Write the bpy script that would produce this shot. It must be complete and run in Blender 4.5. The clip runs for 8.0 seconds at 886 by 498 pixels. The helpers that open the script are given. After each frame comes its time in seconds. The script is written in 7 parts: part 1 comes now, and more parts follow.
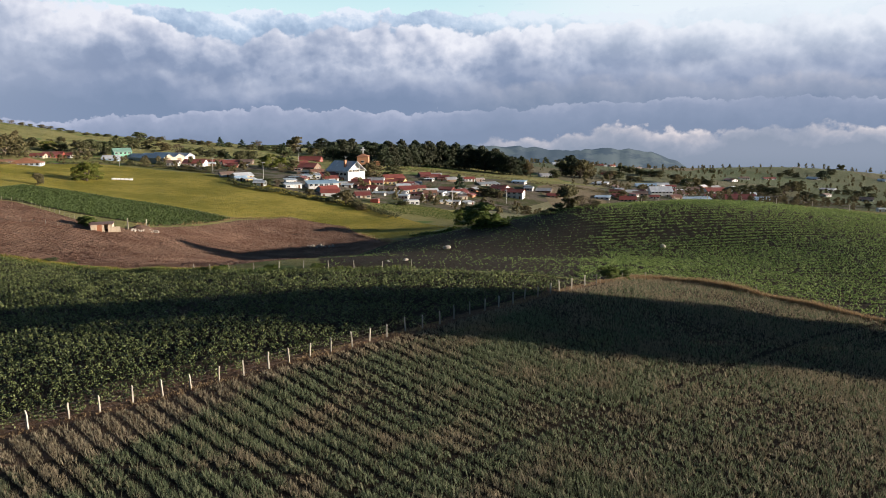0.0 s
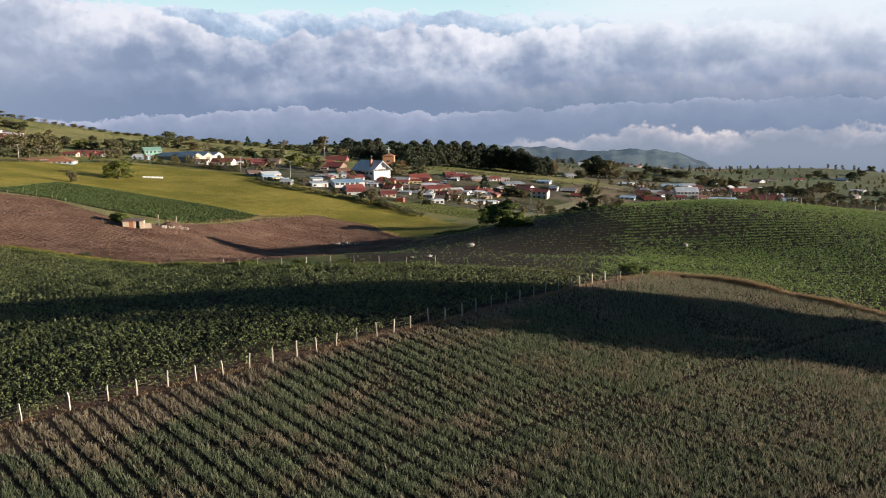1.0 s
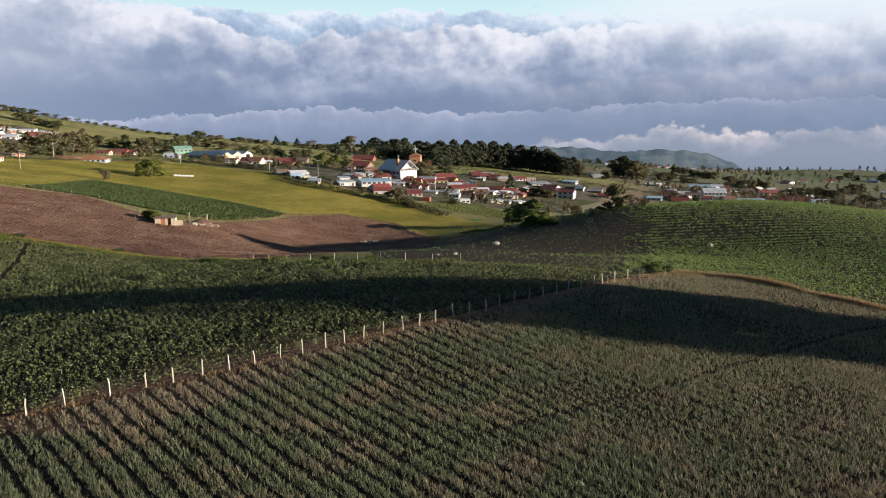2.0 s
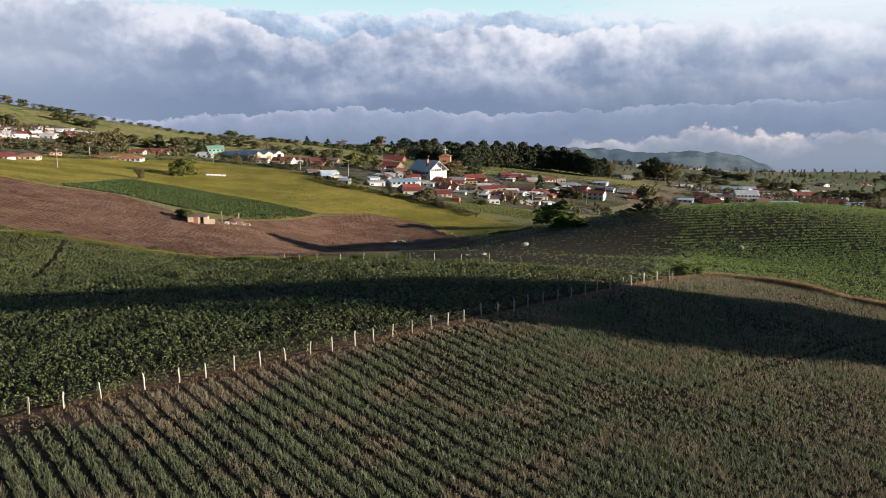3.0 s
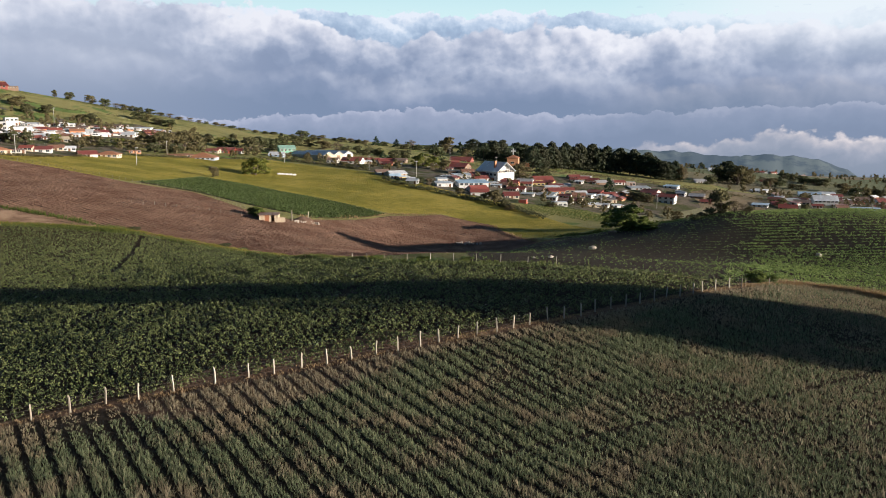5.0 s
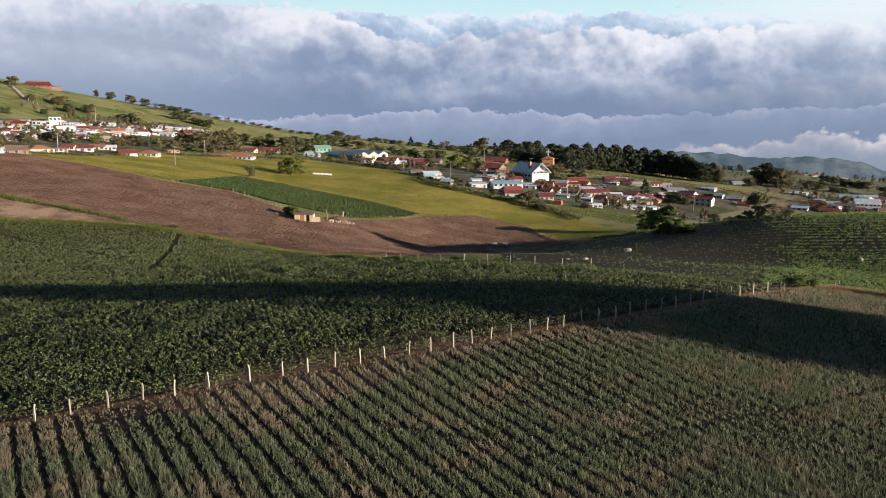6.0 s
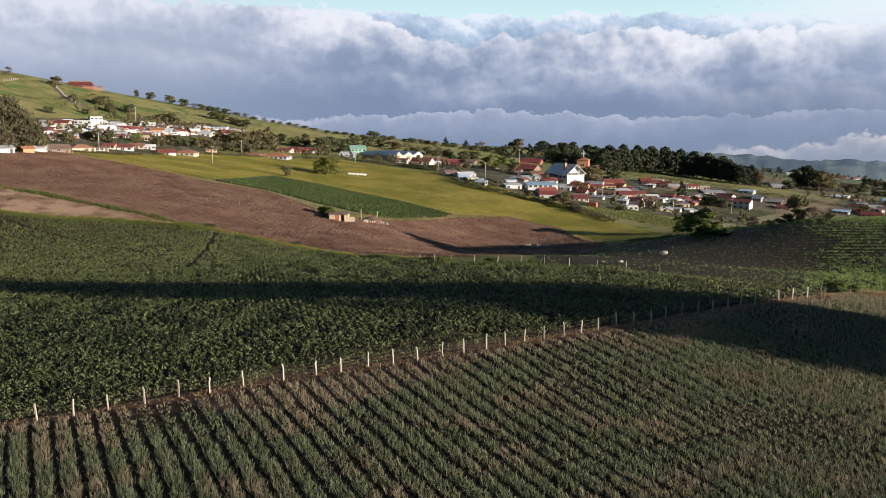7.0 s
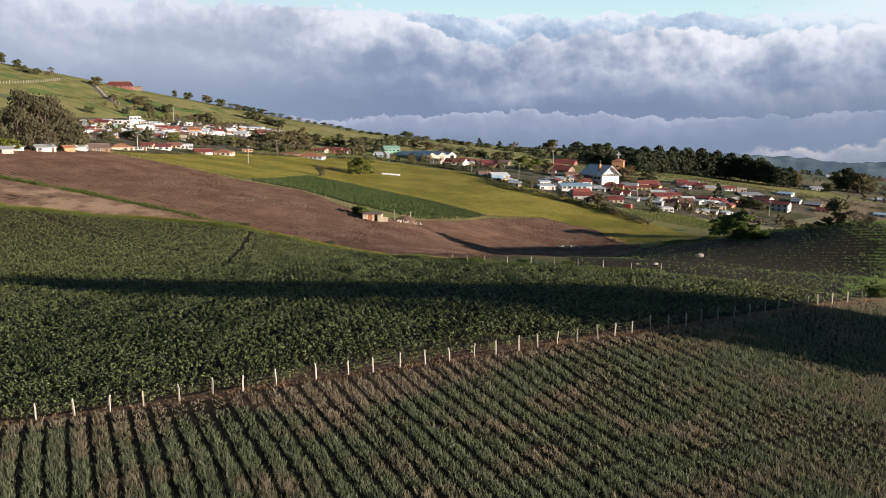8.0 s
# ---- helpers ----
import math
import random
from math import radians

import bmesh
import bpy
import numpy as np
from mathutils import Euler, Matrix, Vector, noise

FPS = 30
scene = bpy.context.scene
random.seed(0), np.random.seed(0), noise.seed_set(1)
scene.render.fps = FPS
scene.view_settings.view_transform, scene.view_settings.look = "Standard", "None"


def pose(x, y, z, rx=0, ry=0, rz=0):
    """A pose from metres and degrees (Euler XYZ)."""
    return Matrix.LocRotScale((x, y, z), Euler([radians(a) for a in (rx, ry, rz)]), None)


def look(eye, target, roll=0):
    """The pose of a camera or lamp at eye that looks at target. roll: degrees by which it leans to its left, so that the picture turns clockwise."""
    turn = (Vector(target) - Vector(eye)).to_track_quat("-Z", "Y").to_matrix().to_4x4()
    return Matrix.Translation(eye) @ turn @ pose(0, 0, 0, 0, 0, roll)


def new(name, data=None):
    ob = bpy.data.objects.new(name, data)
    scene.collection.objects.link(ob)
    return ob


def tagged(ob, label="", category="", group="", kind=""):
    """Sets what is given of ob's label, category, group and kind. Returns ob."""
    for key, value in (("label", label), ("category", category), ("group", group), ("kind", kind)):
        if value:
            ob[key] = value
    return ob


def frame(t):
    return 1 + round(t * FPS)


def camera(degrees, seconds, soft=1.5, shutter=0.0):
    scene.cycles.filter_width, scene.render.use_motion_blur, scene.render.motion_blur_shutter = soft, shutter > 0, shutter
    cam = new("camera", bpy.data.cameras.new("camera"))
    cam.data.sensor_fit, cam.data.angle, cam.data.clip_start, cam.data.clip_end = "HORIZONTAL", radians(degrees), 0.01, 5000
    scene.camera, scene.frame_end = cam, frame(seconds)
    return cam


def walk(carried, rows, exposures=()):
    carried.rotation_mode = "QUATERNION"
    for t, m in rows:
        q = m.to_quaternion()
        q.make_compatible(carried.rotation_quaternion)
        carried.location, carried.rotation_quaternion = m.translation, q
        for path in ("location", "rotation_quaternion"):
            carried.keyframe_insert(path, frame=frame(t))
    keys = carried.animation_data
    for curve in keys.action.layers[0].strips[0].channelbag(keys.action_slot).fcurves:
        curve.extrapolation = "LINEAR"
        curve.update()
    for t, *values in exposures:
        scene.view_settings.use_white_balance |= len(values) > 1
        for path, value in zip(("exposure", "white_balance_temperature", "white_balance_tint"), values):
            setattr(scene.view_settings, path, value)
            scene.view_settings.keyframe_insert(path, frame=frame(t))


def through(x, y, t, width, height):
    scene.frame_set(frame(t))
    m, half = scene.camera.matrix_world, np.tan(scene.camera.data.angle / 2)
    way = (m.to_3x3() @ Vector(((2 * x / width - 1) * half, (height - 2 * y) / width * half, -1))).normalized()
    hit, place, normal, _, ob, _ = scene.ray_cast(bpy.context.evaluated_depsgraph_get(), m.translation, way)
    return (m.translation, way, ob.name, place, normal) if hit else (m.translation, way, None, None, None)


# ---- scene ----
PATH = [  # seconds, x, y, z, yaw, pitch, roll
    (0.0, 0.0, 0.0, 23.0, 0.0, -9.11, -0.52),
    (0.5, 0.14, -1.26, 22.9, 0.86, -9.09, -0.47),
    (1.0, 0.26, -2.64, 22.8, 1.74, -9.08, -0.43),
    (1.5, 0.38, -4.01, 22.75, 2.63, -9.08, -0.37),
    (3.0, 0.5, -5.54, 22.79, 5.57, -9.02, -0.16),
    (3.5, 0.48, -5.54, 22.8, 6.7, -9.0, -0.07),
    (4.0, 0.46, -5.52, 22.82, 7.87, -8.98, 0.0),
    (4.5, 0.43, -5.48, 22.83, 9.02, -8.96, 0.07),
    (6.0, 0.37, -5.35, 22.86, 12.53, -8.92, 0.31),
    (6.5, 0.34, -5.27, 22.87, 13.71, -8.9, 0.41),
    (7.0, 0.31, -5.18, 22.88, 14.88, -8.89, 0.49),
    (7.5, 0.28, -5.09, 22.88, 16.02, -8.88, 0.57),
    (8.0, 0.26, -5.02, 22.89, 17.17, -8.88, 0.63),
]


def heading(x, y, z, yaw, pitch, roll):
    a, b = radians(yaw), radians(pitch)
    ahead = Vector((-math.sin(a) * math.cos(b), math.cos(a) * math.cos(b), math.sin(b)))
    return look((x, y, z), Vector((x, y, z)) + 10 * ahead, roll)


cam = camera(56.1, 8.0, soft=0.5)
walk(cam, [(t, heading(*row)) for t, *row in PATH], exposures=[(0, 1.02, 6090, 10), (8, 1.02, 6090, 10)])

# ---- light: a low morning sun from the right, over a sea of cloud ----
SUN_BEARING, SUN_HEIGHT = 101.0, 8.5
world = bpy.data.worlds.new("world")
scene.world = world
world.use_nodes = True
sky = world.node_tree.nodes.new("ShaderNodeTexSky")
sky.sky_type, sky.sun_disc = "NISHITA", False
sky.sun_elevation, sky.sun_rotation, sky.altitude = radians(SUN_HEIGHT), radians(SUN_BEARING), 2800
world.node_tree.nodes["Background"].inputs["Strength"].default_value = 0.026
cool = world.node_tree.nodes.new("ShaderNodeMixRGB")
cool.blend_type, cool.inputs[0].default_value, cool.inputs[2].default_value = "MULTIPLY", 1.0, (0.62, 0.99, 1.34, 1)
world.node_tree.links.new(sky.outputs[0], cool.inputs[1])
world.node_tree.links.new(cool.outputs[0], world.node_tree.nodes["Background"].inputs["Color"])
sun = new("sun", bpy.data.lights.new("sun", "SUN"))
sun.data.energy, sun.data.angle, sun.data.color = 5.0, radians(0.6), (1.0, 0.86, 0.69)
sun_way = Vector((math.sin(radians(SUN_BEARING)) * math.cos(radians(SUN_HEIGHT)), math.cos(radians(SUN_BEARING)) * math.cos(radians(SUN_HEIGHT)), math.sin(radians(SUN_HEIGHT))))
sun.matrix_world = look(sun_way * 300, (0, 0, 0))


# ---- small tools ----
class Nodes:
    """Short hand for a node material."""

    def __init__(self, name, rough=0.85, spec=0.3):
        self.mat = bpy.data.materials.new(name)
        self.mat.use_nodes = True
        self.tree = self.mat.node_tree
        self.bsdf = self.tree.nodes["Principled BSDF"]
        self.bsdf.inputs["Roughness"].default_value = rough
        self.bsdf.inputs["Specular IOR Level"].default_value = spec

    def put(self, kind, **values):
        node = self.tree.nodes.new(kind)
        for key, value in values.items():
            self.set(node.inputs[int(key[1:])] if key[0] == "i" and key[1:].isdigit() else node.inputs[key.replace("_", " ")], value)
        return node

    def set(self, socket, value):
        if isinstance(value, bpy.types.NodeSocket):
            self.tree.links.new(value, socket)
        elif isinstance(value, tuple) and len(value) == 3 and socket.type == "RGBA":
            socket.default_value = (*value, 1)
        else:
            socket.default_value = value

    def coords(self, kind="Object"):
        return self.put("ShaderNodeTexCoord").outputs[kind]

    def mapping(self, vector, scale=(1, 1, 1), turn=0.0):
        return self.put("ShaderNodeMapping", Vector=vector, Scale=scale, Rotation=(0, 0, radians(turn))).outputs[0]

    def noise(self, scale, detail=4.0, vector=None, rough=0.55, warp=0.0):
        return self.put("ShaderNodeTexNoise", Vector=vector or self.coords(), Scale=scale, Detail=detail, Roughness=rough, Distortion=warp).outputs[0]

    def math(self, op, a, b=0.0, c=0.0, clamp=False):
        node = self.put("ShaderNodeMath", i0=a, i1=b, i2=c)
        node.operation, node.use_clamp = op, clamp
        return node.outputs[0]

    def step(self, value, low, high, a=0.0, b=1.0):
        node = self.put("ShaderNodeMapRange", i0=value, i1=low, i2=high, i3=a, i4=b)
        node.interpolation_type = "SMOOTHSTEP"
        return node.outputs[0]

    def mix(self, fac, a, b, blend="MIX"):
        node = self.tree.nodes.new("ShaderNodeMix")
        node.data_type, node.blend_type = "RGBA", blend
        self.set(node.inputs[0], fac), self.set(node.inputs[6], a), self.set(node.inputs[7], b)
        return node.outputs[2]

    def ramp(self, fac, *stops):
        node = self.put("ShaderNodeValToRGB", Fac=fac)
        while len(node.color_ramp.elements) < len(stops):
            node.color_ramp.elements.new(0.5)
        for element, (at, colour) in zip(node.color_ramp.elements, stops):
            element.position, element.color = at, (*colour, 1)
        return node.outputs[0]

    def attr(self, name):
        node = self.tree.nodes.new("ShaderNodeAttribute")
        node.attribute_name = name
        return node.outputs["Fac"]

    def island(self):
        return self.tree.nodes.new("ShaderNodeNewGeometry").outputs["Random Per Island"]

    def object_random(self):
        return self.tree.nodes.new("ShaderNodeObjectInfo").outputs["Random"]

    def colour(self, value):
        self.set(self.bsdf.inputs["Base Color"], value)
        return self

    def bump(self, height, strength=0.5, distance=0.1):
        self.set(self.bsdf.inputs["Normal"], self.put("ShaderNodeBump", Height=height, Strength=strength, Distance=distance).outputs[0])
        return self


def mesh_of(name, verts, faces, material=None, smooth=False):
    """A mesh from arrays of places and of equal-sided faces."""
    verts, faces = np.asarray(verts, np.float32), np.asarray(faces, np.int32)
    me = bpy.data.meshes.new(name)
    me.vertices.add(len(verts))
    me.vertices.foreach_set("co", verts.ravel())
    sides = faces.shape[1]
    me.loops.add(faces.size)
    me.loops.foreach_set("vertex_index", faces.ravel())
    me.polygons.add(len(faces))
    me.polygons.foreach_set("loop_start", np.arange(0, faces.size, sides, dtype=np.int32))
    me.polygons.foreach_set("use_smooth", np.full(len(faces), smooth))
    me.update(calc_edges=True)
    if material:
        me.materials.append(material)
    return me


def from_bm(name, bm, material, smooth=False):
    me = bpy.data.meshes.new(name)
    bm.to_mesh(me)
    bm.free()
    for p in me.polygons:
        p.use_smooth = smooth
    for m in material if isinstance(material, (list, tuple)) else [material]:
        me.materials.append(m)
    return me


def part(name, data, parent, label="", place=None):
    ob = new(name, data)
    ob.parent = parent
    if place is not None:
        ob.matrix_local = place
    if label:
        tagged(ob, label)
    return ob


def smooth01(x):
    x = np.clip(x, 0, 1)
    return x * x * (3 - 2 * x)


def signed(poly, x, y):
    """Metres inside (+) or outside (-) of a polygon."""
    x, y = np.asarray(x, float), np.asarray(y, float)
    inside, near = np.zeros(x.shape, bool), np.full(x.shape, 1e9)
    for (ax, ay), (bx, by) in zip(poly, poly[1:] + poly[:1]):
        cross = (ay > y) != (by > y)
        inside ^= cross & (x < (bx - ax) * (y - ay) / (by - ay + 1e-12) + ax)
        dx, dy = bx - ax, by - ay
        k = np.clip(((x - ax) * dx + (y - ay) * dy) / (dx * dx + dy * dy + 1e-12), 0, 1)
        near = np.minimum(near, np.hypot(x - ax - k * dx, y - ay - k * dy))
    return np.where(inside, near, -near)


def off_line(line, x, y):
    """Metres from an open line."""
    near = np.full(np.shape(x), 1e9)
    for (ax, ay), (bx, by) in zip(line, line[1:]):
        dx, dy = bx - ax, by - ay
        k = np.clip(((x - ax) * dx + (y - ay) * dy) / (dx * dx + dy * dy), 0, 1)
        near = np.minimum(near, np.hypot(x - ax - k * dx, y - ay - k * dy))
    return near


# ---- the lie of the land: heights by range (rows) and bearing (columns, 13 degrees apart) ----
NEAR_LAND = [
    [-1.3, -1.3, -1.3, -1.3, -1.3, -1.3, -1.3],
    [-1.5, -1.1, -0.7, -0.6, -0.8, -1.2, -1.4],
    [-2.4, -1.1, 0.2, 1.4, 1.0, -0.6, -2.1],
    [-4.2, -2.6, -1.0, 0.8, 1.3, -0.2, -2.5],
    [-6.2, -4.7, -2.8, -1.3, -1.3, -2.2, -2.4],
    [-7.1, -6.6, -5.9, -5.6, -5.1, -3.9, -1.6],
    [-6.0, -6.7, -9.6, -14.4, -4.3, 0.5, -2.8],
    [3.5, 0.1, -7.7, -18.8, -11.8, -4.9, -5.7],
]
FAR_LAND = [
    [13.0, 4.2, -6.9, -13.7, -19.0, -18.7, -15.8],
    [20.6, 8.1, -3.2, -9.5, -26.4, -32.8, -25.5],
    [41.6, 17.5, 1.7, -8.8, -17.4, -31.5, -37.6],
    [63.5, 37.8, 8.6, -12.0, -28.0, -39.8, -45.7],
    [37.6, 23.2, 3.2, -11.9, -28.5, -42.4, -59.1],
    [-30.6, -32.0, -34.7, -41.8, -56.7, -69.2, -76.9],
    [-103.7, -99.9, -97.0, -97.7, -101.2, -104.0, -105.0],
]
RANGES = np.log([25, 60, 85, 110, 138, 170, 215, 270, 340, 430, 540, 700, 950, 1400, 2400])
HEIGHTS = np.array(NEAR_LAND + FAR_LAND)


def cubic(u, count):
    u = np.clip(u, 0, count - 1 - 1e-9)
    i = np.floor(u).astype(int)
    t = u - i
    return i, ((-t + 2 * t * t - t**3) / 2, (2 - 5 * t * t + 3 * t**3) / 2, (t + 4 * t * t - 3 * t**3) / 2, (-t * t + t**3) / 2)


def swell(x, y, bearing, far, high, wide, deep):
    """A hill far off, wider across than it is deep."""
    b, r = np.radians(bearing), np.hypot(x, y)
    a = np.arctan2(x, y)
    return high * np.exp(-(((a - b) * far / wide) ** 2) - ((r - far) / deep) ** 2)


def ground_z(x, y):
    x, y = np.atleast_1d(np.asarray(x, float)), np.atleast_1d(np.asarray(y, float))
    r, b = np.hypot(x, y), np.degrees(np.arctan2(x, y))
    i, wi = cubic(np.interp(np.log(np.maximum(r, 1)), RANGES, np.arange(15)), 15)
    j, wj = cubic((np.clip(b, -48, 30) + 48) / 13, 7)
    z = sum(wi[m] * wj[n] * HEIGHTS[np.clip(i + m - 1, 0, 14), np.clip(j + n - 1, 0, 6)] for m in range(4) for n in range(4))
    # outside the seen sector the land levels off
    out = smooth01(np.maximum(b - 32, -50 - b) / 45)
    z = z * (1 - out) + out * (-2 - 100 * smooth01((r - 400) / 2200))
    z = z - 30 * smooth01((r - 2400) / 2400)
    z = z - 190 * smooth01((r - 1400) / 2600) * smooth01((b + 4) / 8)  # the plain falls away to the right
    z += swell(x, y, 24.0, 1250, 14, 160, 160)
    z += swell(x, y, 9.5, 215, 0.8, 11, 24) - swell(x, y, 3.0, 213, 0.8, 11, 22)  # steep shoulder of the near hill
    z += 6 * np.exp(-(((x - 93) / 15) ** 2) - ((y - 72) / 13) ** 2)  # unseen knoll, added to raise the shade-casting trees beside the field
    return z


def floor_at(x, y):
    return float(ground_z(x, y)[0])


# ---- field boundaries in plan ----
FENCE = [(-50.3, 47.0), (-47.9, 48.6), (-45.6, 50.1), (-43.6, 51.8), (-41.3, 53.6), (-39.4, 55.7), (-37.1, 56.9), (-35.0, 59.0), (-32.1, 61.1), (-29.7, 62.9),
         (-27.7, 64.0), (-25.7, 65.8), (-23.6, 66.9), (-21.6, 68.2), (-19.6, 69.7), (-17.7, 70.8), (-15.8, 72.3), (-14.2, 73.7), (-12.5, 75.0), (-10.7, 76.2),
         (-8.8, 77.6), (-7.3, 79.3), (-5.7, 80.6), (-3.9, 82.5), (-2.2, 83.6), (-0.4, 85.3), (1.1, 87.4), (2.9, 89.4), (4.6, 90.9), (6.3, 92.8),
         (8.1, 94.6), (9.7, 97.0), (11.4, 98.2), (13.2, 100.3), (14.5, 102.0), (16.3, 103.7), (18.5, 106.7), (20.3, 108.2)]
FENCE_LINE = [(-75, 27)] + FENCE[::6] + [(20.7, 109.5)]
DRY_LINE = [(20.7, 109.5), (26.6, 115.8), (31, 117), (35.5, 115), (41, 110), (46, 105), (50, 101.4), (56, 96.5), (75, 82)]
ONION = FENCE_LINE + DRY_LINE[1:] + [(90, 0), (60, -60), (-80, -60)]
BANK = [(-205, 165), (-176.2, 169.3), (-155.2, 176.2), (-132.8, 186), (-115.5, 190), (-98.9, 185.8), (-77.3, 169.2), (-57.6, 150), (-40, 137.5)]
BACK_LINE = [(-40, 137.5), (-29, 127.6), (-19.4, 124.5), (-6, 122), (6.3, 116), (13.7, 113.5), (20.7, 109.5)]
POTATO = [(-79, 30)] + [(x - 0.4, y + 0.5) for x, y in FENCE_LINE[1:-1]] + BACK_LINE[::-1] + BANK[::-1] + [(-230, 120), (-160, 20)]
STRIP = [(-260, 205), (-199, 192.6), (-166.4, 194.2), (-136, 193.7), (-114.9, 190.9)]
BROWN = STRIP + [(-98.9, 186.5), (-77.3, 170), (-57, 148), (-44, 141), (-30, 160), (-22, 235), (-16, 262), (-22.2, 278), (-37, 304.5), (-57.9, 314.3), (-74.4, 298.3), (-89.6, 251.6), (-93.4, 242),
         (-107.7, 244), (-138.2, 268.2), (-159.6, 263.8), (-196.7, 272.3), (-226.1, 270.2), (-226.6, 246.6), (-236, 232)]
LOWER = STRIP[::-1] + BANK[:-4]
WEDGE = [(-161, 270), (-163.4, 325.3), (-142.6, 324.1), (-104.1, 311.4), (-76.5, 300), (-90.5, 256), (-104, 256), (-115, 258.5), (-138.2, 270.2)]
PASTURE = [(-228, 273), (-223, 365.7), (-182.2, 446), (-108.3, 424), (-70, 381), (-41.8, 362), (-18.1, 330), (3, 290.2), (-10, 268), (-57, 316), (-76, 303), (-142, 327), (-166, 329), (-163, 268)]
RIGHT = [(-19, 127), (-5.9, 124), (6.3, 118), (20.7, 111.5)] + [(x + 0.8, y + 1.4) for x, y in DRY_LINE[1:]] + [(140, 130), (150, 200), (118, 213), (92, 222), (66, 233), (50, 237), (38, 238), (24, 240), (10, 250), (-4, 264), (-12, 268), (-20, 250), (-26, 170)]

# ---- materials of the land ----
def leafy(name, dark, light, dry=None, rough=0.6, patch=0.25, through=0.3):
    """Leaves: a colour for each leaf, and drier patches over the field."""
    n = Nodes(name, rough, 0.25)
    colour = n.mix(n.island(), dark, light)
    if dry:
        colour = n.mix(n.step(n.math("ADD", n.noise(patch, 3), n.math("MULTIPLY", n.island(), 0.18)), 0.58, 0.74), colour, dry)
    n.colour(colour)
    if through:
        thin = n.put("ShaderNodeBsdfTranslucent", Color=colour)
        blend = n.put("ShaderNodeMixShader", Fac=through, i1=n.bsdf.outputs[0], i2=thin.outputs[0])
        n.tree.links.new(blend.outputs[0], n.tree.nodes["Material Output"].inputs["Surface"])
    return n.mat


def make_ground_material():
    n = Nodes("land", 0.95, 0.1)
    at = n.coords()
    broad, mid, fine = n.noise(0.012, 3, at), n.noise(0.11, 4, at), n.noise(1.7, 5, at)
    tiny = n.noise(0.55, 6, at, 0.7)
    rag = n.math("MULTIPLY", n.math("SUBTRACT", n.noise(0.5, 4, at), 0.5), 2.2)

    def inside(name):
        return n.step(n.math("ADD", n.attr(name), rag), -0.35, 0.35)

    def furrows(turn, pitch, warp):
        wave = n.put("ShaderNodeTexWave", Vector=n.mapping(at, turn=turn), Scale=0.314 / pitch, Distortion=warp, Detail=3.0, Detail_Scale=0.6)
        return wave.outputs["Fac"]

    grass = n.mix(n.step(mid, 0.35, 0.68), (0.155, 0.165, 0.052), (0.31, 0.275, 0.105))
    grass = n.mix(n.step(broad, 0.42, 0.62), grass, n.mix(tiny, (0.25, 0.235, 0.085), (0.4, 0.34, 0.145)))
    grass = n.mix(n.step(n.noise(0.03, 2, at, warp=1.0), 0.6, 0.66, 0, 0.75), grass, (0.1, 0.19, 0.045))
    grass = n.mix(n.math("MULTIPLY", tiny, 0.4), grass, (0.05, 0.065, 0.02))
    pasture = n.mix(n.step(n.noise(0.05, 4, at), 0.35, 0.65), (0.23, 0.2, 0.03), (0.4, 0.315, 0.065))
    pasture = n.mix(n.step(n.noise(0.35, 5, at, 0.7), 0.4, 0.75, 0, 0.5), pasture, (0.105, 0.125, 0.018))
    pasture = n.mix(n.step(n.noise(1.2, 4, at, 0.8), 0.45, 0.7, 0, 0.4), pasture, (0.12, 0.135, 0.02))
    pasture = n.mix(n.step(n.noise(0.14, 2, n.mapping(at, (1, 0.35, 1), 35)), 0.62, 0.72, 0, 0.35), pasture, (0.3, 0.26, 0.07))
    rows = furrows(22, 1.1, 3.0)
    clod = n.noise(2.6, 6, at, 0.75)
    soil = n.mix(n.step(mid, 0.35, 0.7), (0.158, 0.088, 0.058), (0.255, 0.15, 0.1))
    soil = n.mix(n.math("MULTIPLY", n.step(rows, 0.2, 0.8), 0.28), soil, (0.07, 0.04, 0.027))
    soil = n.mix(n.step(clod, 0.35, 0.75, 0, 0.7), soil, (0.28, 0.185, 0.13))
    soil = n.mix(n.step(n.noise(0.06, 3, n.mapping(at, (1, 4, 1), -35), warp=1.5), 0.57, 0.64, 0, 0.75), soil, (0.06, 0.036, 0.026))
    bare = n.mix(fine, (0.36, 0.225, 0.145), (0.52, 0.36, 0.25))
    # crop soil, its colour darkened to near black for the shadow between plants
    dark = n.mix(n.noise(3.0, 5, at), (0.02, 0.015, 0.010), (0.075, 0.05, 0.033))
    young = n.mix(n.noise(1.5, 5, at), (0.025, 0.021, 0.014), (0.085, 0.06, 0.042))
    plots = n.put("ShaderNodeTexVoronoi", Vector=n.mapping(at, (1, 0.6, 1), 25), Scale=0.0085)
    plot = n.put("ShaderNodeSeparateXYZ", Vector=plots.outputs["Color"]).outputs[0]
    plain = n.ramp(plot, (0.0, (0.11, 0.125, 0.068)), (0.3, (0.15, 0.16, 0.09)), (0.55, (0.25, 0.185, 0.125)), (0.75, (0.13, 0.15, 0.078)), (1.0, (0.3, 0.26, 0.165)))
    plain = n.mix(n.step(mid, 0.3, 0.7, 0.0, 0.35), plain, (0.09, 0.11, 0.05))
    grass = n.mix(inside("plain"), grass, plain)
    # yard grass and earth, coloured darker to include shade between the houses
    yard = n.mix(n.step(mid, 0.4, 0.62), n.mix(tiny, (0.05, 0.06, 0.025), (0.1, 0.105, 0.045)), n.mix(tiny, (0.1, 0.08, 0.06), (0.2, 0.165, 0.13)))
    colour = n.mix(inside("pasture"), n.mix(inside("yard"), grass, yard), pasture)
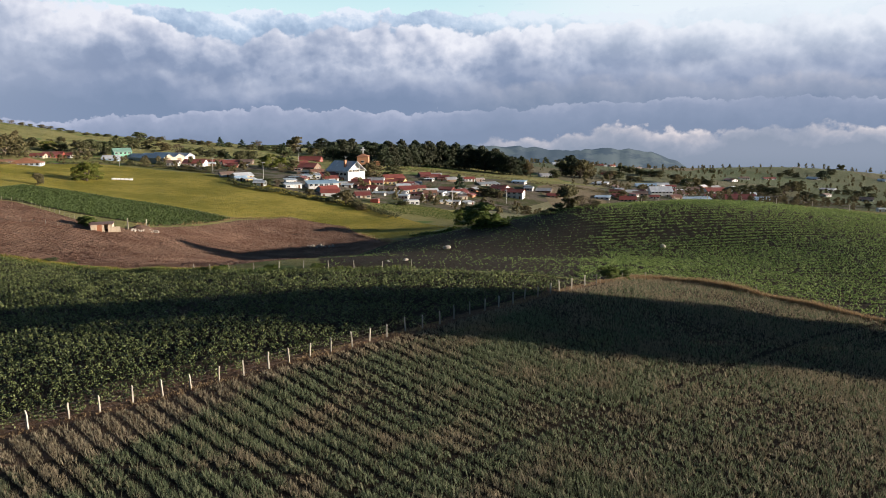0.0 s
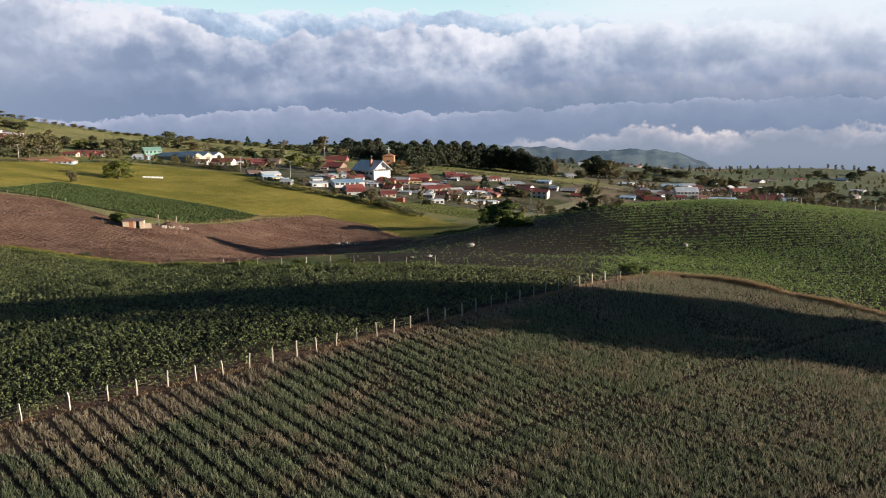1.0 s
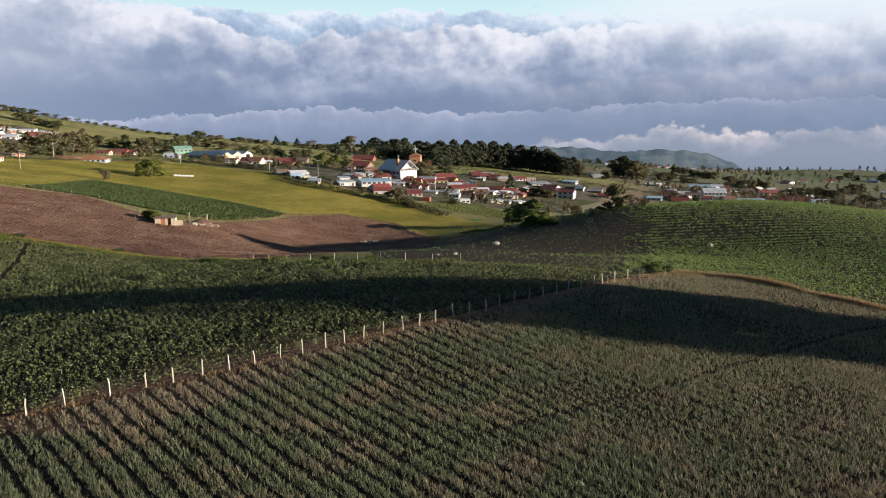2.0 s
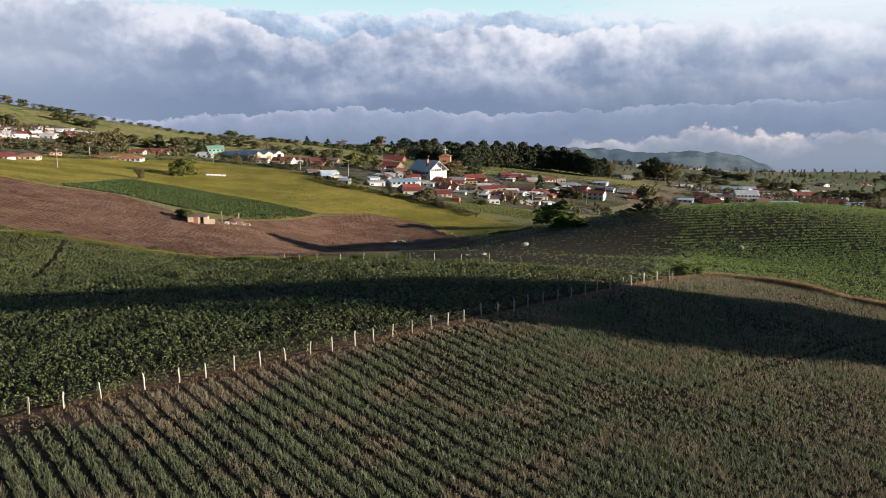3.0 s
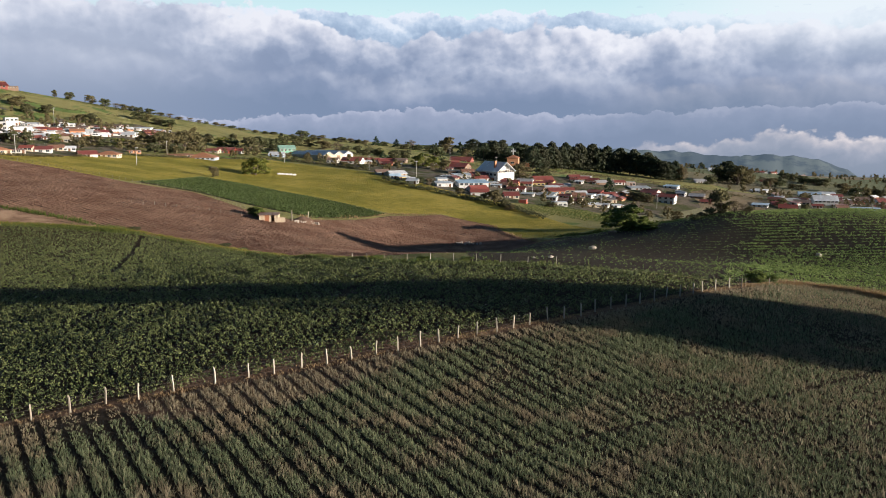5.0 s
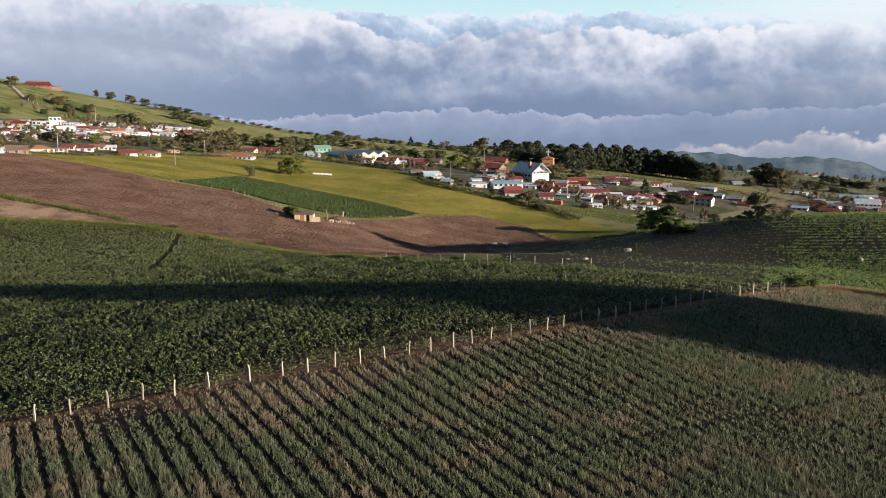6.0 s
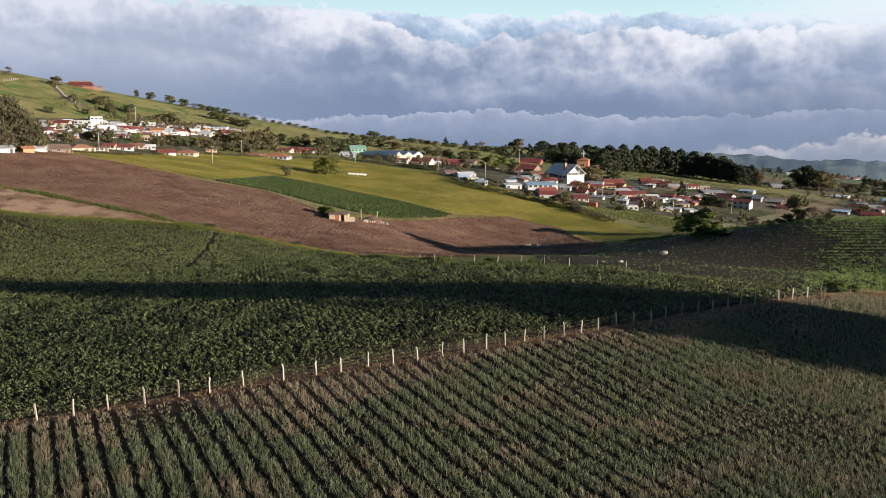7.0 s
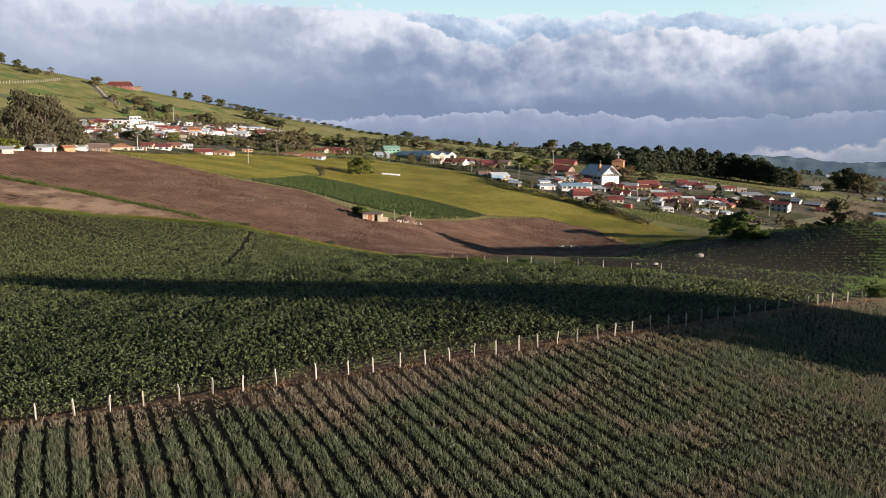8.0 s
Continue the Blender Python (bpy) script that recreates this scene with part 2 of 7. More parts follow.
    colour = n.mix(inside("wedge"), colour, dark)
    colour = n.mix(inside("brown"), colour, soil)
    colour = n.mix(inside("lower"), colour, n.mix(n.step(mid, 0.4, 0.6), bare, soil))
    colour = n.mix(inside("right"), colour, young)
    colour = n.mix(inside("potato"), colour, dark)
    colour = n.mix(inside("onion"), colour, n.mix(n.step(n.noise(0.2, 4, at), 0.4, 0.7), dark, young))
    colour = n.mix(inside("verge"), colour, n.mix(fine, (0.11, 0.066, 0.044), (0.24, 0.15, 0.1)))
    colour = n.mix(inside("road"), colour, n.mix(fine, (0.10, 0.09, 0.08), (0.2, 0.17, 0.14)))
    n.colour(colour)
    tilled = n.math("MULTIPLY", inside("brown"), n.math("MULTIPLY", rows, 0.7))
    n.bump(n.math("ADD", tilled, n.math("ADD", n.math("MULTIPLY", clod, 1.2), fine)), 1.0, 0.6)
    return n.mat


GROUND = make_ground_material()
ONION_LEAF = leafy("onion_leaf", (0.065, 0.092, 0.042), (0.29, 0.3, 0.17), (0.3, 0.24, 0.155), patch=0.16)
WITHERED = leafy("withered_leaf", (0.19, 0.155, 0.095), (0.4, 0.325, 0.215))
POTATO_LEAF = leafy("potato_leaf", (0.036, 0.05, 0.017), (0.2, 0.22, 0.08), through=0.12)
YOUNG_LEAF = leafy("young_leaf", (0.1, 0.16, 0.04), (0.34, 0.42, 0.125))
DRY_GRASS = leafy("dry_grass", (0.26, 0.17, 0.09), (0.46, 0.32, 0.17))
WEDGE_LEAF = leafy("wedge_leaf", (0.026, 0.045, 0.012), (0.1, 0.135, 0.036), through=0.1)
PASTURE_BLADE = leafy("pasture_blade", (0.16, 0.155, 0.024), (0.27, 0.235, 0.045), rough=0.8, through=0.1)
WEED_LEAF = leafy("weed_leaf", (0.06, 0.095, 0.02), (0.17, 0.18, 0.045))


# ---- the ground, one sheet to the horizon ----
PLAIN = [(10, 380), (60, 360), (150, 320), (900, 300), (2500, 1500), (1500, 3500), (-100, 3500), (40, 900), (130, 640), (40, 480)]
YARDS = [[(-118, 430), (-96, 392), (-62, 372), (-36, 366), (4, 398), (24, 425), (60, 470), (58, 530), (-10, 528), (-60, 500), (-110, 520), (-150, 500), (-158, 462)],
         [(-228, 215), (-222, 300), (-220, 352), (-240, 400), (-262, 400), (-265, 520), (-305, 515), (-325, 420), (-318, 350), (-282, 318), (-250, 290), (-242, 215)], [(95, 475), (160, 500), (300, 560), (270, 720), (150, 700), (100, 540)]]
ROADS = [
    [(-410, 490), (-400, 480), (-377, 460), (-364, 451), (-350, 450)],
    [(-372, 340), (-365, 361), (-356, 360), (-347, 360), (-338, 362)],
    [(-330, 470), (-262, 400), (-232, 372), (-200, 420), (-170, 462), (-110, 450), (-85, 440), (-60, 400)],
]


def make_ground():
    bearings = np.radians(np.r_[np.arange(-180, -60, 4.0), np.arange(-60, 42, 0.2), np.arange(42, 180, 4.0)])
    ranges = np.r_[0.005, 3, 12, np.geomspace(25, 900, 270), np.geomspace(920, 4850, 60)]
    b, r = np.meshgrid(bearings, ranges)
    x, y = (r * np.sin(b)).ravel(), (r * np.cos(b)).ravel()
    z = ground_z(x, y)
    rows, cols = b.shape
    first = (np.arange(rows - 1)[:, None] * cols + np.arange(cols)[None]).ravel()
    nxt = (np.arange(rows - 1)[:, None] * cols + (np.arange(cols)[None] + 1) % cols).ravel()
    faces = np.stack([first, nxt, nxt + cols, first + cols], 1)
    faces = faces[:, ::-1]
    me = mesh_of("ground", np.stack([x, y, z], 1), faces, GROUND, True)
    masks = {
        "onion": signed(ONION, x, y), "potato": signed(POTATO, x, y), "brown": signed(BROWN, x, y), "lower": signed(LOWER, x, y), "wedge": signed(WEDGE, x, y),
        "pasture": signed(PASTURE, x, y), "right": signed(RIGHT, x, y), "plain": signed(PLAIN, x, y), "verge": 0.8 + 5.5 * smooth01((x + 40) / 9) * smooth01((-12 - x) / 9) - off_line(FENCE_LINE, x, y),
        "yard": np.maximum.reduce([signed(poly, x, y) for poly in YARDS]),
        "road": np.maximum.reduce([2.5 - off_line(line, x, y) for line in ROADS]),
    }
    for key, value in masks.items():
        me.attributes.new(key, "FLOAT", "POINT").data.foreach_set("value", np.clip(value, -8, 8).astype(np.float32))
    return tagged(new("ground", me), "rolling farmland of soil, pasture and grass fields", "ground", kind="structure")


make_ground()


# ---- crops ----
rng = np.random.default_rng(7)


def grid_in(poly, turn, along, across, jitter, reach=(0, 400)):
    """Places in rows inside a field; turn is the bearing of the rows."""
    p = np.array(poly)
    c, s = math.cos(radians(turn)), math.sin(radians(turn))
    u, v = p[:, 0] * s + p[:, 1] * c, p[:, 0] * c - p[:, 1] * s
    uu, vv = np.meshgrid(np.arange(u.min(), u.max(), along), np.arange(v.min(), v.max(), across))
    row = np.broadcast_to(np.arange(vv.shape[0])[:, None], vv.shape).ravel()
    uu, vv = uu.ravel() + rng.normal(0, jitter, uu.size), vv.ravel() + rng.normal(0, jitter, uu.size)
    x, y = uu * s + vv * c, uu * c - vv * s
    r, b = np.hypot(x, y + 3), np.degrees(np.arctan2(x, y + 3))
    keep = (b > -50) & (b < 33) & (r > reach[0]) & (r < reach[1])
    x, y, row, uu, vv = x[keep], y[keep], row[keep], uu[keep], vv[keep]
    keep = signed(poly, x, y) > 0.1
    return x[keep], y[keep], row[keep], uu[keep], vv[keep]


def blades(x, y, z, count, tall, wide, lean):
    """Upright narrow leaves, one triangle each, standing in tufts."""
    k = len(x)
    x, y, z, tall = (np.repeat(a, count) for a in (x, y, z, np.broadcast_to(tall, (k,))))
    m = len(x)
    a, tip = rng.uniform(0, 2 * np.pi, m), rng.uniform(0.3, 1.0, m) * lean
    h = tall * rng.uniform(0.6, 1.15, m)
    root = np.stack([x + rng.normal(0, 0.05, m), y + rng.normal(0, 0.05, m), z - 0.03], 1)
    side = np.stack([-np.sin(a), np.cos(a), 0 * a], 1) * (wide / 2)
    top = root + np.stack([np.cos(a) * tip * h, np.sin(a) * tip * h, h], 1)
    verts = np.stack([root - side, root + side, top], 1).reshape(-1, 3)
    return verts, np.arange(3 * m).reshape(-1, 3)


def leaves(x, y, z, count, spread, high, size, flat=0.75):
    """Small broad leaves scattered over low mounds."""
    k = len(x)
    x, y, z, high, spread = (np.repeat(np.broadcast_to(a, (k,)), count) for a in (x, y, z, high, spread))
    m = len(x)
    a, d = rng.uniform(0, 2 * np.pi, m), np.sqrt(rng.uniform(0, 1, m))
    mid = np.stack([x + np.cos(a) * d * spread, y + np.sin(a) * d * spread, z + high * (1 - 0.65 * d * d) * rng.uniform(0.55, 1.05, m)], 1)
    n = np.stack([np.cos(a) * d * 0.9, np.sin(a) * d * 0.9, np.full(m, flat)], 1) + rng.normal(0, 0.42, (m, 3))
    n /= np.linalg.norm(n, axis=1, keepdims=True)
    t = np.cross(n, rng.normal(0, 1, (m, 3)))
    t /= np.linalg.norm(t, axis=1, keepdims=True)
    w = np.cross(n, t)
    s = (size * rng.uniform(0.65, 1.3, m))[:, None]
    verts = np.stack([mid - t * s, mid - w * s * 0.6, mid + t * s, mid + w * s * 0.6], 1).reshape(-1, 3)
    return verts, np.arange(4 * m).reshape(-1, 4)


ONION_PATHS = [[(-52, 42), (-40.2, 50.6), (-35.6, 53.5), (-30.9, 55.0), (-24.0, 54.5), (-18.3, 53.7), (-8, 52)], [(-6, 50), (6.5, 59.7), (16.3, 66.7), (28.1, 77.4), (41.9, 90), (52, 97)],
               [(20, 46), (30, 52), (42, 60), (56, 72)]]
ROW_BEARING, BED = -41.0, 1.55


def plant_onions():
    x, y, row, u, v = grid_in(ONION, ROW_BEARING, 0.25, 0.24, 0.075, (44, 150))
    # beds with bare furrows between them, on wavering lines
    wave = 0.1 * np.sin(u * 0.11) + 0.05 * np.sin(u * 0.31 + 1) + 0.13 * np.array([noise.noise((a * 0.7, b * 0.7, 6.0)) for a, b in zip(x, y)])
    full = 0.35 + 0.07 * smooth01((x + 12) / 30)
    in_bed = np.abs(((v + wave) / BED) % 1 - 0.5) < full
    gap = np.minimum.reduce([off_line(line, x, y) for line in ONION_PATHS])
    thin = np.array([noise.noise((a * 0.09, b * 0.09, 3.0)) for a, b in zip(x, y)])
    keep = in_bed & (gap > 0.02 + 0.55 * rng.random(len(x))) & (off_line(FENCE_LINE, x, y) > 0.9) & (rng.random(len(x)) < 0.97 + 0.5 * thin - 0.2 * smooth01((x + 5) / 25))
    x, y, thin = x[keep], y[keep], thin[keep]
    worn = off_line(FENCE_LINE, x, y) + 9 * smooth01((x + 40) / 14) * smooth01((-14 - x) / 10) * -0.6 < 2.2 + 1.5 * rng.random(len(x))
    thin = np.where(worn, thin - 0.35, thin)
    worn |= rng.random(len(x)) < 0.5 * smooth01((x - 4) / 34)
    far = np.hypot(x, y) > 92
    for some, count, wide, material, label in ((~worn & ~far, 8, 0.045, ONION_LEAF, "grey-green onion plants growing in straight raised beds"), (~worn & far, 4, 0.06, ONION_LEAF, "grey-green onion plants on the far part of the field"),
                                               (worn, 6, 0.05, WITHERED, "withered pale onion plants among the beds")):
        verts, faces = blades(x[some], y[some], ground_z(x[some], y[some]), count, (0.46 + 0.2 * thin[some]) * rng.uniform(0.6, 1.3, some.sum()), wide, 0.75)
        tagged(new("onion_plants", mesh_of("onion_plants", verts, faces, material)), label, "crop", kind="stuff")


POTATO_TRACKS = [[(-176, 173), (-150, 166), (-128, 160), (-108, 152)], [(-113, 189), (-100, 162), (-90, 140), (-87, 133)], [(-38, 96), (-26, 104), (-14, 111), (-6, 116)], [(-50, 128), (-30, 117), (-16, 112)],
                 [(-92, 82), (-76, 86), (-63, 90)], [(-61.5, 86), (-64, 97)], [(-30, 92), (-31.5, 100)], [(-100, 118), (-70, 110), (-45, 104)]]


def plant_potatoes():
    x, y, row, u, v = grid_in(POTATO, 62, 0.72, 0.95, 0.13, (48, 290))
    gap = np.minimum.reduce([off_line(line, x, y) for line in POTATO_TRACKS])
    keep = (gap > 0.3 + 0.4 * rng.random(len(x))) & (off_line(FENCE_LINE, x, y) > 0.6) & (rng.random(len(x)) < 0.93)
    x, y = x[keep], y[keep]
    z, r = ground_z(x, y), np.hypot(x, y)
    lump = np.array([noise.noise((a * 0.22, b * 0.22, 1.0)) for a, b in zip(x, y)]) + rng.normal(0, 0.16, len(x))
    for near, count, size in ((r < 100, 26, 0.1), ((r >= 100) & (r < 140), 17, 0.12), ((r >= 140) & (r < 180), 13, 0.125), (r >= 180, 9, 0.145)):
        verts, faces = leaves(x[near], y[near], z[near], count, 0.37 + 0.12 * lump[near], 0.7 + 0.45 * lump[near], size, 0.6)
        tagged(new("potato_plants", mesh_of("potato_plants", verts, faces, POTATO_LEAF)), "dense dark green leafy potato crop covering the slope", "crop", kind="stuff")


def plant_young():
    x, y, row, u, v = grid_in(RIGHT, 96, 0.4, 2.4, 0.1, (100, 290))
    bald = np.array([noise.noise((a * 0.03, b * 0.05, 7.0)) for a, b in zip(x, y)])
    fit = np.array([noise.noise((a * 0.11, b * 0.11, 2.0)) for a, b in zip(x, y)])
    # poorer growth on the low side of the field
    bearing = np.degrees(np.arctan2(x, y)) - 8 * bald - 5 * fit
    poor = smooth01((14 - bearing) / 9)
    # last term thins plants further, baring dark soil in place of the hill's shade
    keep = rng.random(len(x)) < 0.95 + 0.5 * np.minimum(bald, 0) + 0.4 * np.minimum(fit, 0) - 0.4 * poor - 0.35 * smooth01((7 - bearing) / 6)
    x, y, poor, fit = x[keep], y[keep], poor[keep], fit[keep]
    weak = poor > rng.uniform(0.15, 0.75, len(x))
    for some, count, spread, high, size, label in ((~weak, 14, 0.5, 0.6, 0.13, "rows of young bright green crop plants on dark soil"), (weak, 7, 0.2, 0.3, 0.08, "thin rows of stunted green crop plants on dark soil")):
        verts, faces = leaves(x[some], y[some], ground_z(x[some], y[some]), count, spread, high * (1 + 0.5 * fit[some]), size, 0.5)
        tagged(new("young_plants", mesh_of("young_plants", verts, faces, YOUNG_LEAF)), label, "crop", kind="stuff")
    x, y, row, u, v = grid_in(WEDGE, 62, 0.8, 1.0, 0.1, (200, 400))
    verts, faces = leaves(x, y, ground_z(x, y), 5, 0.5, 0.6, 0.3, 0.45)
    tagged(new("green_crop", mesh_of("green_crop", verts, faces, WEDGE_LEAF)), "wedge of dark green leafy crop beside the pasture", "crop", kind="stuff")


CLOD = leafy("clod", (0.12, 0.068, 0.046), (0.26, 0.155, 0.105), rough=0.95, through=0.0)


def make_ridge_soil():
    n = Nodes("turned_soil", 0.97, 0.08)
    at = n.coords()
    tone = n.mix(n.step(n.noise(0.1, 4, at), 0.35, 0.68), (0.19, 0.104, 0.07), (0.33, 0.2, 0.138))
    tone = n.mix(n.step(n.noise(1.9, 5, at, 0.7), 0.45, 0.75, 0, 0.6), tone, (0.1, 0.057, 0.04))
    return n.colour(tone).bump(n.noise(3.0, 5, at, 0.7), 1.0, 0.3).mat


def plough(bearing, pitch, high):
    """Ridges thrown up by the plough, wavering and broken by hard patches; loose clods between them."""
    p = np.array(BROWN)
    c, s = math.cos(radians(bearing)), math.sin(radians(bearing))
    along, across = p[:, 0] * s + p[:, 1] * c, p[:, 0] * c - p[:, 1] * s
    verts, faces, count = [], [], 0
    u = np.arange(along.min(), along.max(), 0.9)
    for row, v0 in enumerate(np.arange(across.min(), across.max(), pitch)):
        v = v0 + 1.6 * np.sin(u * 0.021 + v0 * 0.015) + 0.5 * np.sin(u * 0.07 + v0 * 0.05) + rng.normal(0, 0.07, len(u))
        x, y = u * s + v * c, u * c - v * s
        inside = (signed(BROWN, x, y) > 0.5) & (np.degrees(np.arctan2(x, y)) > -49)
        if inside.sum() < 2:
            continue
        lump = np.array([noise.noise((a * 0.35, b * 0.35, 4.0)) + 0.8 * noise.noise((a * 0.05, b * 0.05, 8.0)) for a, b in zip(x, y)])
        z, tall = ground_z(x, y) - 0.05, np.maximum(0.02, high * (1 + 0.9 * lump + rng.normal(0, 0.2, len(u))))
        half = pitch * (0.3 + 0.08 * lump)
        rows = [np.stack([x + c * k * half, y - s * k * half, z + t * tall], 1) for k, t in ((-1, 0), (-0.3, 1), (0.35, 0.9), (1, 0))]
        verts.append(np.stack(rows, 1).reshape(-1, 3))
        pair = np.nonzero(inside[:-1] & inside[1:])[0] * 4 + count
        for k in range(3):
            faces.append(np.stack([pair + k, pair + k + 1, pair + k + 5, pair + k + 4], 1))
        count += 4 * len(u)
    tagged(new("plough_ridges", mesh_of("plough_ridges", np.concatenate(verts), np.concatenate(faces), make_ridge_soil())), "red-brown ploughed soil thrown up in uneven ridges", "soil", kind="stuff")
    x, y, row, u, v = grid_in(BROWN, bearing, 0.7, 0.9, 0.35, (120, 400))
    keep = rng.random(len(x)) < 0.7
    x, y = x[keep], y[keep]
    verts, faces = leaves(x, y, ground_z(x, y), 2, 0.3, 0.2, 0.14)
    tagged(new("soil_clods", mesh_of("soil_clods", verts, faces, CLOD)), "loose red-brown clods of freshly ploughed soil", "soil", kind="stuff")


def grow_pasture():
    x, y, row, u, v = grid_in(PASTURE, 40, 1.0, 1.0, 0.4, (200, 520))
    tuft = np.array([noise.noise((a * 0.08, b * 0.08, 9.0)) for a, b in zip(x, y)])
    keep = rng.random(len(x)) < 0.4 + 0.9 * tuft
    x, y = x[keep], y[keep]
    verts, faces = leaves(x, y, ground_z(x, y), 3, 0.45, 0.14, 0.15, 1.5)
    tagged(new("pasture_grass", mesh_of("pasture_grass", verts, faces, PASTURE_BLADE)), "tufts of sunlit yellow-green pasture grass", "grass", kind="stuff")


def fringe(name, label, material, lines, step, wide, tall, count, thick=0.07, lean=0.7, keep=1.0):
    """Unmown growth along field edges."""
    xs, ys = [], []
    for line in lines:
        for (ax, ay), (bx, by) in zip(line, line[1:]):
            k = max(2, int(math.hypot(bx - ax, by - ay) / step))
            t = rng.random(k)
            d = rng.normal(0, wide, (2, k))
            xs.append(ax + (bx - ax) * t + d[0]), ys.append(ay + (by - ay) * t + d[1])
    x, y = np.concatenate(xs), np.concatenate(ys)
    patch = np.array([noise.noise((a * 0.12, b * 0.12, 5.0)) for a, b in zip(x, y)])
    ok = rng.random(len(x)) < keep + 0.8 * patch
    x, y, patch = x[ok], y[ok], patch[ok]
    verts, faces = blades(x, y, ground_z(x, y), count, tall * (1 + patch), thick, lean)
    tagged(new(name, mesh_of(name, verts, faces, material)), label, "grass", kind="stuff")


plant_onions()
plant_potatoes()
plant_young()
plough(104, 1.5, 0.18)
grow_pasture()
fringe("dry_grass", "strip of tall dry brown grass along the field edge", DRY_GRASS, [DRY_LINE[:-1]], 0.02, 0.35, 0.85, 5, 0.08)
fringe("verge_grass", "low dry weeds along the foot of the fence", DRY_GRASS, [FENCE_LINE], 0.05, 0.4, 0.25, 4, 0.05, 0.9, 0.8)
fringe("bank_weeds", "overgrown green weeds on the bank between the fields", WEED_LEAF, [BANK, BANK, STRIP, BACK_LINE[:4]], 0.06, 0.8, 0.75, 3, 0.16, 0.8, 0.9)
fringe("bank_verge", "sunlit yellow-green grass along the top of the bank", PASTURE_BLADE, [[(x + 1.2, y + 1.8) for x, y in BANK]], 0.03, 0.55, 0.6, 4, 0.12, 0.8, 0.9)
fringe("bank_grass", "dry tufts of grass on the bank between the fields", DRY_GRASS, [BANK[4:], [(-93, 252), (-76, 300), (-58, 314)], [(-36, 303), (-20, 272), (-12, 258)]], 0.15, 0.8, 0.7, 3, 0.16, 0.8, 0.7)


# ---- the fence ----
def tube(bm, a, b, ra, rb, sides=6, cap=True):
    """A tapered round bar between two places."""
    a, b = Vector(a), Vector(b)
    turn = (b - a).to_track_quat("Z", "Y").to_matrix()
    rings = []
    for p, r in ((a, ra), (b, rb)):
        rings.append([bm.verts.new(p + turn @ Vector((r * math.cos(t), r * math.sin(t), 0))) for t in (2 * math.pi * i / sides for i in range(sides))])
    for i in range(sides):
        j = (i + 1) % sides
        bm.faces.new((rings[0][i], rings[0][j], rings[1][j], rings[1][i]))
    if cap:
        bm.faces.new(rings[1])
        bm.faces.new(rings[0][::-1])
    return rings


def make_post_mesh(name, tall, wide, material, seed):
    """A squared split post, a little crooked, cut to a slant at the top."""
    r = random.Random(seed)
    bm = bmesh.new()
    rings = []
    for k, z in enumerate((-0.25, 0.35 * tall, 0.75 * tall, 0.97 * tall, 1.03 * tall)):
        w = wide * (1 - 0.12 * k / 4) / 2 * (0.55 if k == 4 else 1)
        ox, oy = r.uniform(-0.012, 0.012) * k, r.uniform(-0.012, 0.012) * k
        rings.append([bm.verts.new((ox + sx * w * r.uniform(0.85, 1.1), oy + sy * w * r.uniform(0.85, 1.1), z + (0.03 * sx if k > 2 else 0))) for sx, sy in ((-1, -1), (1, -1), (1, 1), (-1, 1))])
    for lo, hi in zip(rings, rings[1:]):
        for i in range(4):
            bm.faces.new((lo[i], lo[(i + 1) % 4], hi[(i + 1) % 4], hi[i]))
    bm.faces.new(rings[-1])
    bmesh.ops.bevel(bm, geom=[e for e in bm.edges], offset=0.008, segments=1, affect="EDGES")
    return from_bm(name, bm, material)


def make_post_material():
    n = Nodes("weathered_post", 0.9, 0.1)
    grain = n.noise(9, 5, n.mapping(n.coords(), (1, 1, 0.12)), 0.7)
    colour = n.mix(n.object_random(), (0.32, 0.28, 0.22), (0.5, 0.45, 0.37))
    colour = n.mix(n.step(grain, 0.4, 0.75, 0, 0.7), colour, (0.22, 0.17, 0.12))
    return n.colour(colour).bump(grain, 0.5, 0.02).mat


POST_WOOD = make_post_material()
WIRE = Nodes("rusty_wire", 0.6, 0.4).colour((0.09, 0.07, 0.06)).mat


def make_fence(places, tall, wide, label, wires=(0.35, 0.7, 1.05), seed=3, thick=0.007, extra=None):
    r = random.Random(seed)
    holder = tagged(new("fence"), label, "fence")
    x0, y0 = places[0]
    holder.location = (x0, y0, floor_at(x0, y0))
    kinds = [make_post_mesh("post", tall, wide, POST_WOOD, seed + k) for k in range(4)]
    tops = []
    for k, (x, y) in enumerate(places):
        z = floor_at(x, y)
        m = pose(x - x0, y - y0, z - holder.location.z, r.uniform(-3, 3), r.uniform(-4, 4), r.uniform(0, 360))
        m = m @ Matrix.Diagonal((1, 1, r.uniform(0.93, 1.07), 1))
        part("post", kinds[k % 4], holder, place=m)
        tops.append((x - x0, y - y0, z - holder.location.z))
    run = ([Vector(extra) - holder.location] if extra else []) + [Vector(p) for p in tops]
    for h in wires:
        bm = bmesh.new()
        for a, b in zip(run, run[1:]):
            up = Vector((0, 0, h * tall / 1.3))
            mid = (a + b) / 2 + up - Vector((0, 0, r.uniform(0.01, 0.05)))
            tube(bm, a + up, mid, thick, thick, 3, False)
            tube(bm, mid, b + up, thick, thick, 3, False)
        part("wire", from_bm("wire", bm, WIRE), holder)
    return holder


make_fence(FENCE, 1.4, 0.14, "wire fence on pale weathered wooden posts between two crops", (0.25, 0.55, 0.85, 1.15), extra=(-62, 38, floor_at(-62, 38)))


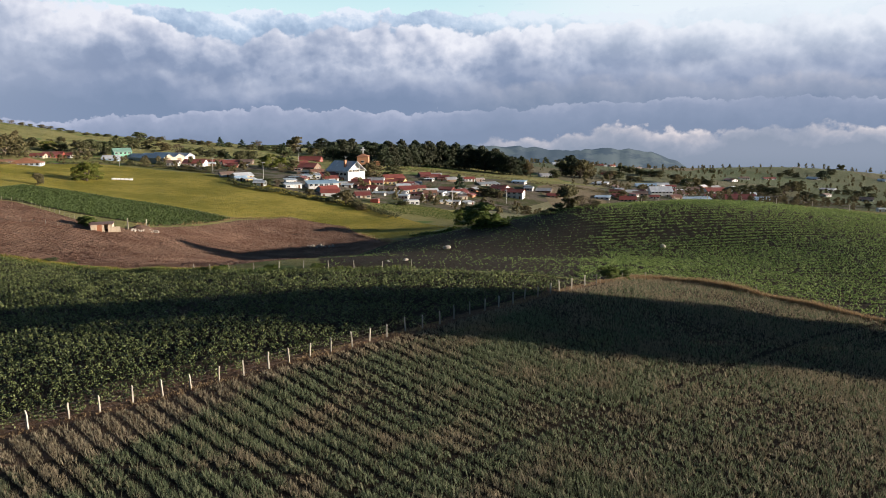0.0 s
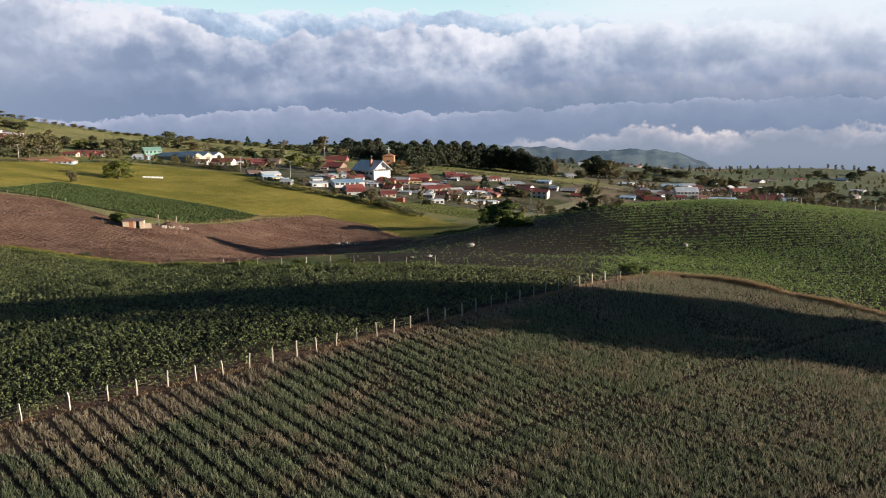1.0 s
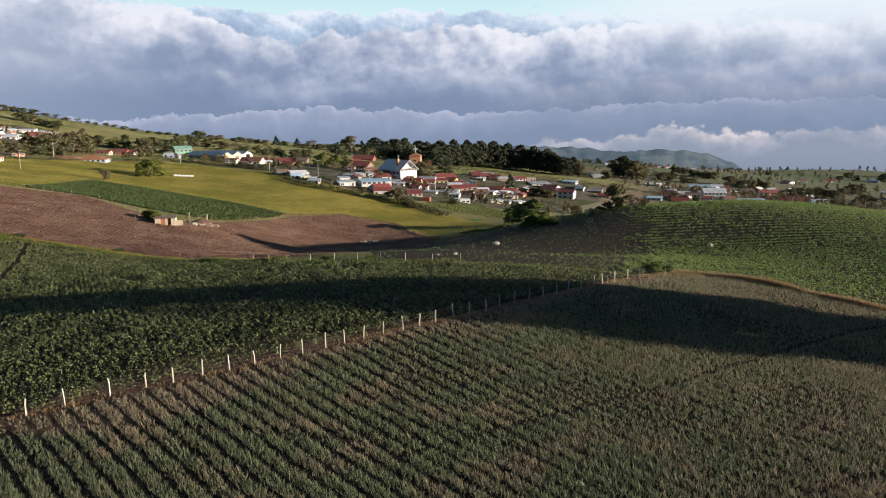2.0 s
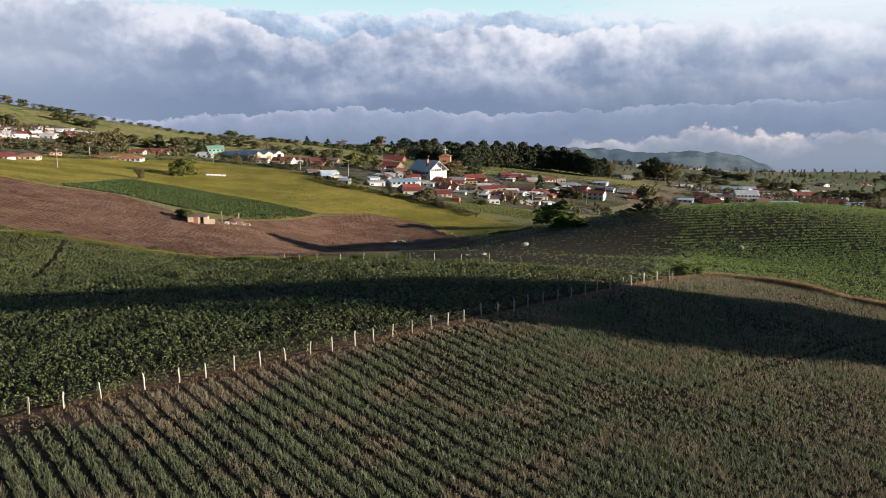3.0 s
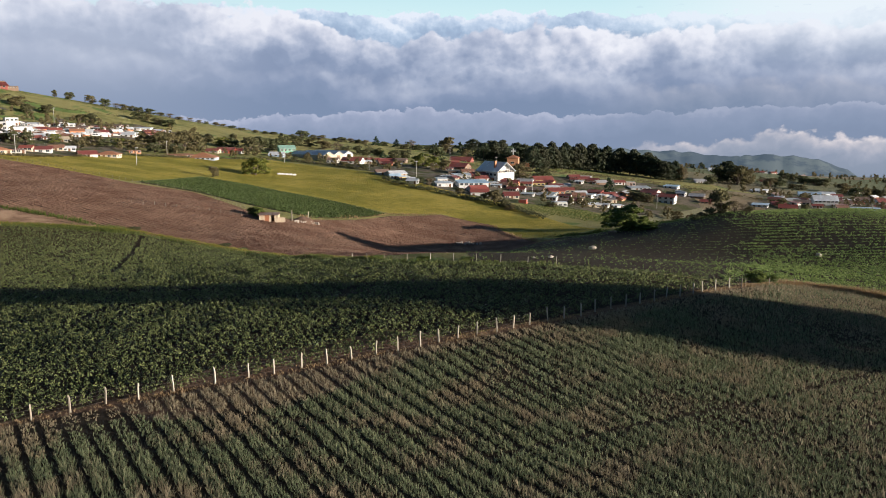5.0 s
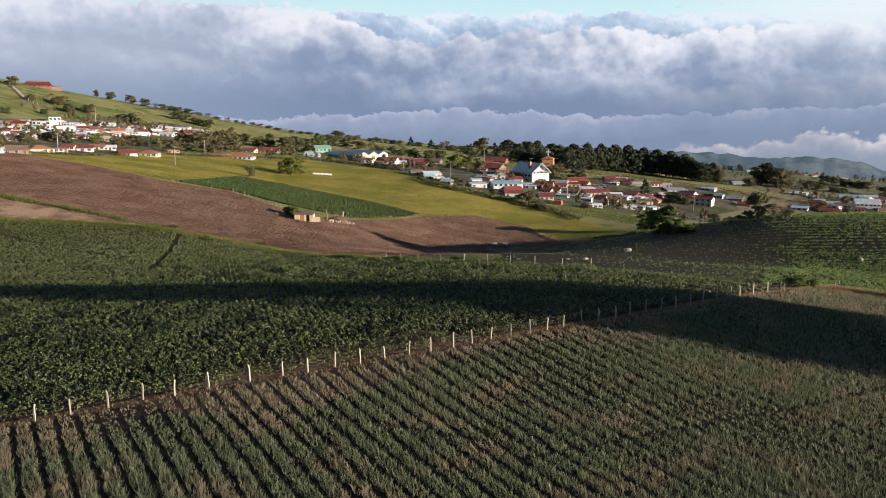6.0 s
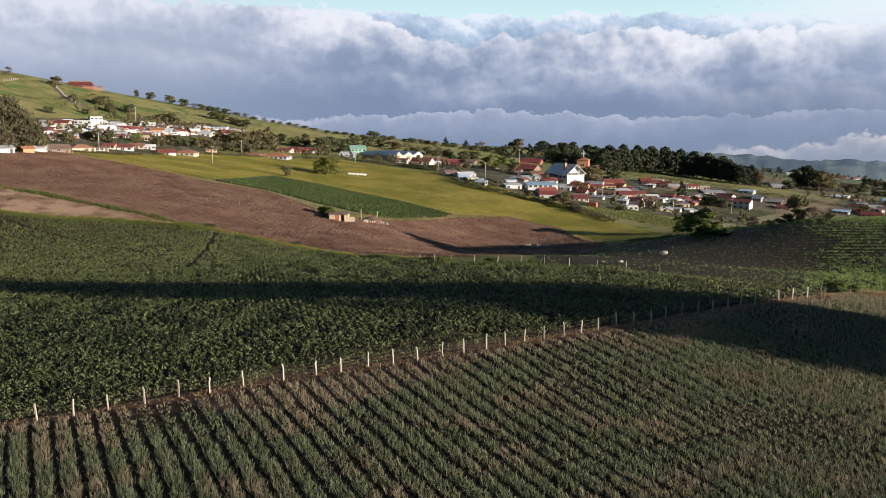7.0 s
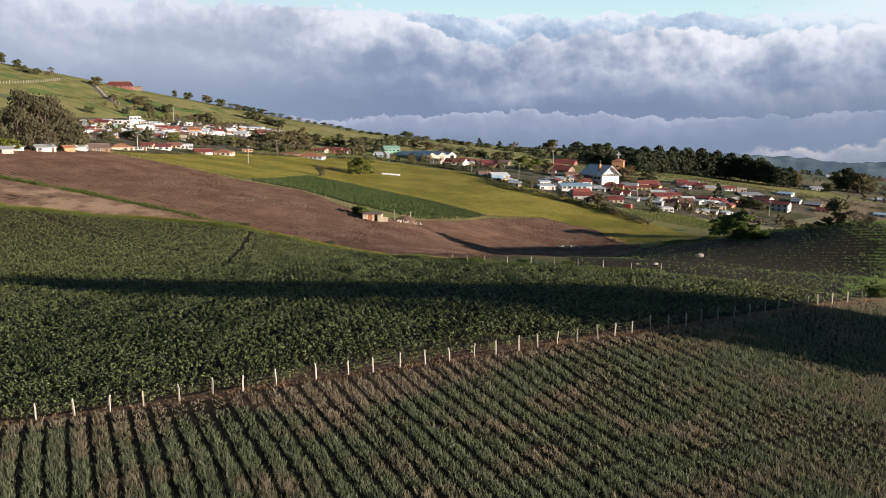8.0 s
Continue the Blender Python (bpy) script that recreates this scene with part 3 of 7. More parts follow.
# ---- sky of cloud, far behind everything ----
def make_cloud_material():
    n = Nodes("cloud_sea")
    tree = n.tree
    uv = n.put("ShaderNodeSeparateXYZ", Vector=n.coords("UV"))
    az, el = uv.outputs[0], uv.outputs[1]  # degrees

    def place(scale, seed, dx=0.0, dy=0.0, flat=1.15):
        return n.put("ShaderNodeCombineXYZ", i0=n.math("MULTIPLY_ADD", az, scale, dx * scale), i1=n.math("MULTIPLY_ADD", el, scale * flat, dy * scale * flat), i2=seed).outputs[0]

    def fbm(scale, seed, detail=6.0, rough=0.55, dx=0.0, dy=0.0, flat=1.15):
        return n.put("ShaderNodeTexNoise", Vector=place(scale, seed, dx, dy, flat), Scale=1.0, Detail=detail, Roughness=rough, Distortion=0.2).outputs[0]

    def heads(scale, seed, dx=0.0, dy=0.0):
        """Rounded cauliflower heads, 0 in the clefts to 1 on top."""
        v = place(scale, seed, dx, dy)
        warp = n.put("ShaderNodeTexNoise", Vector=v, Scale=1.6, Detail=4.0, Roughness=0.6)
        moved = n.put("ShaderNodeMixRGB", i0=0.28, i1=v, i2=warp.outputs[1]).outputs[0]
        cells = n.put("ShaderNodeTexVoronoi", Vector=moved, Scale=1.4, Detail=3.0, Roughness=0.55)
        cells.feature, cells.normalize = "SMOOTH_F1", True
        cells.inputs["Smoothness"].default_value = 0.35
        return n.math("SUBTRACT", 1.0, cells.outputs[0])

    def curve(*stops):
        """A height in degrees that changes with the bearing."""
        return n.math("MULTIPLY_ADD", n.ramp(n.math("MULTIPLY_ADD", az, 0.01, 0.6), *[((a + 60) / 100, ((e + 4) / 12,) * 3) for a, e in stops]), 12.0, -4.0)

    def heap(under, base, amp, scale, seed, soft, fade, tones, relief=1.0, cover=None):
        """One bank of cloud: a billowing top edge, lit there, darker and smoother lower down."""
        big, small, wisp = heads(scale, seed), heads(scale * 2.6, seed + 3), fbm(scale * 5, seed + 5, 5.0, 0.6)
        rise = n.math("ADD", n.math("MULTIPLY", n.math("SUBTRACT", big, 0.62), amp * 2.6), n.math("ADD", n.math("MULTIPLY", n.math("SUBTRACT", small, 0.62), amp * 1.1), n.math("MULTIPLY", n.math("SUBTRACT", wisp, 0.5), amp * 0.3)))
        inside = n.math("SUBTRACT", n.math("ADD", base, rise), el)
        lit = n.math("SUBTRACT", big, heads(scale, seed, 0.22 / scale * 0.5, 0.22 / scale * 0.5))
        lit = n.math("ADD", lit, n.math("MULTIPLY", n.math("SUBTRACT", small, heads(scale * 2.6, seed + 3, 0.05 / scale, 0.05 / scale)), 0.3))
        broad = n.math("SUBTRACT", fbm(scale * 0.35, seed + 9, 4.0, 0.5), 0.5)
        depth = n.math("SUBTRACT", inside, n.math("MULTIPLY", n.math("ADD", n.math("MULTIPLY", lit, 2.8), n.math("MULTIPLY", broad, 2.8)), fade * relief))
        shade = n.ramp(n.math("DIVIDE", depth, fade), *tones)
        mask = n.step(inside, 0.0, soft)
        if cover is not None:
            mask = n.math("MULTIPLY", mask, cover)
        return n.mix(mask, under, shade)

    east = n.step(az, -2.0, 22.0)
    colour = n.mix(n.step(el, 5.5, 11.0), (0.72, 0.9, 0.88), (0.46, 0.74, 0.80))
    colour = n.mix(n.math("MULTIPLY", n.step(az, 0.0, 16.0), 0.75), colour, (0.93, 0.96, 0.95))
    # small wisps, then the far deck
    colour = n.mix(n.math("MULTIPLY", n.step(fbm(0.9, 61.0, 5.0, 0.55, flat=3.0), 0.63, 0.72), n.step(el, 7.6, 6.6, 0, 0.6)), colour, (0.50, 0.62, 0.74))
    colour = heap(colour, curve((-60, 6.7), (-22, 6.9), (-14, 6.6), (-4, 6.7), (8, 6.5), (40, 6.2)), 0.8, 0.5, 21.0, 0.16, 2.2,
                  ((0.0, (0.84, 0.87, 0.92)), (0.3, (0.58, 0.67, 0.79)), (0.65, (0.40, 0.50, 0.64)), (1.0, (0.33, 0.41, 0.55))), 0.8, n.math("MULTIPLY_ADD", east, -0.6, 1.0))
    # the great heaps of the high bank
    colour = heap(colour, curve((-60, 6.4), (-40, 6.6), (-30, 6.9), (-22, 6.8), (-17, 5.2), (-13, 4.6), (-9, 5.4), (-4, 5.6), (0, 4.9), (8, 5.3), (40, 5.5)), 1.8, 0.26, 33.0, 0.35, 3.7,
                  ((0.0, (0.90, 0.88, 0.90)), (0.16, (0.74, 0.74, 0.80)), (0.45, (0.46, 0.50, 0.61)), (0.75, (0.29, 0.345, 0.47)), (1.0, (0.25, 0.305, 0.43))), 0.85)
    # lower and greyer masses in front of them
    colour = heap(colour, curve((-60, 4.8), (-34, 4.6), (-26, 3.4), (-16, 2.4), (-8, 2.6), (2, 3.0), (12, 3.4), (40, 3.8)), 1.7, 0.22, 47.0, 1.5, 2.6,
                  ((0.0, (0.60, 0.62, 0.70)), (0.3, (0.42, 0.46, 0.57)), (0.65, (0.27, 0.325, 0.45)), (1.0, (0.22, 0.28, 0.40))), 0.8, 0.85)
    colour = n.mix(n.math("MULTIPLY", n.step(az, -18.0, -34.0), n.step(el, 0.5, 4.0, 0.15, 0.42)), colour, (0.68, 0.70, 0.77))
    colour = n.mix(n.math("MULTIPLY", east, n.step(el, 2.5, 6.6, 0.0, 0.7)), colour, (0.86, 0.89, 0.91))
    colour = heap(colour, curve((-60, 0.5), (-4, 0.8), (3, 1.9), (12, 2.3), (40, 2.4)), 1.2, 0.28, 53.0, 1.0, 2.4,
                  ((0.0, (0.56, 0.55, 0.60)), (0.4, (0.38, 0.41, 0.50)), (1.0, (0.24, 0.29, 0.39))), 0.7, n.math("MULTIPLY", n.step(az, -2.0, 6.0), 0.7))
    # the low bank lying in the valley
    colour = heap(colour, curve((-60, -0.5), (-28, -0.4), (-20, 0.05), (-12.5, 0.35), (-4, 0.1), (3, 0.1), (9, 0.6), (16, 0.8), (40, 0.6)), 0.75, 0.5, 71.0, 0.12, 1.8,
                  ((0.0, (0.50, 0.52, 0.63)), (0.25, (0.36, 0.40, 0.52)), (0.7, (0.285, 0.335, 0.45)), (1.0, (0.25, 0.30, 0.41))), 0.42, n.step(az, 6.0, -8.0, 0.55, 1.0))
    # sunlit heaps over the far plain
    colour = heap(colour, curve((-60, -6), (0, -3.2), (4, -1.9), (10, -1.3), (18, -1.1), (40, -1.2)), 1.3, 0.36, 83.0, 0.4, 1.5,
                  ((0.0, (0.82, 0.73, 0.71)), (0.25, (0.58, 0.55, 0.58)), (0.6, (0.39, 0.41, 0.48)), (1.0, (0.31, 0.345, 0.42))), 0.9, n.step(az, 1.0, 6.0, 0, 0.92))
    colour = n.mix(n.math("MULTIPLY", n.step(el, -2.2, -4.2), 0.7), colour, (0.23, 0.275, 0.34))
    glow = n.put("ShaderNodeEmission", Color=colour, Strength=0.485)
    tree.links.new(glow.outputs[0], tree.nodes["Material Output"].inputs["Surface"])
    tree.nodes.remove(n.bsdf)
    return n.mat


def polar_sheet(name, a, x, y, z, material):
    rows, cols = a.shape
    first = (np.arange(rows - 1)[:, None] * cols + np.arange(cols - 1)[None]).ravel()
    faces = np.stack([first, first + 1, first + cols + 1, first + cols], 1)
    return mesh_of(name, np.stack([x.ravel(), y.ravel(), z.ravel()], 1), faces, material, True), faces


def make_backdrop():
    a, e = np.meshgrid(np.linspace(-72, 52, 125), np.linspace(-6, 32, 39))
    far = 4700
    me, faces = polar_sheet("backdrop", a, far * np.sin(np.radians(a)), far * np.cos(np.radians(a)), 23 + far * np.tan(np.radians(e)), make_cloud_material())
    uv = np.stack([a.ravel(), e.ravel()], 1)[faces.ravel()].astype(np.float32)
    me.uv_layers.new(name="UVMap").data.foreach_set("uv", uv.ravel())
    tagged(new("backdrop", me), "sea of billowing white and blue-grey cloud under pale sky", "clouds", kind="structure")


def make_far_hills():
    """Hills on the other side of the valley; haze is painted as blue tone and emission."""
    n = Nodes("haze_painted_hills", 1.0, 0.0)
    at = n.coords()
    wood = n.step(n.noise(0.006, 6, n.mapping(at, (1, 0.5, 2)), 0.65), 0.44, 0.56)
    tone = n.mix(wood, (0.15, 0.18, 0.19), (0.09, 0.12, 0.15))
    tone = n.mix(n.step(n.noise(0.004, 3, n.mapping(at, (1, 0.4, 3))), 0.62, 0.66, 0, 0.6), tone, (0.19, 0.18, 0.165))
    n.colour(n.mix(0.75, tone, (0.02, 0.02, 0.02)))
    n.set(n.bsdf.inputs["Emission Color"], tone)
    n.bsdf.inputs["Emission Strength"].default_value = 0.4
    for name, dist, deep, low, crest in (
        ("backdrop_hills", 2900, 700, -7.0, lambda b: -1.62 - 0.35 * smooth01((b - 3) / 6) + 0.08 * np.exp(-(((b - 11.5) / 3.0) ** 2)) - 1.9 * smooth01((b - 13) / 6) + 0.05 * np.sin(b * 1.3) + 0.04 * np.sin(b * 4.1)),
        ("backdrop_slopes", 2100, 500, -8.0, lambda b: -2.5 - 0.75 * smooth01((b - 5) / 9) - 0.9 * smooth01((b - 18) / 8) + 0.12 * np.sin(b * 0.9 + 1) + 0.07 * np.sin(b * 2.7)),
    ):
        b, t = np.meshgrid(np.linspace(-18, 40, 240), np.linspace(0, 1, 24))
        r = dist - deep + deep * t
        e = crest(b) - 0.42
        e = e + 0.07 * np.array([noise.noise((v * 6, 3.0, dist)) for v in b[0]])[None] + 0.06 * np.array([noise.noise((v * 25, 1.0, dist)) for v in b[0]])[None]
        e = low + (e - low) * (1 - (1 - t) ** 1.6)
        rough = 6 * np.array([noise.noise((p * 1.2, q * 5, 4.0)) for p, q in zip(b.ravel(), t.ravel())]).reshape(b.shape) * (1 - t)
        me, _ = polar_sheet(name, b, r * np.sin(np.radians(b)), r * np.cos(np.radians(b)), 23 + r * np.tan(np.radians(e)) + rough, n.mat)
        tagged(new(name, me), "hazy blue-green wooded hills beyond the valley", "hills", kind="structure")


make_backdrop()
make_far_hills()


# ---- buildings ----
def painted(name, colour, dirt=(0.25, 0.2, 0.16), rough=0.8):
    n = Nodes(name, rough, 0.25)
    stain = n.noise(0.9, 5, n.mapping(n.coords(), (1, 1, 0.35)), 0.65)
    shade = n.mix(n.object_random(), colour, tuple(c * 0.86 for c in colour))
    shade = n.mix(n.step(stain, 0.45, 0.75, 0, 0.5), shade, dirt)
    return n.colour(shade).bump(n.noise(14, 3), 0.15, 0.02).mat


def sheet_roof(name, colour, worn, metal=0.0, rough=0.55):
    """Corrugated sheets, faded and streaked down the slope."""
    n = Nodes(name, rough, 0.4)
    n.bsdf.inputs["Metallic"].default_value = metal
    at = n.coords()
    streak = n.noise(0.7, 5, n.mapping(at, (1.6, 0.4, 1)), 0.65)
    patch = n.noise(0.28, 2, at)
    shade = n.mix(n.object_random(), colour, tuple(c * 0.8 for c in colour))
    shade = n.mix(n.step(streak, 0.45, 0.75, 0, 0.6), shade, worn)
    shade = n.mix(n.step(patch, 0.55, 0.6, 0, 0.35), shade, tuple(min(1, c * 1.3) for c in colour))
    wave = n.put("ShaderNodeTexWave", Vector=at, Scale=1.6).outputs["Fac"]
    return n.colour(shade).bump(wave, 0.35, 0.04).mat


WALLS = {"white": painted("white_plaster", (0.66, 0.65, 0.63)), "cream": painted("cream_plaster", (0.55, 0.47, 0.35)), "pink": painted("pink_plaster", (0.52, 0.4, 0.34)),
         "orange": painted("orange_plaster", (0.6, 0.27, 0.14)), "brown": painted("brown_boards", (0.25, 0.17, 0.12)), "grey": painted("grey_block", (0.42, 0.41, 0.39)),
         "red": painted("red_plaster", (0.45, 0.11, 0.07)), "maroon": painted("maroon_boards", (0.3, 0.09, 0.07)), "yellow": painted("yellow_plaster", (0.72, 0.55, 0.24)),
         "green": painted("green_plaster", (0.2, 0.45, 0.33)), "blue": painted("blue_plaster", (0.34, 0.45, 0.6)), "bluewall": painted("blue_grey_plaster", (0.42, 0.48, 0.58)),
         "tile": painted("brick_plaster", (0.5, 0.24, 0.13))}
ROOFS = {"red": sheet_roof("red_sheet", (0.27, 0.07, 0.052), (0.2, 0.1, 0.08)), "maroon": sheet_roof("maroon_sheet", (0.2, 0.05, 0.042), (0.16, 0.09, 0.07)),
         "rust": sheet_roof("rusty_sheet", (0.25, 0.12, 0.075), (0.34, 0.25, 0.2)), "brown": sheet_roof("brown_sheet", (0.2, 0.13, 0.1), (0.3, 0.24, 0.2)),
         "grey": sheet_roof("grey_sheet", (0.36, 0.36, 0.37), (0.24, 0.21, 0.19)), "pale": sheet_roof("zinc_sheet", (0.62, 0.64, 0.67), (0.42, 0.38, 0.34)),
         "white": sheet_roof("white_sheet", (0.78, 0.79, 0.8), (0.55, 0.52, 0.5)), "blue": sheet_roof("blue_sheet", (0.36, 0.5, 0.64), (0.5, 0.52, 0.55)),
         "lilac": sheet_roof("lilac_sheet", (0.5, 0.47, 0.6), (0.42, 0.35, 0.36)), "mint": sheet_roof("mint_sheet", (0.24, 0.42, 0.34), (0.36, 0.43, 0.39)),
         "green": sheet_roof("green_sheet", (0.2, 0.42, 0.32), (0.3, 0.3, 0.27)), "tile": sheet_roof("clay_tile", (0.36, 0.16, 0.085), (0.26, 0.15, 0.1), rough=0.85)}
GLASS = Nodes("window_glass", 0.08, 0.5).colour((0.03, 0.035, 0.042)).mat
FRAME_PAINT = painted("window_frame_paint", (0.62, 0.6, 0.56))
DOOR_WOOD = painted("door_wood", (0.16, 0.085, 0.05), (0.08, 0.05, 0.03))
METAL = Nodes("galvanised_metal", 0.45, 0.5).colour((0.55, 0.56, 0.57)).mat
CONCRETE = painted("concrete", (0.5, 0.48, 0.45))


def box(bm, x0, x1, y0, y1, z0, z1):
    v = [bm.verts.new((x, y, z)) for z in (z0, z1) for y in (y0, y1) for x in (x0, x1)]
    for f in ((0, 2, 3, 1), (4, 5, 7, 6), (0, 1, 5, 4), (2, 6, 7, 3), (0, 4, 6, 2), (1, 3, 7, 5)):
        bm.faces.new([v[i] for i in f])


def slab(bm, corners, thick):
    """A sheet with thickness over three or four corners."""
    top = [bm.verts.new(c) for c in corners]
    low = [bm.verts.new((c[0], c[1], c[2] - thick)) for c in corners]
    bm.faces.new(top)
    bm.faces.new(low[::-1])
    for i in range(len(top)):
        j = (i + 1) % len(top)
        bm.faces.new((top[i], low[i], low[j], top[j]))


def frame_mesh(w, h, bar=0.09, deep=0.1):
    bm = bmesh.new()
    box(bm, -w / 2 - bar, w / 2 + bar, -deep, 0, h / 2, h / 2 + bar)
    box(bm, -w / 2 - bar, w / 2 + bar, -deep - 0.05, 0, -h / 2 - bar, -h / 2)
    box(bm, -w / 2 - bar, -w / 2, -deep, 0, -h / 2, h / 2)
    box(bm, w / 2, w / 2 + bar, -deep, 0, -h / 2, h / 2)
    box(bm, -0.03, 0.03, -deep * 0.8, 0, -h / 2, h / 2)
    return from_bm("frame", bm, FRAME_PAINT)


def pane_mesh(w, h):
    bm = bmesh.new()
    box(bm, -w / 2, w / 2, -0.045, 0.02, -h / 2, h / 2)
    return from_bm("window", bm, GLASS)


def door_mesh(w, h, material):
    bm = bmesh.new()
    box(bm, -w / 2, w / 2, -0.07, 0.02, 0, h)
    box(bm, -w / 2 + 0.12, w / 2 - 0.12, -0.09, -0.071, 0.15, h * 0.45)
    box(bm, -w / 2 + 0.12, w / 2 - 0.12, -0.09, -0.071, h * 0.52, h - 0.15)
    return from_bm("door", bm, material)


SMALL_PANE, SMALL_FRAME, DOOR = pane_mesh(1.3, 1.05), frame_mesh(1.3, 1.05), door_mesh(0.95, 2.05, DOOR_WOOD)
WIDE_PANE, WIDE_FRAME = pane_mesh(2.2, 1.2), frame_mesh(2.2, 1.2)


def add_window(holder, m, wide=False):
    ob = part("window", WIDE_PANE if wide else SMALL_PANE, holder, place=m)
    part("frame", WIDE_FRAME if wide else SMALL_FRAME, ob)
    return ob


ROOF_WORDS = {"pale": "pale zinc", "rust": "rusty brown", "tile": "terracotta tile", "lilac": "lilac-grey", "mint": "mint green"}
WALL_WORDS = {"bluewall": "blue-grey", "tile": "brick-orange"}
house_count = 0


def house(x, y, turn, w, d, h, kind, roof, wall):
    """A village house: w across, d deep, h to the eaves; its front is the local -y side."""
    global house_count
    house_count += 1
    r = random.Random(house_count)
    size = "two-storey" if h > 4 else "small"
    form = {"g": "gabled", "f": "low-pitched", "h": "hipped", "p": "pyramid", "b": "flat"}[kind]
    holder = tagged(new("house"), f"{size} {WALL_WORDS.get(wall, wall)} house with a {form} {ROOF_WORDS.get(roof, roof)} roof", "house", group="village houses")
    c, s = math.cos(radians(turn)), math.sin(radians(turn))
    low = min(floor_at(x + c * a - s * b, y + s * a + c * b) for a in (-w / 2, w / 2) for b in (-d / 2, d / 2))
    h = h * 0.88 if h < 4 else h
    base = low - 0.05
    holder.matrix_world = pose(x, y, base, 0, 0, turn) @ Matrix.Diagonal((1, 1, 0.8 if h < 4 else 0.92, 1))
    a, b, over, foot = w / 2, d / 2, 0.45, -0.5
    rise = {"g": b * r.uniform(0.4, 0.56), "f": d * 0.09, "h": min(a, b) * 0.45, "p": min(a, b) * 0.6, "b": 0}[kind]
    bm = bmesh.new()
    if kind == "g":
        pts = [(-b, foot), (b, foot), (b, h), (0, h + rise), (-b, h)]
        ends = [[bm.verts.new((sx * a, py, pz)) for py, pz in pts] for sx in (-1, 1)]
        bm.faces.new(ends[0][::-1]), bm.faces.new(ends[1])
        for i in range(5):
            bm.faces.new((ends[0][i], ends[0][(i + 1) % 5], ends[1][(i + 1) % 5], ends[1][i]))
    elif kind == "f":
        box(bm, -a, a, -b, b, foot, h)
        v = [bm.verts.new(p) for p in ((-a, -b, h), (a, -b, h), (a, b, h), (-a, b, h), (-a, b, h + rise), (a, b, h + rise))]
        bm.faces.new((v[0], v[4], v[3])), bm.faces.new((v[1], v[2], v[5])), bm.faces.new((v[2], v[3], v[4], v[5]))
    else:
        box(bm, -a, a, -b, b, foot, h + (0.5 if kind == "b" else 0))
    part("wall", from_bm("wall", bm, WALLS[wall]), holder)
    bm = bmesh.new()
    t, e = 0.12, h + 0.05
    if kind == "g":
        k = rise / b
        slab(bm, [(-a - over, -b - over, e - k * over), (a + over, -b - over, e - k * over), (a + over, 0.0, e + rise + t), (-a - over, 0.0, e + rise + t)], t)
        slab(bm, [(a + over, b + over, e - k * over), (-a - over, b + over, e - k * over), (-a - over, 0.003, e + rise + t), (a + over, 0.003, e + rise + t)], t)
        box(bm, -a - over, a + over, -0.16, 0.16, e + rise + t - 0.03, e + rise + t + 0.05)
    elif kind == "f":
        k = rise / d
        slab(bm, [(-a - over, -b - over, e - k * over + 0.03), (a + over, -b - over, e - k * over + 0.03), (a + over, b + over, e + rise + k * over + 0.03), (-a - over, b + over, e + rise + k * over + 0.03)], t)
    elif kind == "b":
        box(bm, -a + 0.2, a - 0.2, -b + 0.2, b - 0.2, h + 0.52, h + 0.6)
    else:
        ridge = max(0.0, a - b) if kind == "h" else 0.0
        k = rise / min(a, b)
        low_z = e - k * over
        lo = [(-a - over, -b - over, low_z), (a + over, -b - over, low_z), (a + over, b + over, low_z), (-a - over, b + over, low_z)]
        p, q = (-ridge, 0, e + rise), (ridge, 0, e + rise)
        slab(bm, [lo[0], lo[1], q, p] if ridge else [lo[0], lo[1], q], t)
        slab(bm, [lo[2], lo[3], p, q] if ridge else [lo[2], lo[3], p], t)
        slab(bm, [lo[1], lo[2], q], t), slab(bm, [lo[3], lo[0], p], t)
    part("roof", from_bm("roof", bm, ROOFS[roof]), holder)
    if w > 4.5:
        spots = np.linspace(-a, a, max(3, int(w / 2.3)) + 1)
        mids = [(p + q) / 2 for p, q in zip(spots, spots[1:])]
        at_door = r.randrange(len(mids))
        for k, px in enumerate(mids):
            if k == at_door:
                part("door", DOOR, holder, place=pose(px, -b, 0.02))
            elif r.random() < 0.8:
                add_window(holder, pose(px, -b, 1.5))
            if h > 4.2 and r.random() < 0.85:
                add_window(holder, pose(px, -b, 3.9))
    for py in ((-b / 2, b / 2) if d > 6 else (0,)):
        add_window(holder, pose(a, py, 1.5, 0, 0, 90))
        if r.random() < 0.5:
            add_window(holder, pose(-a, py, 1.5, 0, 0, -90))
    return holder


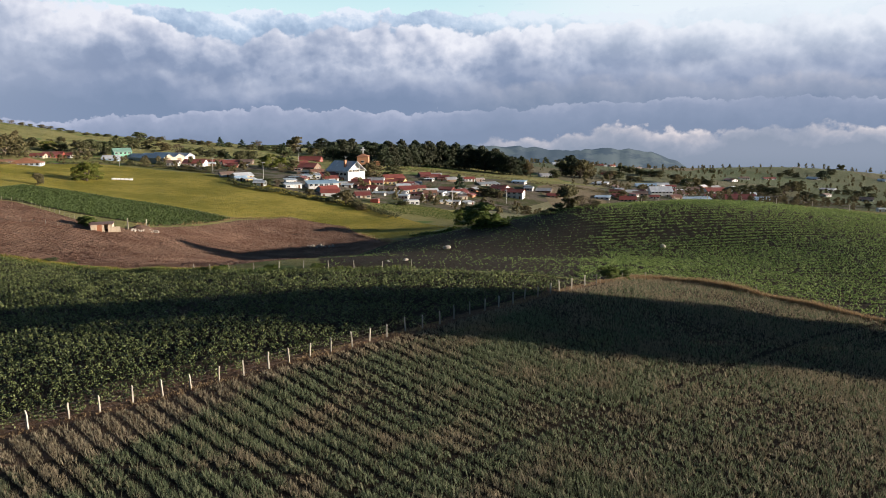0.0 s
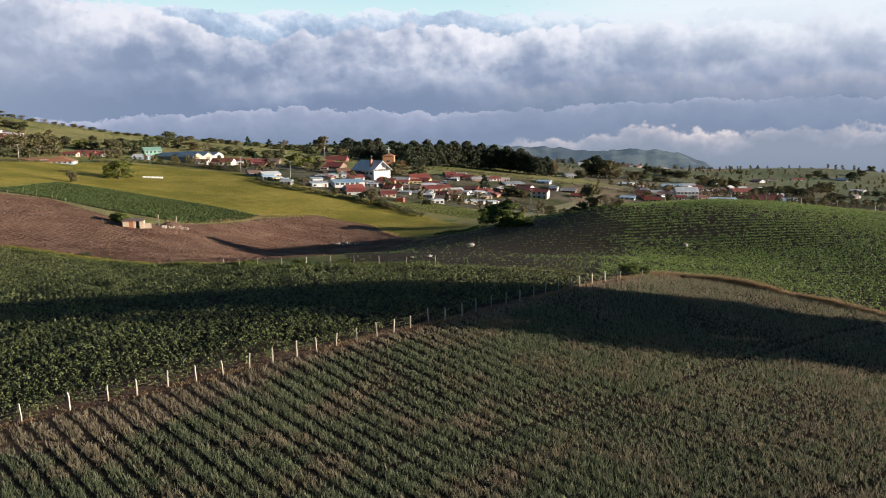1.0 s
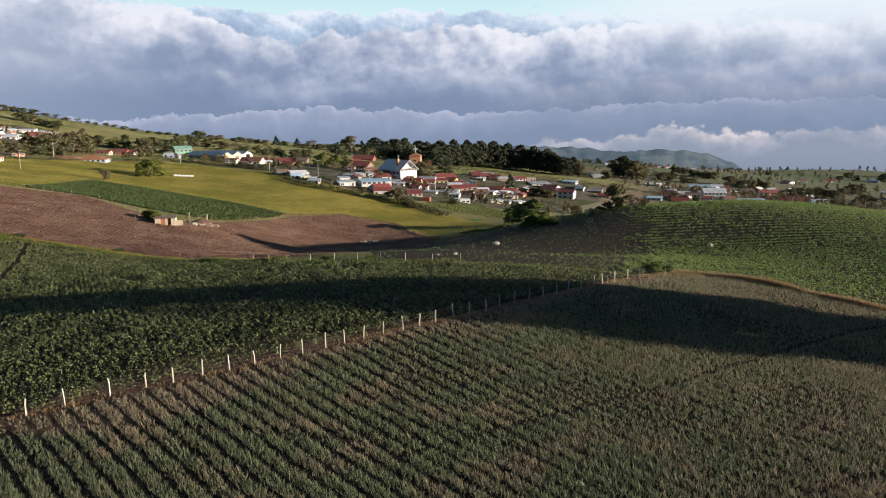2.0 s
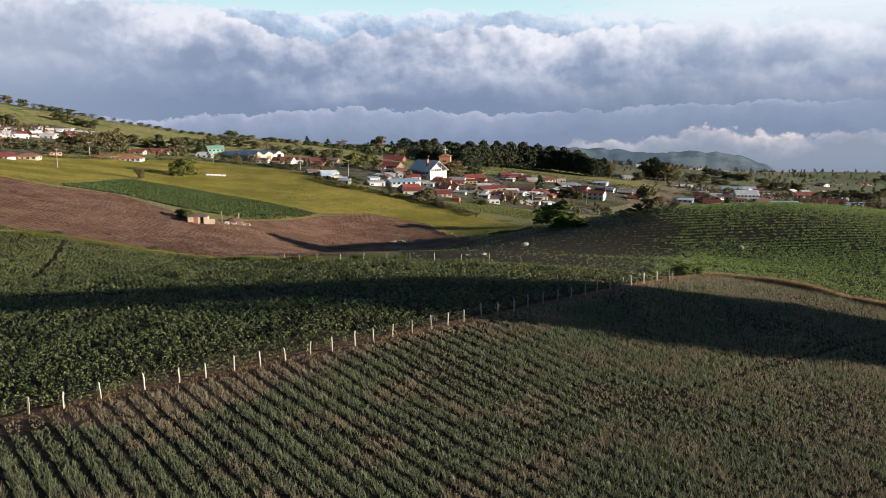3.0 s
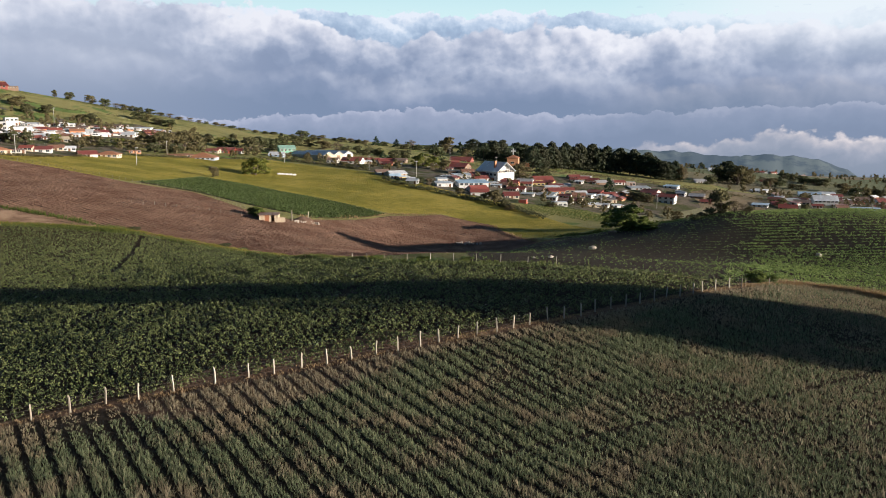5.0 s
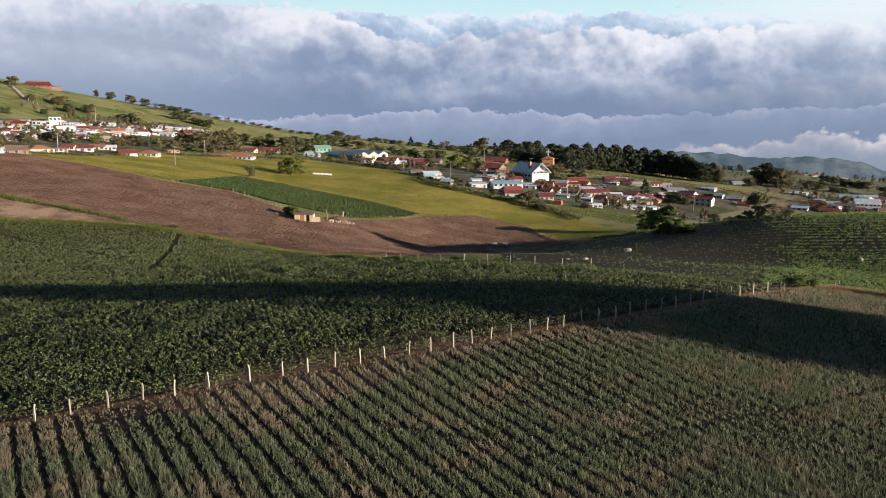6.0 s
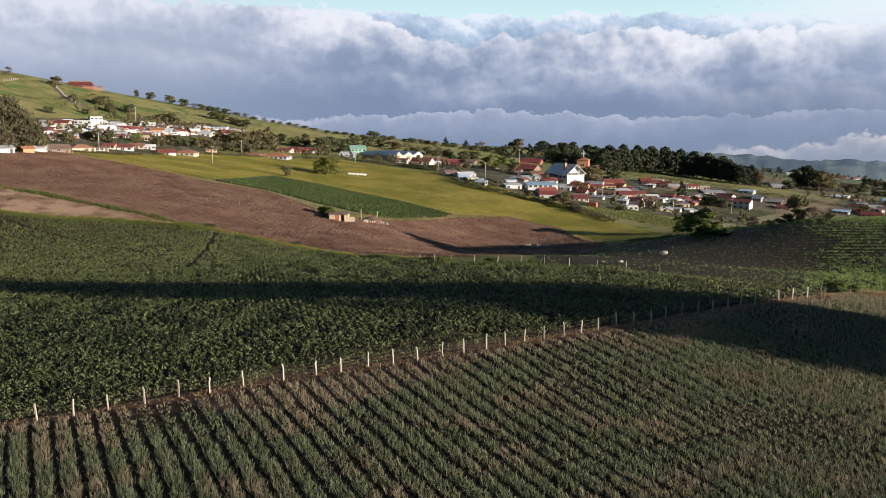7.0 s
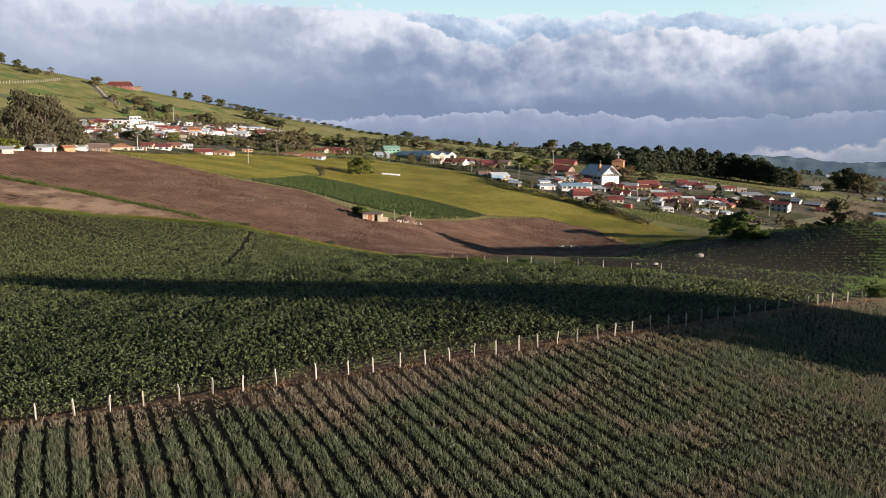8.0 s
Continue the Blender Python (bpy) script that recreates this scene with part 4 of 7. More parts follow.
def make_church(x, y, turn):
    holder = tagged(new("church"), "large white gabled church hall with a blue-white roof", "church")
    holder.matrix_world = pose(x, y, floor_at(x, y) - 0.3, 0, 0, turn)
    a, b, h, rise, foot = 6.0, 9.0, 5.6, 4.6, -2.0
    bm = bmesh.new()
    # side walls, back wall, and a front with a deep balcony opening under the gable
    box(bm, -a, -a + 0.3, -b, b, foot, h), box(bm, a - 0.3, a, -b, b, foot, h)
    for yy, low in ((b - 0.3, foot), (-b + 1.8, 3.5)):
        v = [[bm.verts.new((px, yy + dy, pz)) for px, pz in ((-a + 0.3, low), (a - 0.3, low), (a - 0.3, h), (0, h + rise - 0.3), (-a + 0.3, h))] for dy in (0, 0.3)]
        bm.faces.new(v[0]), bm.faces.new(v[1][::-1])
        for i in range(5):
            j = (i + 1) % 5
            bm.faces.new((v[0][i], v[1][i], v[1][j], v[0][j]))
    box(bm, -a + 0.3, a - 0.3, -b, -b + 0.3, foot, 4.6)
    box(bm, -a + 0.3, a - 0.3, -b + 0.3, -b + 1.8, 3.2, 3.5)
    part("wall", from_bm("wall", bm, WALLS["white"]), holder)
    bm = bmesh.new()
    k, over = rise / a, 0.8
    for sx in (-1, 1):
        low = (sx * (a + over), h - k * over + 0.1)
        slab(bm, [(low[0], -b - over, low[1]), (low[0], b + over, low[1]), (sx * 0.003, b + over, h + rise + 0.1), (sx * 0.003, -b - over, h + rise + 0.1)][:: sx], 0.22)
    part("roof", from_bm("roof", bm, ROOFS["white"]), holder)
    bm = bmesh.new()
    for i in range(13):
        px = -5.2 + i * 0.8667
        box(bm, px - 0.04, px + 0.04, -b - 0.02, -b + 0.06, 4.6, 5.5)
    box(bm, -5.4, 5.4, -b - 0.05, -b + 0.1, 5.5, 5.6)
    part("railing", from_bm("railing", bm, WALLS["cream"]), holder, "cream balcony railing under the gable")
    bm = bmesh.new()
    box(bm, -0.12, 0.12, -0.12, 0.12, 3.5, 8.4)
    column = from_bm("column", bm, WALLS["white"])
    for px in (-2.6, 2.6):
        part("column", column, holder, place=pose(px, -b + 0.5, 0))
    bm = bmesh.new()
    box(bm, -4.3, -3.1, -4.6, -3.4, h - 1, h + rise + 0.4)
    box(bm, -4.45, -2.95, -4.75, -3.25, h + rise + 0.4, h + rise + 0.65)
    part("chimney", from_bm("chimney", bm, WALLS["orange"]), holder, "orange brick chimney")
    for px in (-3.6, -1.2, 1.2, 3.6):
        add_window(holder, pose(px, -b + 1.8, 5.0), True)
    for k in range(5):
        add_window(holder, pose(-a, -6.5 + 3.2 * k, 3.4, 0, 0, -90), True)
    return holder


def make_warehouse(x, y, turn):
    holder = tagged(new("warehouse"), "long low farm warehouse with three pale gabled roofs", "warehouse")
    holder.matrix_world = pose(x, y, floor_at(x, y) - 0.4, 0, 0, turn)
    for k in range(3):
        px = (k - 1) * 8.4
        bm = bmesh.new()
        pts = [(px - 4.2, -2), (px + 4.2, -2), (px + 4.2, 3.2), (px, 5.2), (px - 4.2, 3.2)]
        ends = [[bm.verts.new((a, yy, b)) for a, b in pts] for yy in (-14, 14)]
        bm.faces.new(ends[0]), bm.faces.new(ends[1][::-1])
        for i in range(5):
            bm.faces.new((ends[0][(i + 1) % 5], ends[0][i], ends[1][i], ends[1][(i + 1) % 5]))
        part("wall", from_bm("wall", bm, WALLS["cream" if k < 2 else "white"]), holder)
        bm = bmesh.new()
        for sx in (-1, 1):
            slab(bm, [(px + sx * 4.19, -14.6, 3.25), (px + sx * 4.19, 14.6, 3.25), (px + sx * 0.003, 14.6, 5.3), (px + sx * 0.003, -14.6, 5.3)][:: sx], 0.1)
        part("roof", from_bm("roof", bm, ROOFS["pale"]), holder)
        bm = bmesh.new()
        box(bm, px - 1.5, px + 1.5, -14.12, -13.95, 0, 2.8)
        part("door", from_bm("door", bm, WALLS["brown"]), holder)
    return holder


def make_farmhouse(x, y, turn):
    """The big red-roofed barn up on the hill."""
    holder = tagged(new("barn"), "large barn with broad red metal roofs on the hill", "barn")
    holder.matrix_world = pose(x, y, floor_at(x, y) + 0.1, 0, 0, turn) @ pose(-3.5, 0, 0) @ Matrix.Diagonal((0.7, 0.7, 0.74, 1))
    for name, x0, x1, y0, y1, h, rise in (("wall", -16, 10, -7, 7, 2.8, 4.2), ("annex", 10.05, 19, -4, 5, 2.0, 0)):
        bm = bmesh.new()
        box(bm, x0, x1, y0, y1, -2.5, h)
        part(name, from_bm(name, bm, WALLS["maroon" if name == "wall" else "brown"]), holder)
    bm = bmesh.new()
    slab(bm, [(-17, -8.5, 2.6), (11, -8.5, 2.6), (8, 0, 6.4), (-13, 0, 6.4)], 0.2)
    slab(bm, [(11, 8.5, 2.6), (-17, 8.5, 2.6), (-13, 0.003, 6.4), (8, 0.003, 6.4)], 0.2)
    slab(bm, [(11, -8.5, 2.6), (11, 8.5, 2.6), (8, 0, 6.4)], 0.2)
    slab(bm, [(-17, 8.5, 2.6), (-17, -8.5, 2.6), (-13, 0, 6.4)], 0.2)
    part("roof", from_bm("roof", bm, ROOFS["maroon"]), holder)
    bm = bmesh.new()
    box(bm, -12, 7, -1.2, 1.2, 6.1, 7.0)
    slab(bm, [(-12.4, -1.8, 7.0), (7.4, -1.8, 7.0), (7.4, 1.8, 7.2), (-12.4, 1.8, 7.2)], 0.12)
    part("ridge_vent", from_bm("ridge_vent", bm, ROOFS["brown"]), holder, "dark raised ridge vent")
    bm = bmesh.new()
    slab(bm, [(10.06, -4.6, 2.1), (19.6, -4.6, 2.1), (19.6, 5.6, 2.6), (10.06, 5.6, 2.6)], 0.15)
    part("annex_roof", from_bm("annex_roof", bm, ROOFS["rust"]), holder)
    for k in range(6):
        add_window(holder, pose(-14 + 4.2 * k, -7, 1.6), True)
    for k in range(3):
        add_window(holder, pose(11.6 + 2.7 * k, -4, 1.3))
    return holder


def make_hut(x, y, turn):
    holder = tagged(new("hut"), "small tumbledown plank field hut with rusty patches", "hut")
    holder.matrix_world = pose(x, y, floor_at(x, y) - 0.1, 0, 0, turn)
    plank = painted("pale_plank", (0.62, 0.5, 0.36), (0.35, 0.2, 0.12))
    rusty = painted("rusty_panel", (0.4, 0.17, 0.09), (0.25, 0.1, 0.06))
    r = random.Random(4)
    meshes = {}

    def board(w, h, material, m):
        key = (round(w, 2), round(h, 2), material.name)
        if key not in meshes:
            bm = bmesh.new()
            box(bm, -w / 2, w / 2, -0.02, 0.02, 0, h)
            meshes[key] = from_bm("plank", bm, material)
        part("plank", meshes[key], holder, place=m)

    for k in range(24):  # front, with a gap for the doorway
        px = -3.75 + k * 0.325
        if 11 <= k <= 13:
            continue
        board(0.3, 2.2 if k < 17 else 1.5, rusty if 5 <= k <= 8 else plank, pose(px, -1.7 + r.uniform(-0.015, 0.015), 0, r.uniform(-1, 1), 0, 0))
    for k in range(11):
        board(0.3, 2.3, plank, pose(-3.9, -1.55 + 0.31 * k, 0, 0, 0, 90)), board(0.3, 2.3, plank, pose(1.75, -1.55 + 0.31 * k, 0, 0, 0, 90))
    for k in range(17):
        board(0.3, 2.5, plank, pose(-3.7 + k * 0.325, 1.75, 0))
    bm = bmesh.new()
    slab(bm, [(-4.2, -2.1, 2.3), (2.0, -2.1, 2.3), (2.0, 2.1, 2.62), (-4.2, 2.1, 2.62)], 0.06)
    part("roof", from_bm("roof", bm, ROOFS["rust"]), holder)
    return holder


def make_pole(x, y, tall, label, arms=1, thick=0.14):
    holder = tagged(new("utility_pole"), label, "utility pole", group="utility poles")
    holder.location = (x, y, floor_at(x, y))
    bm = bmesh.new()
    tube(bm, (0, 0, -0.5), (0, 0, tall), thick, thick * 0.65, 8)
    part("pole", from_bm("pole", bm, CONCRETE, True), holder)
    for k in range(arms):
        bm = bmesh.new()
        box(bm, -0.9, 0.9, -0.06, 0.06, tall - 0.5 - 0.8 * k, tall - 0.38 - 0.8 * k)
        for px in (-0.8, -0.3, 0.3, 0.8):
            tube(bm, (px, 0, tall - 0.38 - 0.8 * k), (px, 0, tall - 0.15 - 0.8 * k), 0.05, 0.03, 6)
        part("crossarm", from_bm("crossarm", bm, METAL), holder)


def make_cable(a, b, sag):
    bm = bmesh.new()
    a, b = Vector(a), Vector(b)
    run = [a.lerp(b, k / 8) - Vector((0, 0, sag * (1 - (k / 4 - 1) ** 2))) for k in range(9)]
    for p, q in zip(run, run[1:]):
        tube(bm, p, q, 0.03, 0.03, 3, False)
    tagged(new("cable", from_bm("cable", bm, WIRE)), "thin dark overhead cable hanging between poles", "cable")


def make_chapel(x, y):
    holder = tagged(new("chapel"), "orange chapel tower with a white cross on top", "chapel")
    holder.location = (x, y, floor_at(x, y) - 1)
    bm = bmesh.new()
    box(bm, -4, 4, -4, 6, 0, 9)
    part("wall", from_bm("wall", bm, WALLS["tile"]), holder)
    bm = bmesh.new()
    for i in range(4):
        p = [(-4.6, -4.6), (4.6, -4.6), (4.6, 6.6), (-4.6, 6.6)]
        (ax, ay), (bx, by) = p[i], p[(i + 1) % 4]
        slab(bm, [(ax, ay, 9.02), (bx, by, 9.02), (0, 1, 11)], 0.15)
    part("roof", from_bm("roof", bm, ROOFS["tile"]), holder)
    bm = bmesh.new()
    box(bm, -0.4, 0.4, 0.7, 1.3, 10.8, 15.6)
    box(bm, -1.6, -0.4, 0.7, 1.3, 13.3, 14.1), box(bm, 0.4, 1.6, 0.7, 1.3, 13.3, 14.1)
    part("cross", from_bm("cross", bm, WALLS["white"]), holder, "white cross")
    add_window(holder, pose(0, -4, 5.5), True)


def make_tanks(x, y, turn):
    for k in range(5):
        bm = bmesh.new()
        m = pose(x, y, 0, 0, 0, turn) @ pose(-3.6 + 1.85 * k, 0.1 * (k % 2), 0)
        px, py = m.translation.x, m.translation.y
        rings = []
        for yy, rr in ((-0.9, 0.2), (-0.82, 0.42), (-0.4, 0.48), (0, 0.46), (0.4, 0.48), (0.82, 0.42), (0.9, 0.2)):
            rings.append([bm.verts.new((rr * math.cos(2 * math.pi * i / 14), yy, 0.47 + rr * math.sin(2 * math.pi * i / 14))) for i in range(14)])
        for lo, hi in zip(rings, rings[1:]):
            for i in range(14):
                bm.faces.new((lo[i], hi[i], hi[(i + 1) % 14], lo[(i + 1) % 14]))
        bm.faces.new(rings[0]), bm.faces.new(rings[-1][::-1])
        ob = tagged(new("silage_bale", from_bm("silage_bale", bm, WALLS["white"], True)), "pale wrapped round bale lying on the pasture", "bale", group="bales in a row")
        ob.matrix_world = pose(px, py, floor_at(px, py) - 0.05, 0, 0, turn + 90)


# the special buildings
make_church(-53.5, 463, 46)
make_warehouse(-165, 492, 62)
make_farmhouse(-411, 527, 33)
make_hut(-94.8, 232.5, 14)
make_chapel(-57, 602)
make_tanks(-146.4, 380.4, 24)

# the village
house(-229.5, 225.2, 72, 4.0, 5.0, 2.4, "g", "grey", "pink")
house(-232.8, 234.0, 57, 4.0, 5.0, 2.6, "g", "pale", "white")
house(-228.6, 242.2, 69, 7.2, 5.0, 2.8, "g", "grey", "white")
house(-242.1, 320.6, 23, 5.0, 5.0, 2.6, "g", "red", "cream")
house(-212.0, 400.8, 54, 12.3, 7.7, 2.3, "f", "tile", "brown")
house(-202.5, 406.5, 12, 14.6, 9.7, 2.8, "p", "tile", "bluewall")
house(-215.0, 445.4, 2, 7.3, 5.3, 2.6, "g", "red", "cream")
house(-212.1, 456.5, 11, 10.0, 9.3, 2.8, "g", "red", "red")
house(-208.0, 462.3, 10, 6.3, 5.7, 2.6, "g", "red", "white")
house(-188.7, 492.4, 33, 9.8, 7.4, 5.0, "g", "mint", "green")
house(-187.0, 472.4, 8, 8.8, 7.2, 2.6, "g", "pale", "blue")
house(-151.6, 470.9, 4, 6.7, 5.0, 3.0, "g", "brown", "white")
house(-141.3, 477.8, 2, 11.7, 11.0, 3.2, "g", "red", "white")
house(-135.0, 500.6, 35, 7.7, 5.8, 2.8, "g", "red", "cream")
house(-125.7, 497.0, 26, 10.1, 7.9, 2.8, "g", "maroon", "brown")
house(-123.2, 524.2, -1, 8.7, 6.4, 2.8, "g", "brown", "brown")
house(-108.6, 419.2, 27, 6.4, 5.0, 2.4, "g", "brown", "grey")
house(-99.8, 414.3, 40, 9.0, 7.5, 2.6, "g", "pale", "cream")
house(-87.1, 397.3, 38, 4.3, 5.0, 2.4, "f", "white", "white")
house(-98.5, 503.0, 23, 6.3, 5.0, 2.6, "g", "grey", "grey")
house(-74.0, 404.5, 22, 5.1, 5.0, 3.6, "f", "pale", "white")
house(-105.4, 668.7, -5, 17.5, 12.0, 3.0, "g", "red", "maroon")
house(-81.7, 511.9, -15, 10.9, 10.1, 3.0, "g", "red", "brown")
house(-93.2, 554.8, 22, 7.0, 6.3, 2.8, "g", "red", "red")
house(-62.2, 459.2, 28, 10.9, 8.4, 3.4, "g", "red", "white")
house(-53.5, 386.9, 34, 8.3, 7.4, 3.4, "g", "red", "white")
house(-43.0, 438.9, -8, 8.8, 7.4, 3.6, "g", "maroon", "orange")
house(-37.1, 466.0, -9, 8.7, 8.0, 2.8, "g", "grey", "white")
house(-28.9, 486.3, 23, 11.5, 8.7, 3.4, "g", "red", "yellow")
house(-37.6, 388.1, 18, 6.8, 6.2, 2.8, "g", "maroon", "cream")
house(-13.3, 420.6, -12, 7.9, 6.0, 2.8, "g", "brown", "white")
house(-2.7, 457.8, -24, 8.5, 5.7, 2.8, "f", "grey", "white")
house(13.5, 443.3, 24, 5.0, 5.0, 2.0, "f", "white", "white")
house(9.6, 470.1, 25, 7.0, 5.3, 2.6, "g", "maroon", "cream")
house(34.0, 492.1, -28, 9.2, 8.3, 2.6, "g", "red", "white")
house(-55.0, 701.5, 16, 5.2, 5.0, 4.0, "b", "tile", "tile")
house(51.2, 501.4, 14, 4.3, 5.0, 2.6, "b", "grey", "cream")
house(117.4, 796.9, 4, 4.9, 5.0, 2.6, "g", "pale", "white")
house(186.2, 707.1, -3, 11.7, 8.0, 3.6, "g", "pale", "cream")
house(144.3, 550.1, -3, 14.0, 12.0, 4.6, "g", "pale", "white")
house(107.2, 504.2, 0, 7.6, 6.8, 2.4, "g", "maroon", "brown")
house(170.6, 600.6, -4, 8.4, 7.1, 2.4, "g", "brown", "white")
house(148.3, 528.1, 10, 6.7, 6.1, 2.4, "g", "rust", "cream")
house(185.3, 628.4, 4, 9.7, 7.9, 2.4, "g", "red", "cream")
house(164.5, 536.3, -5, 17.2, 10.2, 2.6, "f", "blue", "white")
house(205.9, 682.6, -5, 9.6, 7.7, 2.4, "g", "brown", "white")
house(220.7, 675.1, 8, 15.7, 13.3, 3.0, "g", "red", "white")
house(209.0, 585.0, -8, 22.1, 14.0, 3.2, "g", "maroon", "cream")
house(222.5, 579.4, -9, 10.7, 9.3, 3.4, "g", "blue", "white")
house(238.9, 646.9, -0, 10.2, 7.8, 3.0, "g", "pale", "white")
house(131.9, 558.3, -27, 7.8, 7.0, 2.4, "g", "maroon", "brown")
house(281.0, 529.0, -8, 5.2, 5.0, 3.0, "b", "white", "white")
house(-310.5, 363.3, 31, 6.1, 4.0, 2.2, "f", "red", "white")
house(-310.1, 371.1, 108, 5.6, 4.2, 2.2, "g", "maroon", "pink")
house(-311.8, 379.9, 29, 5.0, 3.3, 2.4, "g", "white", "white")
house(-312.8, 394.1, 58, 6.5, 4.8, 2.2, "f", "pale", "cream")
house(-314.5, 412.7, 105, 5.0, 3.4, 2.2, "g", "white", "orange")
house(-306.0, 354.8, 109, 5.2, 3.7, 2.2, "g", "grey", "white")
house(-306.6, 362.4, 108, 5.9, 5.2, 2.4, "g", "rust", "orange")
house(-306.0, 369.6, 60, 6.2, 4.4, 2.0, "f", "maroon", "pink")
house(-308.4, 380.5, 47, 5.0, 3.7, 2.2, "g", "brown", "white")
house(-308.2, 386.3, 29, 5.4, 4.6, 2.0, "f", "pale", "pink")
house(-308.2, 393.1, 28, 5.1, 4.1, 2.2, "g", "brown", "white")
house(-310.8, 413.2, 45, 5.0, 3.9, 2.4, "f", "white", "white")
house(-312.0, 421.8, 14, 5.9, 4.0, 2.2, "g", "pale", "cream")
house(-310.7, 427.9, 56, 6.2, 5.4, 2.2, "f", "white", "cream")
house(-311.9, 439.7, 13, 5.4, 4.4, 2.2, "f", "red", "white")
house(-310.8, 447.1, 55, 5.0, 4.5, 2.4, "g", "white", "white")
house(-309.6, 451.8, 12, 5.0, 3.5, 2.2, "g", "white", "white")
house(-309.6, 460.2, 12, 6.7, 5.5, 2.0, "g", "brown", "white")
house(-300.7, 346.6, 31, 5.0, 3.1, 2.0, "f", "pale", "pink")
house(-298.2, 348.7, 31, 5.0, 3.0, 2.0, "g", "maroon", "white")
house(-301.3, 359.5, 48, 6.0, 3.8, 2.4, "f", "red", "cream")
house(-302.3, 374.0, 17, 5.5, 3.5, 2.0, "f", "maroon", "white")
house(-303.8, 399.7, 105, 5.0, 4.1, 2.2, "f", "grey", "grey")
house(-302.4, 406.0, 105, 6.0, 3.7, 2.4, "g", "grey", "orange")
house(-305.3, 416.4, 56, 5.0, 4.3, 2.2, "g", "white", "orange")
house(-305.4, 440.1, 43, 5.0, 4.0, 2.0, "f", "white", "grey")
house(-301.4, 452.9, 12, 6.1, 5.1, 2.2, "g", "brown", "cream")
house(-304.0, 466.7, 23, 5.0, 4.0, 2.4, "f", "rust", "pink")
house(-299.6, 467.6, 53, 5.3, 3.4, 2.0, "g", "maroon", "white")
house(-299.4, 484.5, 10, 5.0, 3.0, 2.4, "f", "rust", "white")
house(-299.2, 493.3, 51, 5.1, 3.1, 2.0, "g", "brown", "orange")
house(-299.1, 397.9, 15, 5.6, 4.6, 2.2, "g", "white", "white")
house(-297.7, 403.1, 44, 5.0, 3.4, 2.0, "f", "pale", "white")
house(-298.6, 409.8, 44, 5.0, 4.4, 2.4, "g", "maroon", "orange")
house(-297.3, 427.9, 25, 5.0, 3.8, 2.2, "f", "white", "white")
house(-298.8, 438.0, 12, 6.5, 3.9, 2.4, "g", "brown", "grey")
house(-297.3, 462.8, 23, 5.6, 4.2, 2.0, "g", "grey", "orange")
house(-293.1, 475.6, 100, 6.7, 5.2, 2.0, "f", "white", "white")
house(-292.5, 486.3, 39, 6.1, 4.9, 2.4, "g", "pale", "orange")
house(-290.6, 494.3, 98, 6.0, 5.3, 2.4, "f", "white", "white")
house(-288.7, 338.0, 19, 5.6, 4.5, 2.2, "g", "maroon", "cream")
house(-287.9, 343.0, 108, 5.0, 3.6, 2.0, "f", "white", "white")
house(-287.0, 347.8, 48, 5.0, 3.6, 2.0, "f", "rust", "cream")
house(-288.7, 356.7, 107, 5.0, 3.1, 2.0, "g", "white", "white")
house(-287.0, 359.3, 107, 5.0, 4.1, 2.2, "g", "white", "white")
house(-289.5, 369.2, 106, 5.9, 5.1, 2.2, "g", "white", "white")
house(-288.9, 374.8, 58, 5.0, 3.3, 2.4, "g", "rust", "white")
house(-287.8, 379.2, 45, 5.0, 3.3, 2.2, "f", "maroon", "white")
house(-289.6, 396.3, 104, 5.9, 5.2, 2.4, "g", "rust", "white")
house(-292.0, 408.4, 14, 5.0, 3.4, 2.4, "f", "white", "white")
house(-290.0, 412.4, 55, 5.5, 3.9, 2.2, "g", "brown", "pink")
house(-290.0, 438.7, 23, 6.7, 4.9, 2.0, "g", "pale", "white")
house(-287.2, 442.8, 101, 5.0, 4.3, 2.0, "g", "brown", "grey")
house(-288.2, 466.7, 52, 5.6, 4.2, 2.0, "g", "white", "orange")
house(-285.6, 474.7, 99, 7.0, 4.3, 2.0, "f", "white", "orange")
house(-281.4, 493.2, 50, 7.1, 6.0, 2.0, "g", "maroon", "orange")
house(-281.4, 504.9, 7, 5.2, 4.3, 2.2, "g", "pale", "orange")
house(-278.8, 509.4, 49, 5.7, 5.0, 2.4, "f", "grey", "white")
house(-282.4, 332.1, 48, 5.0, 3.5, 2.0, "g", "red", "white")
house(-282.3, 336.5, 60, 5.0, 3.8, 2.2, "g", "maroon", "white")
house(-283.0, 342.5, 60, 5.0, 4.0, 2.0, "g", "white", "cream")
house(-280.8, 346.0, 17, 5.0, 4.2, 2.0, "g", "white", "grey")
house(-283.4, 356.4, 16, 5.0, 4.4, 2.2, "f", "pale", "pink")
house(-281.0, 369.7, 15, 5.0, 4.0, 2.0, "g", "pale", "orange")
house(-284.8, 387.9, 14, 5.0, 3.2, 2.0, "g", "rust", "pink")
house(-284.7, 395.3, 44, 5.0, 4.2, 2.4, "g", "white", "white")
house(-281.6, 398.4, 55, 5.0, 4.4, 2.0, "f", "grey", "white")
house(-283.1, 408.6, 103, 5.0, 3.7, 2.4, "g", "white", "orange")
house(-282.1, 414.7, 24, 5.8, 4.4, 2.4, "g", "pale", "white")
house(-282.0, 422.8, 102, 5.8, 4.8, 2.0, "g", "pale", "orange")
house(-283.5, 434.6, 41, 5.0, 3.8, 2.2, "f", "white", "white")
house(-280.2, 439.5, 53, 6.6, 4.2, 2.2, "g", "white", "white")
house(-281.0, 452.2, 52, 5.9, 3.8, 2.4, "f", "maroon", "grey")
